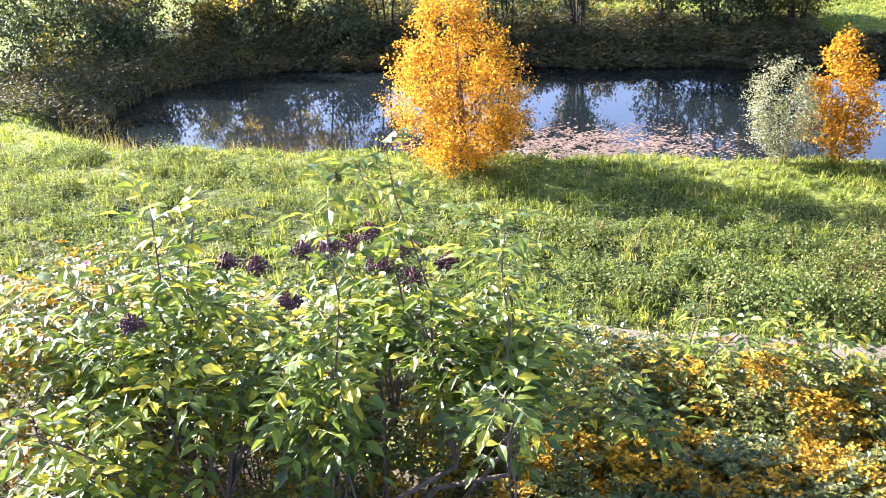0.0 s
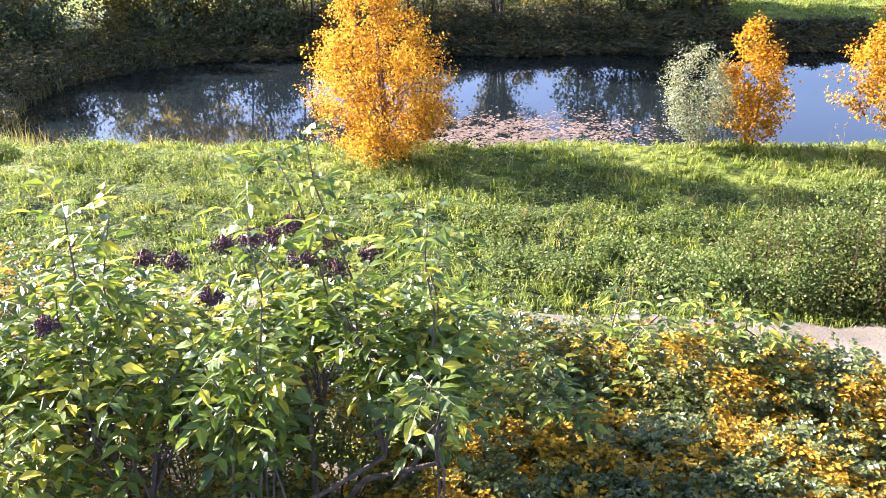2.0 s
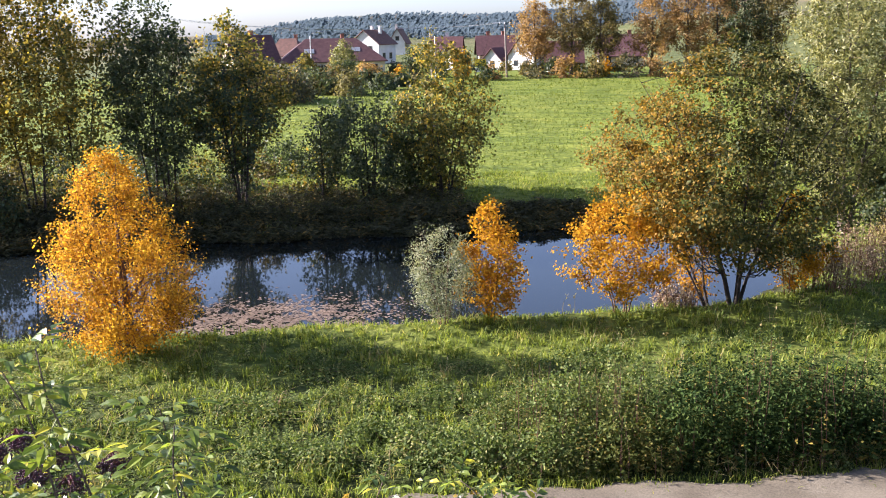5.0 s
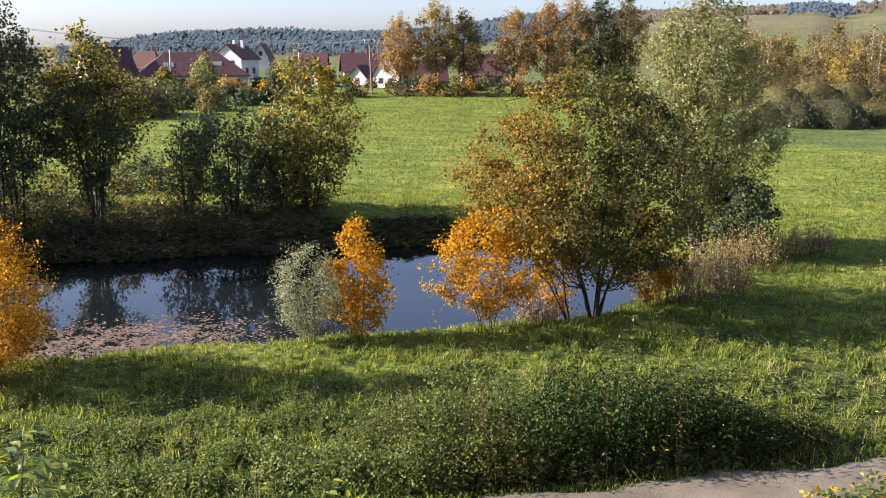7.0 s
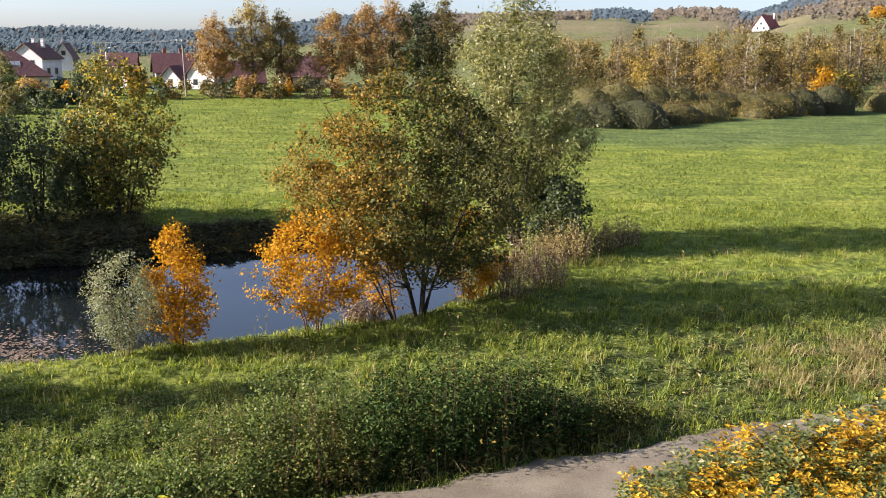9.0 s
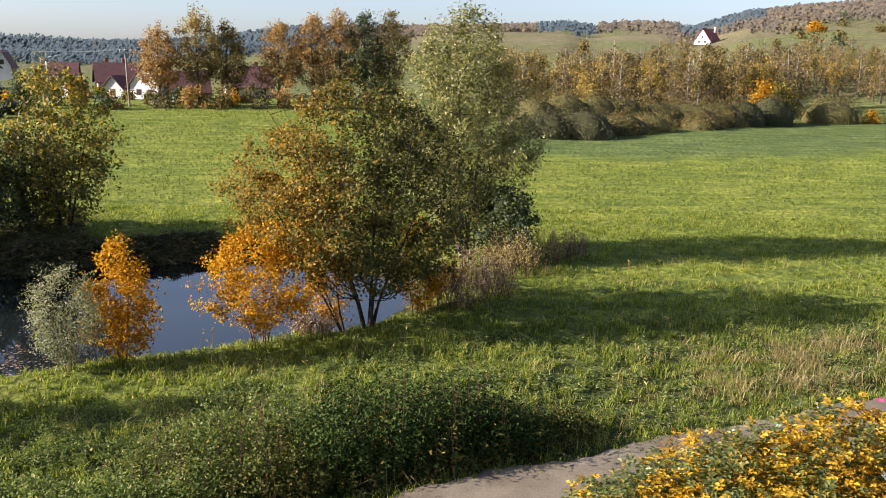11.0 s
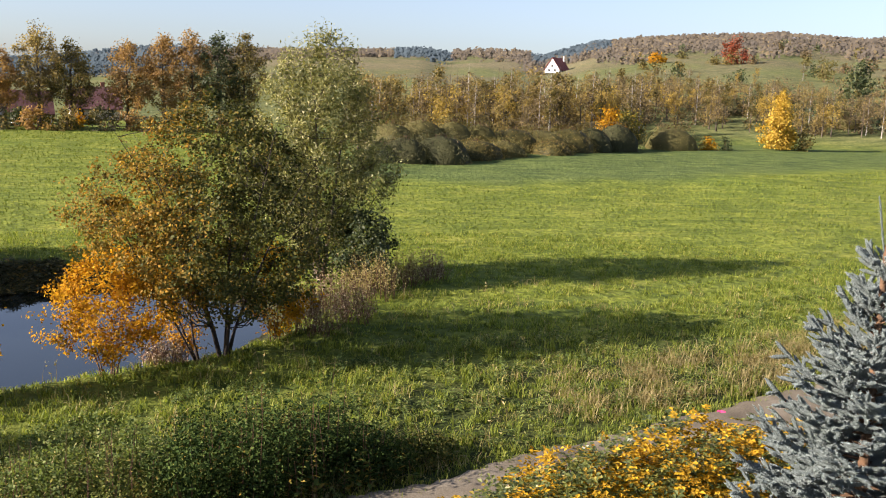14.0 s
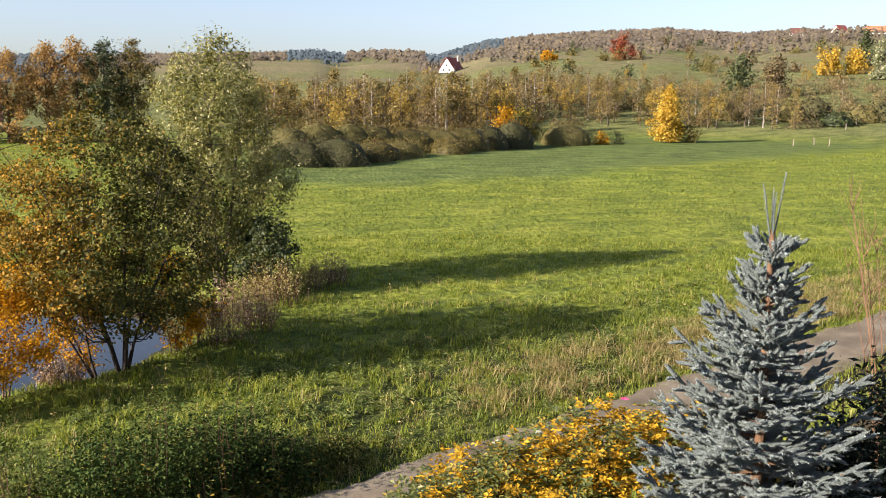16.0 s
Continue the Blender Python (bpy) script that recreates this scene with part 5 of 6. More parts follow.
hr = np.random.default_rng(12)
broad, pine = [], []
for k in range(11000):
    az = hr.uniform(-52, 40)
    d = hr.uniform(600 if az < -16 else 660, 1180)
    x, y = -math.sin(radians(az)) * d, math.cos(radians(az)) * d
    is_pine = (-21.5 < az < -16.8) or (-12 < az < -8.6) or (8 < az < 31.5 and hr.uniform() < 0.75)
    if d < 800 and wave_noise(np.array(x), np.array(y), 230.0, 84) < -0.1 or az < -36 and d < 950 and hr.uniform() < 0.75:
        continue
    if az > 31.5 and hr.uniform() < 0.4:
        continue
    (pine if is_pine else broad).append((x, y, hr.uniform(5, 8)))
for k in range(6500):
    az, d = hr.uniform(-50, -16.5), hr.uniform(0, 1) ** 0.85 * 580 + 430
    x, y = -math.sin(radians(az)) * d, math.cos(radians(az)) * d
    if d > 475 + 45 * math.sin(az * 0.9) and wave_noise(np.array(x), np.array(y), 180.0, 81) > -0.45 + 0.6 * (az < -36):
        broad.append((x, y, hr.uniform(3.2, 5.6)))
for k in range(4200):
    az, d = hr.uniform(-52, 33), hr.uniform(1000, 1120)
    is_pine = (-21.5 < az < -16.8) or (-12 < az < -8.6) or az > 8
    (pine if is_pine else broad).append((-math.sin(radians(az)) * d, math.cos(radians(az)) * d, hr.uniform(6, 9)))
for k in range(4600):
    az, d = hr.uniform(3, 33), hr.uniform(400, 1150)
    pine.append((-math.sin(radians(az)) * d, math.cos(radians(az)) * d, hr.uniform(7, 10.5) * min(1, d / 800)))
hill_wood("hill_wood", "brown autumn woods on the hills, haze in their colour", broad, M_FARWOOD, 82)
hill_wood("pine_wood", "blue-green pine woods on the hill tops, haze in their colour", pine, M_FARPINE, 83, 0.5)

# ---------------------------------------------------------------- the village
M_ROOF = plain_material("dark_red_roof_tiles", [(0.3, (0.075, 0.034, 0.034)), (0.7, (0.12, 0.055, 0.052))], 1.5, 0.75, 0.5, 9)
M_ROOFRED = plain_material("red_roof_tiles", [(0.3, (0.2, 0.05, 0.04)), (0.7, (0.28, 0.08, 0.06))], 1.5, 0.75, 0.5, 9)
M_ROOFBR = plain_material("brown_roof_tiles", [(0.3, (0.09, 0.045, 0.035)), (0.7, (0.16, 0.08, 0.06))], 1.5, 0.75, 0.5, 9)
M_ROOFOR = plain_material("orange_roof_tiles", [(0.3, (0.35, 0.1, 0.05)), (0.7, (0.5, 0.17, 0.09))], 1.5, 0.75, 0.5, 9)
M_WALLW = plain_material("white_render", [(0.3, (0.46, 0.45, 0.43)), (0.7, (0.56, 0.55, 0.53))], 0.8, 0.85, 0.1)
M_WALLY = plain_material("cream_render", [(0.3, (0.5, 0.42, 0.3)), (0.7, (0.6, 0.52, 0.4))], 0.8, 0.85, 0.1)
M_CHIM = plain_material("red_brick_chimney", [(0.3, (0.2, 0.08, 0.05)), (0.7, (0.3, 0.13, 0.09))], 3, 0.9, 0.3)
M_GLASS, _nt, _b = material("window_glass", 0.08)
_b.inputs["Base Color"].default_value = (0.03, 0.035, 0.04, 1)
M_WOODP = plain_material("weathered_pole_wood", [(0.3, (0.16, 0.13, 0.1)), (0.7, (0.26, 0.22, 0.18))], 4, 0.9, 0.3)
M_METAL = plain_material("galvanised_metal", [(0.3, (0.35, 0.35, 0.35)), (0.7, (0.5, 0.5, 0.5))], 4, 0.5, 0.05, None, 0.5, 0.7)


def house(label, az, d, w, dep, wall_h, roof_h, turn, roof_mat, wall_mat, hip=0.0, chimneys=((0.2, 0.2),), windows=((-0.3, 0.55), (0.0, 0.55), (0.3, 0.55)), gable_windows=((0.0, 1.15),), skylights=(), sink=0.3):
    """A house whose ridge runs along its own x; front towards -y. turn: degrees from facing the eye. hip: how far the ridge ends are pulled in."""
    a = radians(az)
    x, y = -math.sin(a) * d, math.cos(a) * d
    root = empty("house", (x, y, gz(x, y) - sink), label, "house", "", az + turn)
    hw, hd = w / 2, dep / 2
    bm = Build()
    v = [(-hw, -hd, 0), (hw, -hd, 0), (hw, hd, 0), (-hw, hd, 0), (-hw, -hd, wall_h), (hw, -hd, wall_h), (hw, hd, wall_h), (-hw, hd, wall_h)]
    bm.add(v, np.array([[0, 1, 5, 4], [1, 2, 6, 5], [2, 3, 7, 6], [3, 0, 4, 7]]))
    ridge = wall_h + roof_h
    if hip == 0:
        bm.add([(-hw, -hd, wall_h), (-hw, hd, wall_h), (-hw, 0, ridge - 0.12), (hw, -hd, wall_h), (hw, hd, wall_h), (hw, 0, ridge - 0.12)], np.array([[0, 2, 1], [3, 4, 5]]))
    part("wall", bm, wall_mat, root)
    rb = Build()
    o, th = 0.5, 0.18
    k = roof_h / hd
    ez = wall_h - o * k
    rx = hw + o - hip
    top = [(-hw - o, -hd - o, ez), (hw + o, -hd - o, ez), (hw + o, hd + o, ez), (-hw - o, hd + o, ez), (-rx, 0, ridge), (rx, 0, ridge)]
    low = [(p[0], p[1], p[2] - th) for p in top]
    f4 = np.array([[0, 1, 5, 4], [2, 3, 4, 5], [7, 6, 10, 11], [9, 8, 11, 10], [0, 6, 7, 1], [2, 8, 9, 3]])
    f3 = np.array([[3, 0, 4], [1, 2, 5], [6, 9, 10], [8, 7, 11]]) if hip else np.zeros((0, 3), int)
    ends = np.zeros((0, 4), int) if hip else np.array([[0, 4, 10, 6], [4, 3, 9, 10], [1, 7, 11, 5], [5, 11, 8, 2]])
    ends = np.array([[3, 9, 6, 0], [1, 7, 8, 2]]) if hip else ends
    rb.add(top + low, [f4, f3, ends])
    roof = part("roof", rb, roof_mat, root)
    for cx, cy in chimneys:
        cb = Build()
        zc = ridge - abs(cy) * roof_h - 0.4
        cb.box((cx * w - 0.35, cy * dep - 0.3, zc), (cx * w + 0.35, cy * dep + 0.3, ridge + 0.75))
        cb.box((cx * w - 0.42, cy * dep - 0.37, ridge + 0.75), (cx * w + 0.42, cy * dep + 0.37, ridge + 0.87))
        part("chimney", cb, M_CHIM if wall_mat is not M_WALLW or hip else M_WALLW, roof)
    for fx, fz in windows:
        fb, gl = Build(), Build()
        cx, cz = fx * w, fz * wall_h
        fb.box((cx - 0.62, -hd - 0.05, cz - 0.72), (cx + 0.62, -hd + 0.02, cz + 0.72))
        gl.box((cx - 0.52, -hd - 0.07, cz - 0.62), (cx - 0.03, -hd - 0.052, cz + 0.62))
        gl.box((cx + 0.03, -hd - 0.07, cz - 0.62), (cx + 0.52, -hd - 0.052, cz + 0.62))
        win = part("window", fb, M_WALLW if wall_mat is not M_WALLW else M_WOODP, root)
        part("pane", gl, M_GLASS, win)
    for sx in (-1, 1):
        for fy, fz in gable_windows:
            if hip:
                continue
            fb, gl = Build(), Build()
            cy, cz = fy * dep, fz * wall_h
            fb.box((min(sx * hw, sx * (hw + 0.05)), cy - 0.55, cz - 0.6), (max(sx * hw, sx * (hw + 0.05)), cy + 0.55, cz + 0.6))
            gl.box((min(sx * (hw + 0.052), sx * (hw + 0.07)), cy - 0.45, cz - 0.5), (max(sx * (hw + 0.052), sx * (hw + 0.07)), cy + 0.45, cz + 0.5))
            win = part("window", fb, M_WOODP, root)
            part("pane", gl, M_GLASS, win)
    for fx, fu in skylights:
        gl = Build()
        yy = -hd - o + (hd + o) * fu
        zz = ez + (ridge - ez) * fu
        n = np.array([0, -k, 1]) / math.hypot(1, k)
        c = np.array([fx * w, yy, zz]) + n * 0.06
        u2 = np.array([0, 1, k]) / math.hypot(1, k)
        ux = np.array([1.0, 0, 0])
        q = [c - ux * 0.45 - u2 * 0.65, c + ux * 0.45 - u2 * 0.65, c + ux * 0.45 + u2 * 0.65, c - ux * 0.45 + u2 * 0.65]
        gl.add(q + [p - n * 0.08 for p in q], np.array([[0, 1, 2, 3], [0, 4, 5, 1], [1, 5, 6, 2], [2, 6, 7, 3], [3, 7, 4, 0]]))
        part("skylight", gl, M_METAL, roof)
    return root


house("cream house with a broad hipped red roof and skylights", 25.8, 188, 19.6, 11.5, 3.2, 3.9, 4, M_ROOF, M_WALLY, 5.4, ((0.12, 0.1),), ((-0.36, 0.5), (-0.1, 0.5), (0.4, 0.5)), (), ((-0.25, 0.45), (-0.2, 0.45), (0.2, 0.5), (0.25, 0.5)))
house("white gabled house with a brown roof and brick chimneys", 23.3, 222, 7.4, 7.6, 5.0, 2.9, 58, M_ROOFBR, M_WALLW, 0, ((0.1, -0.2), (0.3, 0.2)), ((-0.2, 0.4), (0.2, 0.4)), ((-0.2, 0.75), (0.2, 0.75)))
house("small pale house with a steep gable", 21.7, 260, 5.0, 4.2, 4.0, 3.4, 75, M_ROOFBR, M_WALLW, 0, ((0.0, 0.2),))
house("house with a dark red roof half hidden by trees", 30.6, 186, 8.4, 9.0, 3.4, 4.6, 20, M_ROOF, M_WALLY, 0, ((0.1, 0.1),))
house("house with a brown roof behind a hedge", 28.3, 225, 7.0, 7.0, 3.2, 3.4, -20, M_ROOFBR, M_WALLY, 2.0)
house("low house with a dark red roof", 18.9, 206, 6.4, 8.0, 2.6, 4.0, -8, M_ROOF, M_WALLW, 0, ((0.0, 0.1),), ((-0.25, 0.5), (0.25, 0.5)))
house("small annex with a pinkish red gable roof", 18.8, 196, 4.6, 4.6, 2.2, 2.4, 62, M_ROOF, M_WALLW, 0, (), (), ((0.0, 0.6),))
house("long house with a large dark red roof", 16.0, 204, 7.4, 8.5, 3.2, 3.5, 5, M_ROOF, M_WALLY, 0, ((-0.2, 0.1), (0.25, 0.15)), ((-0.3, 0.5), (0.0, 0.5), (0.35, 0.5)))
house("white annex with a steep red roof", 15.9, 194, 3.8, 4.2, 2.4, 2.2, 60, M_ROOF, M_WALLW, 0, (), (), ((0.0, 0.6),))
house("white gabled house with a red roof by the utility pole", 13.8, 192, 8.0, 6.2, 3.2, 3.8, 58, M_ROOF, M_WALLW, 0, ((0.1, 0.15),), (), ((-0.2, 0.5), (0.2, 0.5), (0.0, 1.3)))
house("white house with a red roof under the limes", 11.9, 178, 6.0, 7.0, 2.6, 3.4, 5, M_ROOF, M_WALLW, 0, ((0.2, 0.1),), ((-0.3, 0.5), (0.1, 0.5)))
house("dark-roofed house behind the limes", 8.6, 200, 9.0, 9.0, 2.6, 3.8, 5, M_ROOF, M_WALLY, 0, ((0.2, 0.1),))
house("white steep-gabled house with a red roof alone on the slope", -18.4, 480, 11.0, 8.0, 2.2, 5.4, 64, M_ROOFRED, M_WALLW, 0, ((0.25, -0.28),), ((-0.2, 0.5),), ((0.0, 1.6), (-0.2, 0.6), (0.2, 0.6)), (), 0.2)
house("pale flat-roofed house on the far slope", -32.2, 640, 13.0, 8.0, 4.2, 1.6, 10, M_METAL, M_WALLW, 0, (), ((-0.3, 0.5), (0.0, 0.5), (0.3, 0.5)))
house("white house with a red roof on the hill", -40.4, 760, 9.0, 8.0, 3.0, 4.4, 50, M_ROOFRED, M_WALLW, 0)
house("long barn with an orange tiled roof on the hill", -42.6, 740, 22.0, 9.0, 2.6, 3.6, 5, M_ROOFOR, M_WALLY, 0, ())
house("farmhouse with a dark roof on the hill", -38.2, 800, 11.0, 8.0, 3.0, 4.0, 20, M_ROOFBR, M_WALLW, 0)
house("farm building with an orange roof on the hill", -44.5, 760, 16.0, 9.0, 3.0, 4.0, -8, M_ROOFOR, M_WALLW, 0, ())


def utility_pole(label, az, d, h, lean, arms=True, base=0.0):
    a = radians(az)
    x, y = -math.sin(a) * d, math.cos(a) * d
    root = empty("utility_pole", (x, y, gz(x, y) - 0.2), label, "pole", "utility poles by the village", az)
    bm = Build()
    bm.tube([(0, 0, 0), (-lean * 0.5, 0, h * 0.5), (-lean, 0, h)], [0.17, 0.14, 0.11], 8)
    part("post", bm, M_WOODP, root, "", True)
    if arms:
        cb = Build()
        cb.box((-lean - 0.9, -0.06, h - 0.35), (-lean + 0.9, 0.06, h - 0.22))
        part("crossarm", cb, M_METAL, root)
        for k in (-0.8, 0.0, 0.8):
            ib = Build()
            ib.tube([(-lean + k, 0, h - 0.24), (-lean + k, 0, h + 0.05), (-lean + k, 0, h + 0.1), (-lean + k, 0, h + 0.3)], [0.05, 0.05, 0.09, 0.05], 6)
            part("insulator", ib, M_WALLW, root)


utility_pole("wooden utility pole with a crossarm at the meadow's edge", 15.3, 161.8, 9.1, 0.35)
utility_pole("slim wooden utility pole before the houses", 19.8, 165, 8.4, 0.25)
utility_pole("wooden utility pole rising above the trees", 34.6, 165, 10.4, 0.2)


def street_lamp(label, az, d, h, side):
    a = radians(az)
    x, y = -math.sin(a) * d, math.cos(a) * d
    root = empty("street_lamp", (x, y, gz(x, y) - 0.2), label, "street lamp", "street lamps of the village", az)
    bm = Build()
    bm.tube([(0, 0, 0), (0, 0, h * 0.8), (0, 0, h * 0.92), (side * 0.35, 0, h * 0.99), (side * 1.3, 0, h)], [0.11, 0.08, 0.07, 0.06, 0.05], 8)
    part("post", bm, M_METAL, root, "", True)
    hb = Build()
    hb.tube([(side * 1.2, 0, h), (side * 1.4, 0, h + 0.02), (side * 1.95, 0, h - 0.02), (side * 2.05, 0, h - 0.05)], [0.06, 0.14, 0.14, 0.05], 8)
    part("lamp_head", hb, M_METAL, root, "", True)


street_lamp("grey street lamp with a curved arm", 19.6, 160, 8.0, 1)
street_lamp("grey street lamp with a curved arm before a red roof", 27.0, 160, 8.2, 1)

# yellow board by the track to the village
a = radians(16.9)
sx, sy = -math.sin(a) * 163, math.cos(a) * 163
sign = empty("road_sign", (sx, sy, gz(sx, sy) - 0.1), "yellow and white board on two posts by the meadow", "sign", "", 16.9)
M_SIGNY = plain_material("yellow_sign_paint", [(0.3, (0.7, 0.45, 0.02)), (0.7, (0.8, 0.55, 0.04))], 2, 0.5, 0)
for px in (-0.7, 0.7):
    bm = Build()
    bm.tube([(px, 0, 0), (px, 0, 3.2)], [0.05, 0.05], 6)
    part("post", bm, M_METAL, sign)
bm = Build()
bm.box((-0.95, -0.1, 2.0), (0.95, -0.06, 3.2))
part("board", bm, M_SIGNY, sign, "yellow upper board")
bm = Build()
bm.box((-0.8, -0.1, 1.0), (0.8, -0.06, 1.7))
part("board", bm, M_WALLW, sign, "white lower board")

# fence posts on the right-hand slope
for az, d in ((-38.4, 172), (-40.3, 176), (-41.1, 207), (-41.6, 213), (-42.1, 217), (-42.6, 219), (-43.0, 222), (-43.6, 225), (-39.5, 179)):
    k = int(d)
    x, y = -math.sin(radians(az)) * d, math.cos(radians(az)) * d
    post = empty("fence_post", (x, y, gz(x, y) - 0.2), "weathered pale wooden fence post in the meadow", "fence post", "fence posts on the slope")
    bm = Build()
    bm.tube([(0, 0, 0), (0.03, 0, 0.7), (0.08 * (-1) ** k, 0, 1.5)], [0.1, 0.09, 0.08], 7)
    part("post", bm, M_WOODP, post)


# wires between the poles
def wire(label, p, q, sag):
    p, q = np.array(p), np.array(q)
    mid = (p + q) / 2
    root = empty("power_line", tuple(mid), label, "power line", "wires between the poles")
    w = np.linspace(0, 1, 13)[:, None]
    bm = Build()
    bm.tube(p + (q - p) * w - np.array([0, 0, sag]) * 4 * w * (1 - w) - mid, np.full(13, 0.018), 4)
    part("wire", bm, M_METAL, root)


def pole_top(az, d, h, lean, k):
    a = radians(az)
    x, y = -math.sin(a) * d, math.cos(a) * d
    return (x + (k - lean) * math.cos(a), y + (k - lean) * math.sin(a), gz(x, y) - 0.2 + h + 0.3)


for k in (-0.8, 0.0, 0.8):
    wire("thin dark wire slung between utility poles", pole_top(15.3, 161.8, 9.1, 0.35, k), pole_top(19.8, 165, 8.4, 0.25, k), 0.25)
    wire("thin dark wire slung between utility poles", pole_top(19.8, 165, 8.4, 0.25, k), pole_top(34.6, 165, 10.4, 0.2, k), 0.9)

# ---------------------------------------------------------------- the garden bank below the eye
def leaflets(bm, base, along, up, length, width, fold=0.18, curl=0.25):
    """Pointed oval leaflets with a folded midrib: 7 corners, 6 faces each."""
    n = len(base)
    along = unit(along)
    side = unit(np.cross(along, up))
    nrm = unit(np.cross(side, along))
    L = np.broadcast_to(length, (n,))[:, None]
    W = np.broadcast_to(width, (n,))[:, None] * 0.5
    drop = -nrm * L * curl
    at = lambda f, w, lift: base + along * L * f + side * W * w + nrm * L * lift + drop * f * f
    v = np.stack([at(0, 0, 0), at(0.34, 1, fold * 0.5), at(0.68, 0.72, fold * 0.4), at(1, 0, 0), at(0.68, -0.72, fold * 0.4), at(0.34, -1, fold * 0.5), at(0.5, 0, 0)], 1)
    k = 7 * np.arange(n)[:, None, None]
    t = np.array([[[0, 1, 6], [1, 2, 6], [2, 3, 6], [3, 4, 6], [4, 5, 6], [5, 0, 6]]])
    bm.add(v.reshape(-1, 3), (k + t).reshape(-1, 3))


def small_leaflets(bm, base, along, up, length, width):
    """Small oval leaflets folded along the midrib: two faces each."""
    n = len(base)
    along = unit(along)
    side = unit(np.cross(along, up))
    nrm = unit(np.cross(side, along))
    L = np.broadcast_to(length, (n,))[:, None]
    W = np.broadcast_to(width, (n,))[:, None] * 0.5
    mid = base + along * L * 0.5 + nrm * L * 0.12
    v = np.stack([base, mid + side * W, base + along * L - nrm * L * 0.1, mid - side * W], 1)
    k = 4 * np.arange(n)[:, None, None]
    bm.add(v.reshape(-1, 3), (k + np.array([[[0, 1, 2], [0, 2, 3]]])).reshape(-1, 3))


def compound_leaves(bm, stalks, p, heading, pitch, length, r, pairs=2, leaflet=0.09, slim=0.42, curl=0.25, stalk_r=0.0022):
    """Pinnate leaves: a stalk with pairs of leaflets and one at the end."""
    n = len(p)
    h = np.stack([np.cos(heading) * np.cos(pitch), np.sin(heading) * np.cos(pitch), np.sin(pitch)], 1)
    up = np.broadcast_to(np.array([[0, 0, 1.0]]), (n, 3)) + r.normal(0, 0.25, (n, 3))
    side = unit(np.cross(h, up))
    nrm = unit(np.cross(side, h))
    L = np.broadcast_to(length, (n,))[:, None]
    sag = np.array([[0, 0, -1.0]])
    pos = lambda f: p + h * L * f + sag * L * 0.13 * f * f
    for k in range(pairs):
        f = 0.35 + 0.5 * k / max(1, pairs - 0.5)
        for sg in (-1, 1):
            d = side * sg * 0.85 + h * 0.6 + nrm * r.normal(0, 0.14, (n, 1)) + sag * 0.06
            sz = leaflet * r.uniform(0.75, 1.15, n)
            if stalks is None:
                small_leaflets(bm, pos(f), d, nrm, sz, sz * slim)
            else:
                leaflets(bm, pos(f), d, nrm, sz, sz * slim, 0.16, curl)
    sz = leaflet * r.uniform(0.9, 1.25, n)
    if stalks is None:
        small_leaflets(bm, pos(0.98), h + sag * 0.15, nrm, sz, sz * slim)
    else:
        leaflets(bm, pos(0.98), h + sag * 0.15, nrm, sz, sz * slim, 0.16, curl)
    if stalks is not None:
        for i in range(n):
            stalks.tube(np.stack([pos(f)[i] for f in (0.0, 0.5, 1.0)]), [stalk_r * 1.4, stalk_r, stalk_r * 0.7], 3, False)


M_STALK = plain_material("green_leaf_stalks", [(0.3, (0.1, 0.12, 0.03)), (0.7, (0.18, 0.17, 0.06))], 20, 0.6, 0)
M_ELDERBARK = plain_material("brown_elder_bark", [(0.3, (0.07, 0.048, 0.035)), (0.7, (0.16, 0.12, 0.09))], 14, 0.9, 0.5)
M_BERRY = plain_material("purple_black_berries", [(0.3, (0.025, 0.008, 0.016)), (0.7, (0.085, 0.022, 0.04))], 60, 0.35, 0, None, 0.5)
M_BSTALK = plain_material("dark_red_berry_stalks", [(0.3, (0.1, 0.02, 0.03)), (0.7, (0.18, 0.05, 0.06))], 20, 0.6, 0)


def from_eye(az, el, d):
    """A place d metres away on the level, at that heading and height angle from the eye."""
    a = radians(az)
    return np.array([-math.sin(a) * d, math.cos(a) * d, EYE.z + d * math.tan(radians(el))])


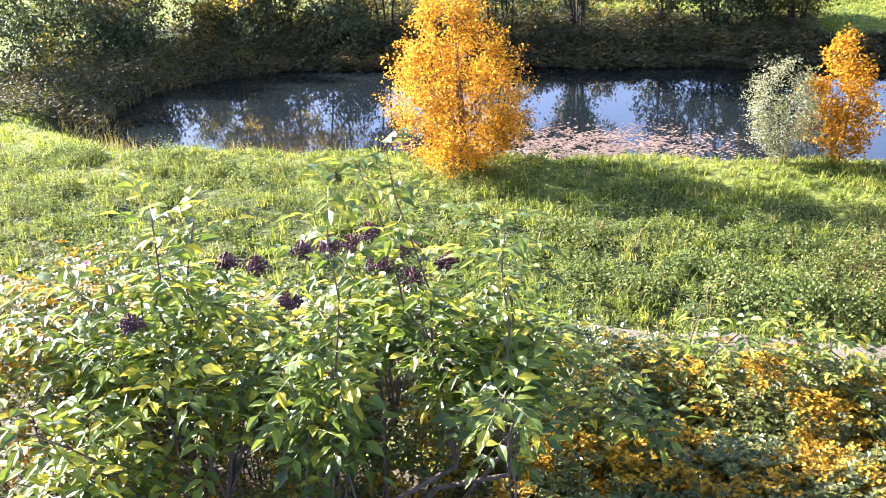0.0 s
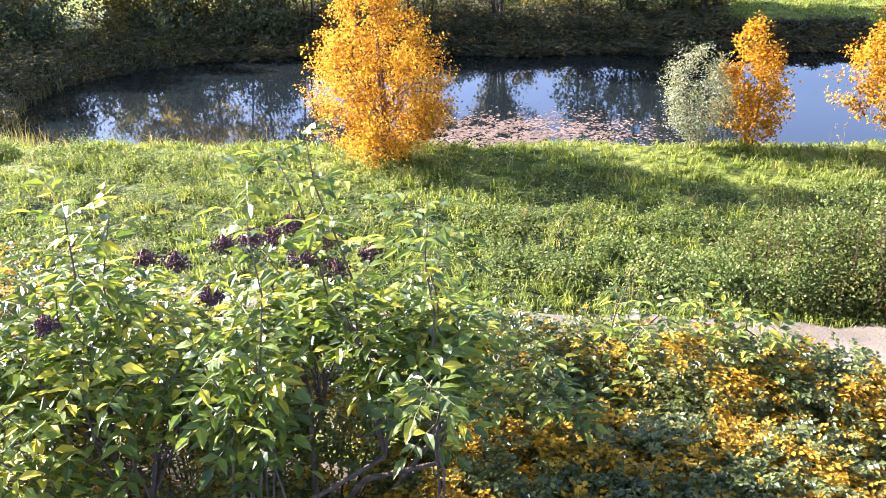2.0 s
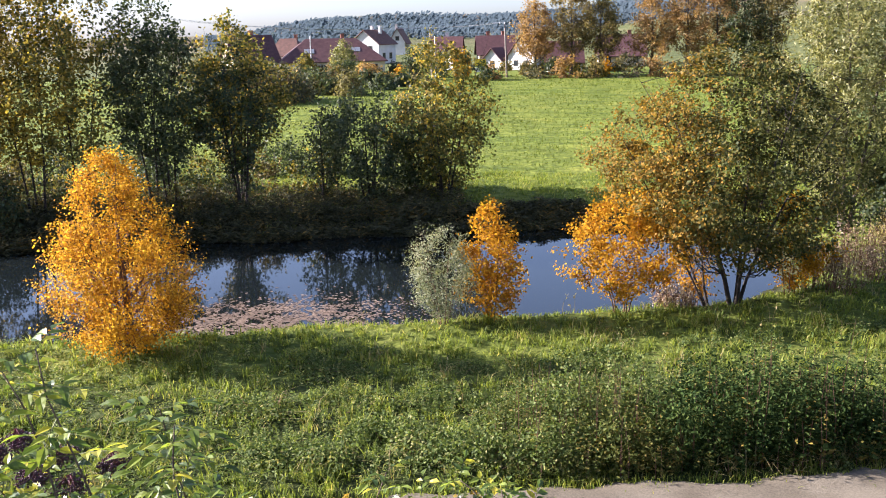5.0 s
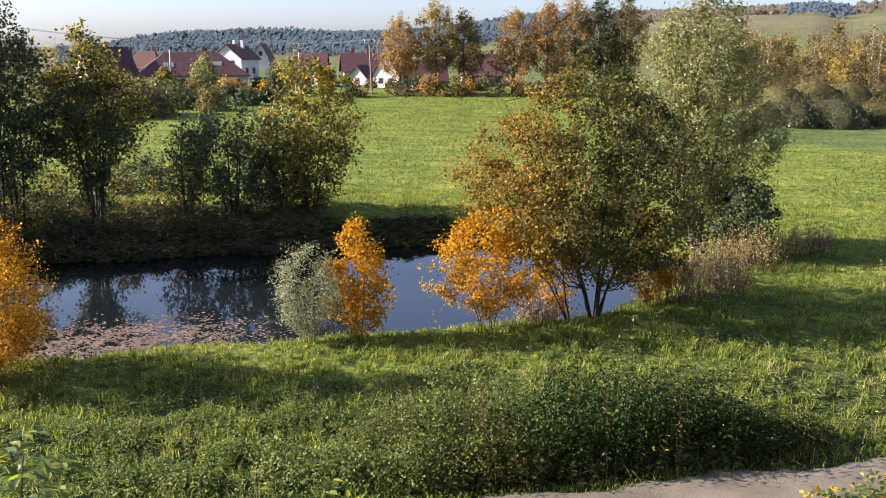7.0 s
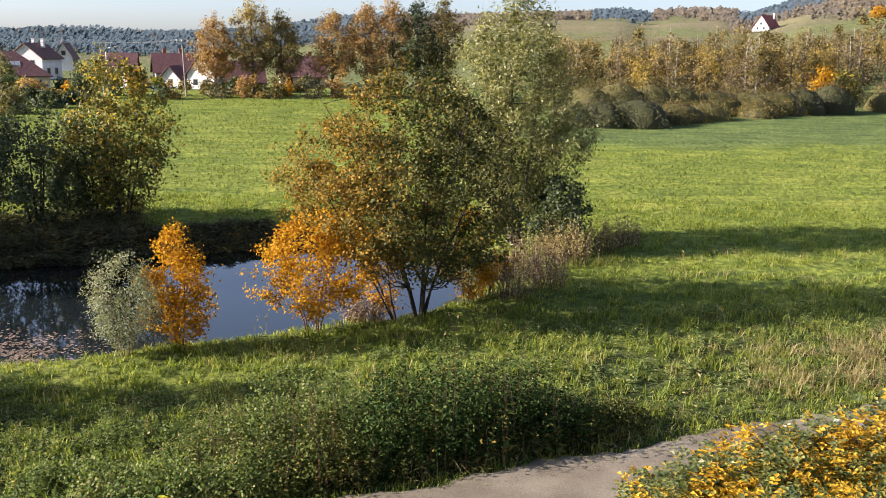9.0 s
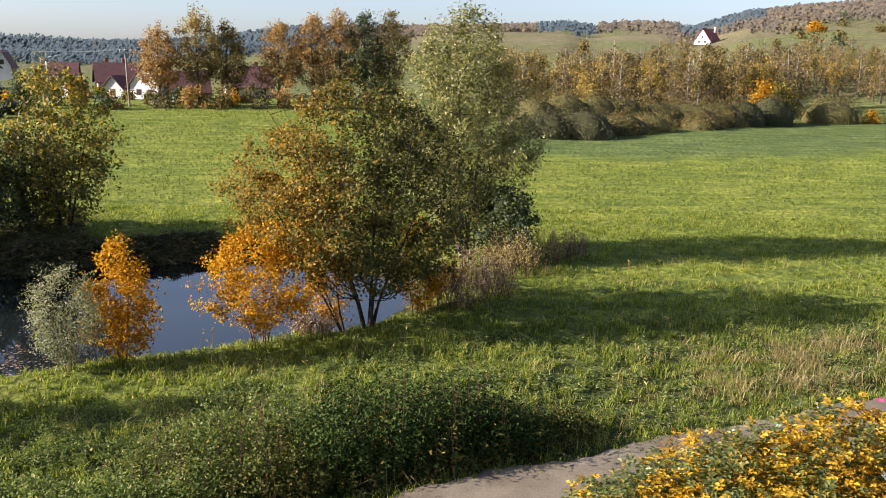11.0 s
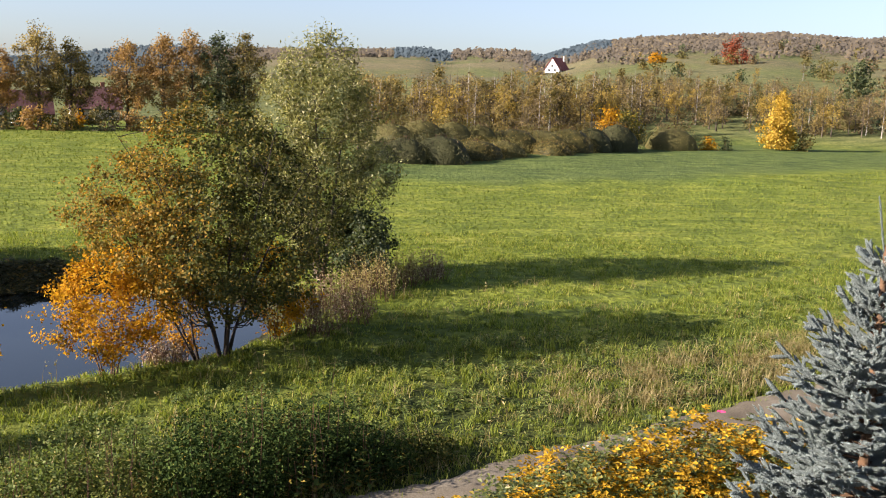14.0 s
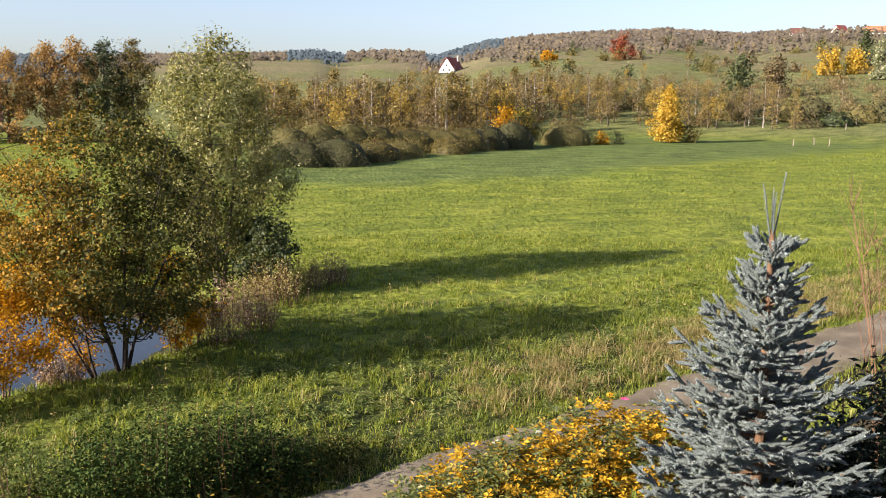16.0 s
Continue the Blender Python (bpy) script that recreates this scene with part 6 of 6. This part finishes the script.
def elder_bush(label, at, tips, seed, leaf_len=0.2, berries=(), stems=7, leaflet=0.088):
    """Elder: stems from the foot to each shoot tip, leaf pairs along the upper shoots, berry umbels at some."""
    r = np.random.default_rng(seed)
    x, y = at
    z = gz(x, y) - 0.05
    root = empty("elder_bush", (x, y, z), label, "bush")
    o = np.array([x, y, z])
    bark, lf, stk = Build(), Build(), Build()
    feet = [np.array([r.normal(0, 0.14), r.normal(0, 0.14), 0]) for _ in range(stems)]
    forks = []
    reach = float(np.mean([t[2] for t in tips])) - z
    for k, f in enumerate(feet):
        f[2] = gz(x + f[0], y + f[1]) - z - 0.05
        a = 2 * math.pi * k / stems
        q = f + np.array([0.75 * math.cos(a), 0.75 * math.sin(a), reach * r.uniform(0.2, 0.48)])
        bark.tube([f, (f + q) / 2 + r.normal(0, 0.06, 3), q], np.array([0.035, 0.028, 0.02]) * min(1, reach / 2.5), 6)
        forks.append(q)
    forks = np.array(forks)
    for t in tips:
        p1 = np.array(t) - o
        q = forks[np.argmin(np.linalg.norm(forks[:, :2] - p1[None, :2], axis=1))]
        w = np.linspace(0, 1, 7)[:, None]
        c = q + (p1 - q) * w + np.array([0, 0, 0.16]) * np.sin(math.pi * w) + r.normal(0, 0.03, (7, 3)) * np.sin(math.pi * w)
        bark.tube(c, np.linspace(0.009, 0.0035, 7), 4)
        m = r.integers(5, 8)
        fs = np.linspace(0.5, 1.0, m)
        i = np.clip((fs * 6).astype(int), 0, 5)
        pp = c[i] + (c[i + 1] - c[i]) * (fs * 6 - i)[:, None]
        hd = np.arange(m) * 1.6 + r.uniform(0, 6.28)
        for turn in (0, math.pi):
            compound_leaves(lf, stk, pp, hd + turn + r.normal(0, 0.25, m), r.uniform(-0.25, 0.5, m) + 0.35 * (fs - 0.6), leaf_len * r.uniform(0.7, 1.15, m), r, 2, leaflet, 0.46)
    part("stem_clump", bark, M_ELDERBARK, root, "", True)
    part("foliage", lf, M_ELDER, root)
    part("petiole_mass", stk, M_STALK, root)
    for t in berries:
        p = np.array(t) - o
        bs, bb = Build(), Build()
        n = 80
        c = unit(r.normal(size=(n, 3))) * r.uniform(0.3, 1, (n, 1)) * np.array([0.085, 0.085, 0.05]) * r.uniform(0.7, 1.1) + p - np.array([0, 0, 0.03])
        top = p + np.array([0, 0, 0.03])
        for k in range(0, n, 3):
            bs.tube([top, (top + c[k]) / 2 + np.array([0, 0, 0.01]), c[k]], [0.002, 0.0012, 0.001], 3, False)
        oct_v = np.array([[1, 0, 0], [-1, 0, 0], [0, 1, 0], [0, -1, 0], [0, 0, 1], [0, 0, -1]]) * 0.0065
        oct_f = np.array([[0, 2, 4], [2, 1, 4], [1, 3, 4], [3, 0, 4], [2, 0, 5], [1, 2, 5], [3, 1, 5], [0, 3, 5]])
        for rep in range(3):
            for k in range(n):
                bb.add(oct_v * r.uniform(0.8, 1.3) + c[k] + r.normal(0, 0.008, 3), oct_f)
        umbel = part("umbel", bs, M_BSTALK, root, "drooping umbel with dark red stalks")
        part("fruit_head", bb, M_BERRY, umbel, "ripe purple-black berries", True)
    return root


er = np.random.default_rng(31)
ELDER_AT = (-3.0, 2.75)
tips = []
# outline of the bush as seen from the house: heading, highest angle
OUT_AZ = [30, 34, 38, 41, 44, 47, 50, 55, 60, 66, 72]
OUT_EL = [-29, -27.5, -25.5, -24.2, -23.2, -22.6, -21.6, -21.6, -22.0, -22, -23]
for k in range(104):
    az = er.uniform(34, 72)
    u = er.uniform(0, 1)
    el = np.interp(az, OUT_AZ, OUT_EL) - u * np.interp(az, [34, 40, 46, 52, 62, 72], [5, 7, 9, 11, 14, 16])
    d = lerp(4.7, 3.5, u) + er.uniform(-0.35, 0.35)
    if not (41 < az < 62 and el < -30.5):
        tips.append(from_eye(az, el, d))
tips += [from_eye(43.6, -16.6, 4.0), from_eye(45.5, -17.6, 4.0), from_eye(47.5, -18.6, 3.9), from_eye(58.5, -18.2, 4.2), from_eye(56.0, -19.3, 4.3), from_eye(37.0, -21.0, 4.2), from_eye(36.2, -22.0, 4.0)]
umbels = [from_eye(a, e, d + 0.25) for a, e, d in [(47.8, -21.8, 4.0), (45.2, -21.2, 4.1), (52.6, -22.5, 3.9), (43.0, -22.4, 4.1), (49.6, -21.9, 4.2), (46.4, -21.9, 4.2), (40.0, -23.4, 4.0), (50.8, -24.8, 3.7),
                                            (54.5, -22.0, 4.2), (61.0, -24.6, 3.8), (42.6, -24.2, 3.9), (44.6, -23.2, 4.0)]]
elder_bush("large elder bush with lit green leaves and dark berry umbels", ELDER_AT, tips, 32, 0.21, umbels, 16, 0.092)
elder_bush("young elder shoots rising from the rose hedge", (-1.9, 5.3), [from_eye(a, e, d) for a, e, d in [(23.0, -26.0, 5.4), (20.8, -27.6, 5.3), (18.2, -26.6, 5.5), (15.4, -27.2, 5.4), (17.0, -28.6, 5.3), (22.0, -28.4, 5.2), (13.4, -27.8, 5.5)]], 33, 0.22, (), 3)
elder_bush("elder shoots with broad leaves at the hedge's edge", (-2.8, 4.5), [from_eye(a, e, d) for a, e, d in [(36.0, -25.2, 4.9), (34.6, -26.8, 4.8), (33.5, -28.4, 4.8), (37.8, -26.8, 4.7), (35.6, -30.2, 4.4), (30.5, -30.4, 4.5), (29.0, -33.0, 4.3), (31.5, -32.6, 4.2), (26.8, -33.6, 4.3)]], 34, 0.22, (), 4)


def rose_bush(label, az, el, d, width, seed, yellow=0.35, n=1500, flowers=0, depth=1.7, leaflet=0.038):
    """Rugosa rose: prickly stems fanning from the ground, small pinnate leaves over the whole dome, green and yellow mixed."""
    r = np.random.default_rng(seed)
    n = int(n * 1.75)
    top = from_eye(az, el, d)
    x, y = float(top[0]), float(top[1])
    z = gz(x, y) - 0.05
    h = max(0.5, float(top[2]) - z)
    root = empty("rose_bush", (x, y, z), label, "bush", "rose hedge below the house")
    st = Build()
    for k in range(46):
        a, q = r.uniform(0, 6.28), r.uniform(0.1, 1) ** 0.6
        e = np.array([q * width * 0.5 * math.cos(a), q * depth * 0.5 * math.sin(a), h * math.sqrt(max(0.05, 1 - q * q)) * r.uniform(0.8, 0.98)])
        f = np.array([e[0] * 0.3, e[1] * 0.3, 0])
        f[2] = gz(x + f[0], y + f[1]) - z - 0.05
        st.tube([f, (f + e) / 2 + r.normal(0, 0.04, 3), e], [0.007, 0.006, 0.003], 4, False)
    part("stem_clump", st, M_BARKRED, root, "", True)
    a = r.uniform(0, 6.28, n)
    q = np.sqrt(r.uniform(0, 1, n))
    lump = 1 + 0.16 * np.sin(a * 3 + seed) + 0.1 * np.sin(a * 7 + q * 9)
    shell = r.uniform(0.5, 1.0, n) ** 0.4
    p = np.stack([q * np.cos(a) * width * 0.5 * lump, q * np.sin(a) * depth * 0.5 * lump,
                  h * np.sqrt(np.clip(1 - q * q * 0.97, 0.02, 1)) * shell * (1 + 0.1 * wave_noise(x + q * np.cos(a) * width, y + q * np.sin(a) * depth, 0.5, seed))], 1)
    yel = wave_noise(p[:, 0] + seed, p[:, 1] * 1.3 + p[:, 2], 0.8, 55 + seed % 7) + r.normal(0, 0.2, n) > np.interp(yellow, [0, 0.5, 1], [1.2, 0, -1.2])
    hd = np.arctan2(p[:, 1], p[:, 0]) + r.normal(0, 0.9, n)
    for mask, mat, nm in ((~yel, M_ROSE, "foliage"), (yel, M_ROSE_Y, "foliage")):
        if mask.any():
            lb = Build()
            m = int(mask.sum())
            compound_leaves(lb, None, p[mask], hd[mask], r.uniform(-0.4, 0.6, m), 0.085 * r.uniform(0.7, 1.2, m), r, 2, leaflet, 0.74, 0.2)
            part(nm, lb, mat, root, "yellow autumn leaves" if mat is M_ROSE_Y else "")
    for k in range(flowers):
        i = int(np.argmax(p[:, 2] + r.normal(0, 0.12, n)))
        fb = Build()
        for j in range(6):
            t = j * math.pi / 3
            leaflets(fb, p[i:i + 1] + np.array([[0, 0, 0.05]]), np.array([[math.cos(t), math.sin(t), 0.5]]), np.array([[0, 0, 1.0]]), 0.035, 0.035)
        part("flower", fb, M_PINK, root, "pink rose flower")


M_PINK = plain_material("pink_petals", [(0.3, (0.45, 0.03, 0.12)), (0.7, (0.6, 0.08, 0.2))], 20, 0.6, 0)
for k, (label, az, el, d, w, ye, n, fl) in enumerate([
    ("rose bush with mostly yellow leaves beside a spruce", -34.0, -17.6, 6.6, 1.8, 0.52, 1500, 1),
    ("rose bush glowing yellow below the track", -28.5, -18.3, 6.3, 2.0, 0.52, 1900, 1),
    ("rose bush with yellow and green leaves", -22.6, -20.7, 6.0, 1.9, 0.47, 1900, 0),
    ("low rose bush with yellow and green leaves", -27.0, -24.0, 4.9, 2.0, 0.52, 2000, 0),
    ("green rose bush with some yellow leaves", -17.6, -24.0, 5.6, 1.6, 0.42, 1600, 0),
    ("low green rose bush", -19.5, -27.0, 4.7, 1.8, 0.45, 1500, 0),
    ("low rose bush with green leaves", -12.0, -29.5, 5.4, 1.4, 0.3, 1200, 0),
    ("rose bush with green and yellow leaves at the hedge's end", -5.0, -31.0, 5.0, 1.8, 0.4, 1200, 0),
    ("rose bush with dull green and yellow leaves", 3.0, -29.8, 5.2, 1.8, 0.45, 1500, 0),
    ("rose bush with many yellow leaves", 10.0, -29.0, 5.3, 1.7, 0.43, 1900, 0),
    ("rose bush with grey-green leaves", 17.0, -29.0, 5.2, 1.8, 0.42, 2000, 0),
    ("rose bush with green upright shoots", 24.5, -28.8, 5.4, 1.7, 0.3, 2000, 0),
    ("rose bush with green leaves and a pink flower", 32.5, -28.2, 5.2, 1.7, 0.3, 1900, 2),
    ("low rose bush in front of the hedge", 12.5, -35.0, 4.3, 1.9, 0.47, 2000, 0),
    ("low rose bush with red-brown stems", 21.5, -35.5, 4.2, 1.9, 0.4, 2000, 0),
    ("low rose bush beside an elder", 30.0, -36.0, 4.1, 1.7, 0.46, 1700, 0),
    ("low rose bush below the house wall", 3.5, -35.5, 4.4, 1.8, 0.45, 1400, 0),
    ("rose bush with white-lit leaves behind an elder", 62.0, -20.6, 5.6, 2.6, 0.3, 1800, 1),
    ("rose bush with yellow leaves behind an elder", 68.0, -21.5, 5.2, 2.6, 0.5, 1600, 0),
    ("dense green rose bush behind an elder", 54.5, -24.0, 5.3, 2.6, 0.3, 1500, 0),
    ("rose bush under an elder", 44.0, -31.0, 4.9, 2.0, 0.35, 1500, 0),
]):
    rose_bush(label, az, el, d, w, 400 + k, ye, n, fl)


# ---------------------------------------------------------------- blue spruce
M_NEEDLE_CORE = plain_material("needle_covered_twigs", [(0.36, (0.15, 0.185, 0.18)), (0.5, (0.24, 0.285, 0.275)), (0.64, (0.38, 0.43, 0.41))], 260, 0.85, 1.0, 300, 0.1)


def needle_twigs(bm, starts, ends, r, per=60, length=0.02, width=0.0035):
    """Bottle-brush twigs: needles all round each twig, slanting forwards, bunched over the tip."""
    n = len(starts)
    d = ends - starts
    f = np.tile((np.arange(per) + 0.5) / per, (n, 1)) + r.uniform(-0.4, 0.4, (n, per)) / per
    axis = unit(d)[:, None]
    p = starts[:, None] + d[:, None] * np.clip(f, 0, 1)[..., None]
    rnd = r.normal(size=(n, per, 3)) + np.array([0, 0, 0.45])
    out = unit(rnd - (rnd * axis).sum(-1, keepdims=True) * axis)
    nd = unit(out + axis * (0.4 + 1.2 * (f > 0.88))[..., None])
    side = unit(np.cross(nd, axis + 1e-3))
    L = length * r.uniform(0.8, 1.2, (n, per, 1)) * np.where(f > 0.9, 0.8, 1.0)[..., None]
    v = np.stack([p - side * width * 0.5, p + side * width * 0.5, p + nd * L], 2).reshape(-1, 3)
    bm.add(v, np.arange(len(v)).reshape(-1, 3))


def spruce(label, at, top_z, low_z, radius, seed, whorls=12, dens=520):
    """Whorled branches with flat sprays of bottle-brush twigs; dens: needles to the metre of twig."""
    r = np.random.default_rng(seed)
    x, y = at
    z = gz(x, y) - 0.05
    root = empty("blue_spruce", (x, y, z), label, "tree")
    H = top_z - z
    tb = Build()
    tb.tube([(0, 0, 0), (0.01, 0, H * 0.5), (0, 0, H * 0.9), (0, 0, H - 0.3)], [0.05, 0.03, 0.014, 0.01], 8)
    part("trunk", tb, M_SPRUCEBARK, root, "", True)
    wood_b, nb, cb = Build(), Build(), Build()
    S, E = [], []

    def twig(b, e):
        S.append(np.array(b)), E.append(np.array(e))

    for dx, dy, hh in ((-0.06, 0.01, 0.3), (-0.015, -0.03, 0.25), (0.015, 0.03, 0.27), (0.045, -0.01, 0.36)):
        b = np.array([dx * 0.2, dy * 0.2, H - 0.34])
        twig(b, b + np.array([dx, dy, hh]))
    zt = H - 0.5
    zl = low_z - z
    for wv in range(whorls):
        u = wv / (whorls - 1)
        zw = zt - (zt - zl) * u
        L = 0.17 + (radius - 0.17) * u ** 0.85
        m = 6 + (wv > 2) * 1 + (wv > 5) * 2
        inner = 5 if wv > 2 else 2
        for j in range(m + inner):
            short = j >= m
            a = 2 * math.pi * (j + 0.5 * (wv % 2)) / m + r.normal(0, 0.17)
            l = L * (r.uniform(0.4, 0.65) if short else r.uniform(0.72, 1.15))
            rise = lerp(0.85, 0.1, min(1, u * 1.5)) + r.normal(0, 0.09)
            d = np.array([math.cos(a), math.sin(a), rise])
            d = d / np.linalg.norm(d) * 1.05
            b = np.array([0, 0, zw + r.normal(0, 0.035) - (0.5 * (zt - zl) / whorls if short else 0)])
            w = np.linspace(0, 1, 6)[:, None]
            c = b + d * l * w + np.array([0, 0, -0.16 * l * u]) * np.sin(math.pi * w) + np.array([0, 0, 0.14 * l]) * w ** 3
            wood_b.tube(c, np.linspace(0.012, 0.004, 6) * (0.5 + 0.7 * u), 4, False)
            side = np.array([-math.sin(a), math.cos(a), 0])
            for i in range(1, 5):
                twig(c[i], c[i + 1])
            ns = max(3, int(l / 0.095))
            for q in range(ns):
                f = 0.2 + 0.8 * q / ns
                i = min(4, int(f * 5))
                p0 = c[i] + (c[i + 1] - c[i]) * (f * 5 - i)
                tl = (0.085 + 0.34 * l * (1 - f)) * r.uniform(0.8, 1.2)
                for sg in (-1, 1):
                    dd = unit(d * 0.85 + side * sg * r.uniform(0.55, 0.9) + np.array([0, 0, r.normal(0.06, 0.2)]))
                    twig(p0, p0 + dd * tl)
                    if tl > 0.15:
                        for s2 in (-1, 1):
                            d3 = unit(dd * 0.85 + np.cross(dd, [0, 0, 1.0]) * s2 * 0.75 + np.array([0, 0, r.normal(0.1, 0.18)]))
                            b3 = p0 + dd * tl * 0.4
                            twig(b3, b3 + d3 * max(0.075, tl * 0.5))
                if r.uniform() < 0.45:
                    twig(p0, p0 + unit(d * 0.8 + np.array([r.normal(0, 0.3), r.normal(0, 0.3), 0.6])) * r.uniform(0.07, 0.12))
    S, E = np.array(S), np.array(E)
    ln = np.linalg.norm(E - S, axis=1)
    edges = [0, 0.06, 0.09, 0.12, 0.16, 0.22, 0.3, 9]
    for lo, hi in zip(edges[:-1], edges[1:]):
        k = (ln >= lo) & (ln < hi)
        if k.any():
            needle_twigs(nb, S[k], E[k], r, max(20, int(dens * min(0.36, (max(lo, 0.03) + hi) / 2))), 0.021, 0.003)
    for i, (b0, e0) in enumerate(zip(S, E)):
        w = np.array([0, 0.2, 0.8, 1.0])[:, None]
        cb.tube(b0 + (e0 - b0) * w + r.normal(0, 0.0025, (4, 3)) * w, np.array([0.006, 0.0125, 0.0115, 0.004]) * r.uniform(0.85, 1.15) * (0.6 if i < 4 else 1), 4)
    part("branchwork", wood_b, M_SPRUCEBARK, root, "", True)
    part("twig_mass", cb, M_NEEDLE_CORE, root, "", True)
    part("needle_coat", nb, M_NEEDLE, root, "frosted blue-grey needles")
    return root


M_SPRUCEBARK = plain_material("rusty_spruce_bark", [(0.3, (0.07, 0.042, 0.025)), (0.7, (0.15, 0.085, 0.045))], 20, 0.9, 0.4)
SPRUCE = from_eye(-37.7, -3.9, 5.5)
spruce("young blue spruce with frosted silver-blue needles", (float(SPRUCE[0]), float(SPRUCE[1])), float(SPRUCE[2]), 4.9, 0.94, 51, 16)
low = from_eye(-29.0, -24.2, 4.3)
spruce("tip of a small blue spruce among the roses", (float(low[0]), float(low[1])), float(low[2]) + 0.05, float(low[2]) - 0.45, 0.3, 52, 4)
# the spruce's shadow is put into the near-black needles of these bushes
M_NEEDLE_SHADOWED = leaf_material("shadowed_green_needles", [(0, (0.008, 0.014, 0.009)), (1, (0.022, 0.034, 0.016))], 0.05, 0.6, 1.0, 0.1)
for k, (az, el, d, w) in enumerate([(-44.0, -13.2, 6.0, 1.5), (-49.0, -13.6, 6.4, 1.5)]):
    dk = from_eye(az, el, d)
    tree("juniper_bush", "dense conifer bush, the spruce's shadow in its needle colour", (float(dk[0]), float(dk[1])), float(dk[2]) - gz(float(dk[0]), float(dk[1])), w, M_NEEDLE_SHADOWED, 14000, 0.06, 53 + k, "bush", "tear", 3, 0.0, 200, M_BARKRED, 0.03, 0.04, 0.3)

# leafless shrub past the spruce
r = np.random.default_rng(61)
p0 = from_eye(-44.9, -12.0, 8.5)
bare = empty("bare_shrub", (float(p0[0]), float(p0[1]), gz(float(p0[0]), float(p0[1])) - 0.05), "leafless brown shrub with thin upright twigs", "bush")
top = EYE.z - bare.location.z - 0.55
for k in range(9):
    a = r.uniform(0, 6.28)
    e = np.array([0.5 * math.cos(a), 0.5 * math.sin(a), top * r.uniform(0.75, 1.05)])
    bm = Build()
    c = [e * np.array([0.1, 0.1, 0]), e * np.array([0.45, 0.45, 0.5]), e]
    bm.tube(c, [0.009, 0.006, 0.002], 4, False)
    for j in range(7):
        f = r.uniform(0.45, 0.95)
        b = np.array([np.interp(f, [0, 0.5, 1], [q[i] for q in c]) for i in range(3)])
        bm.tube([b, b + np.array([r.normal(0, 0.12), r.normal(0, 0.12), r.uniform(0.1, 0.3)])], [0.004, 0.0015], 3, False)
    part("twig", bm, M_BARKRED, bare)
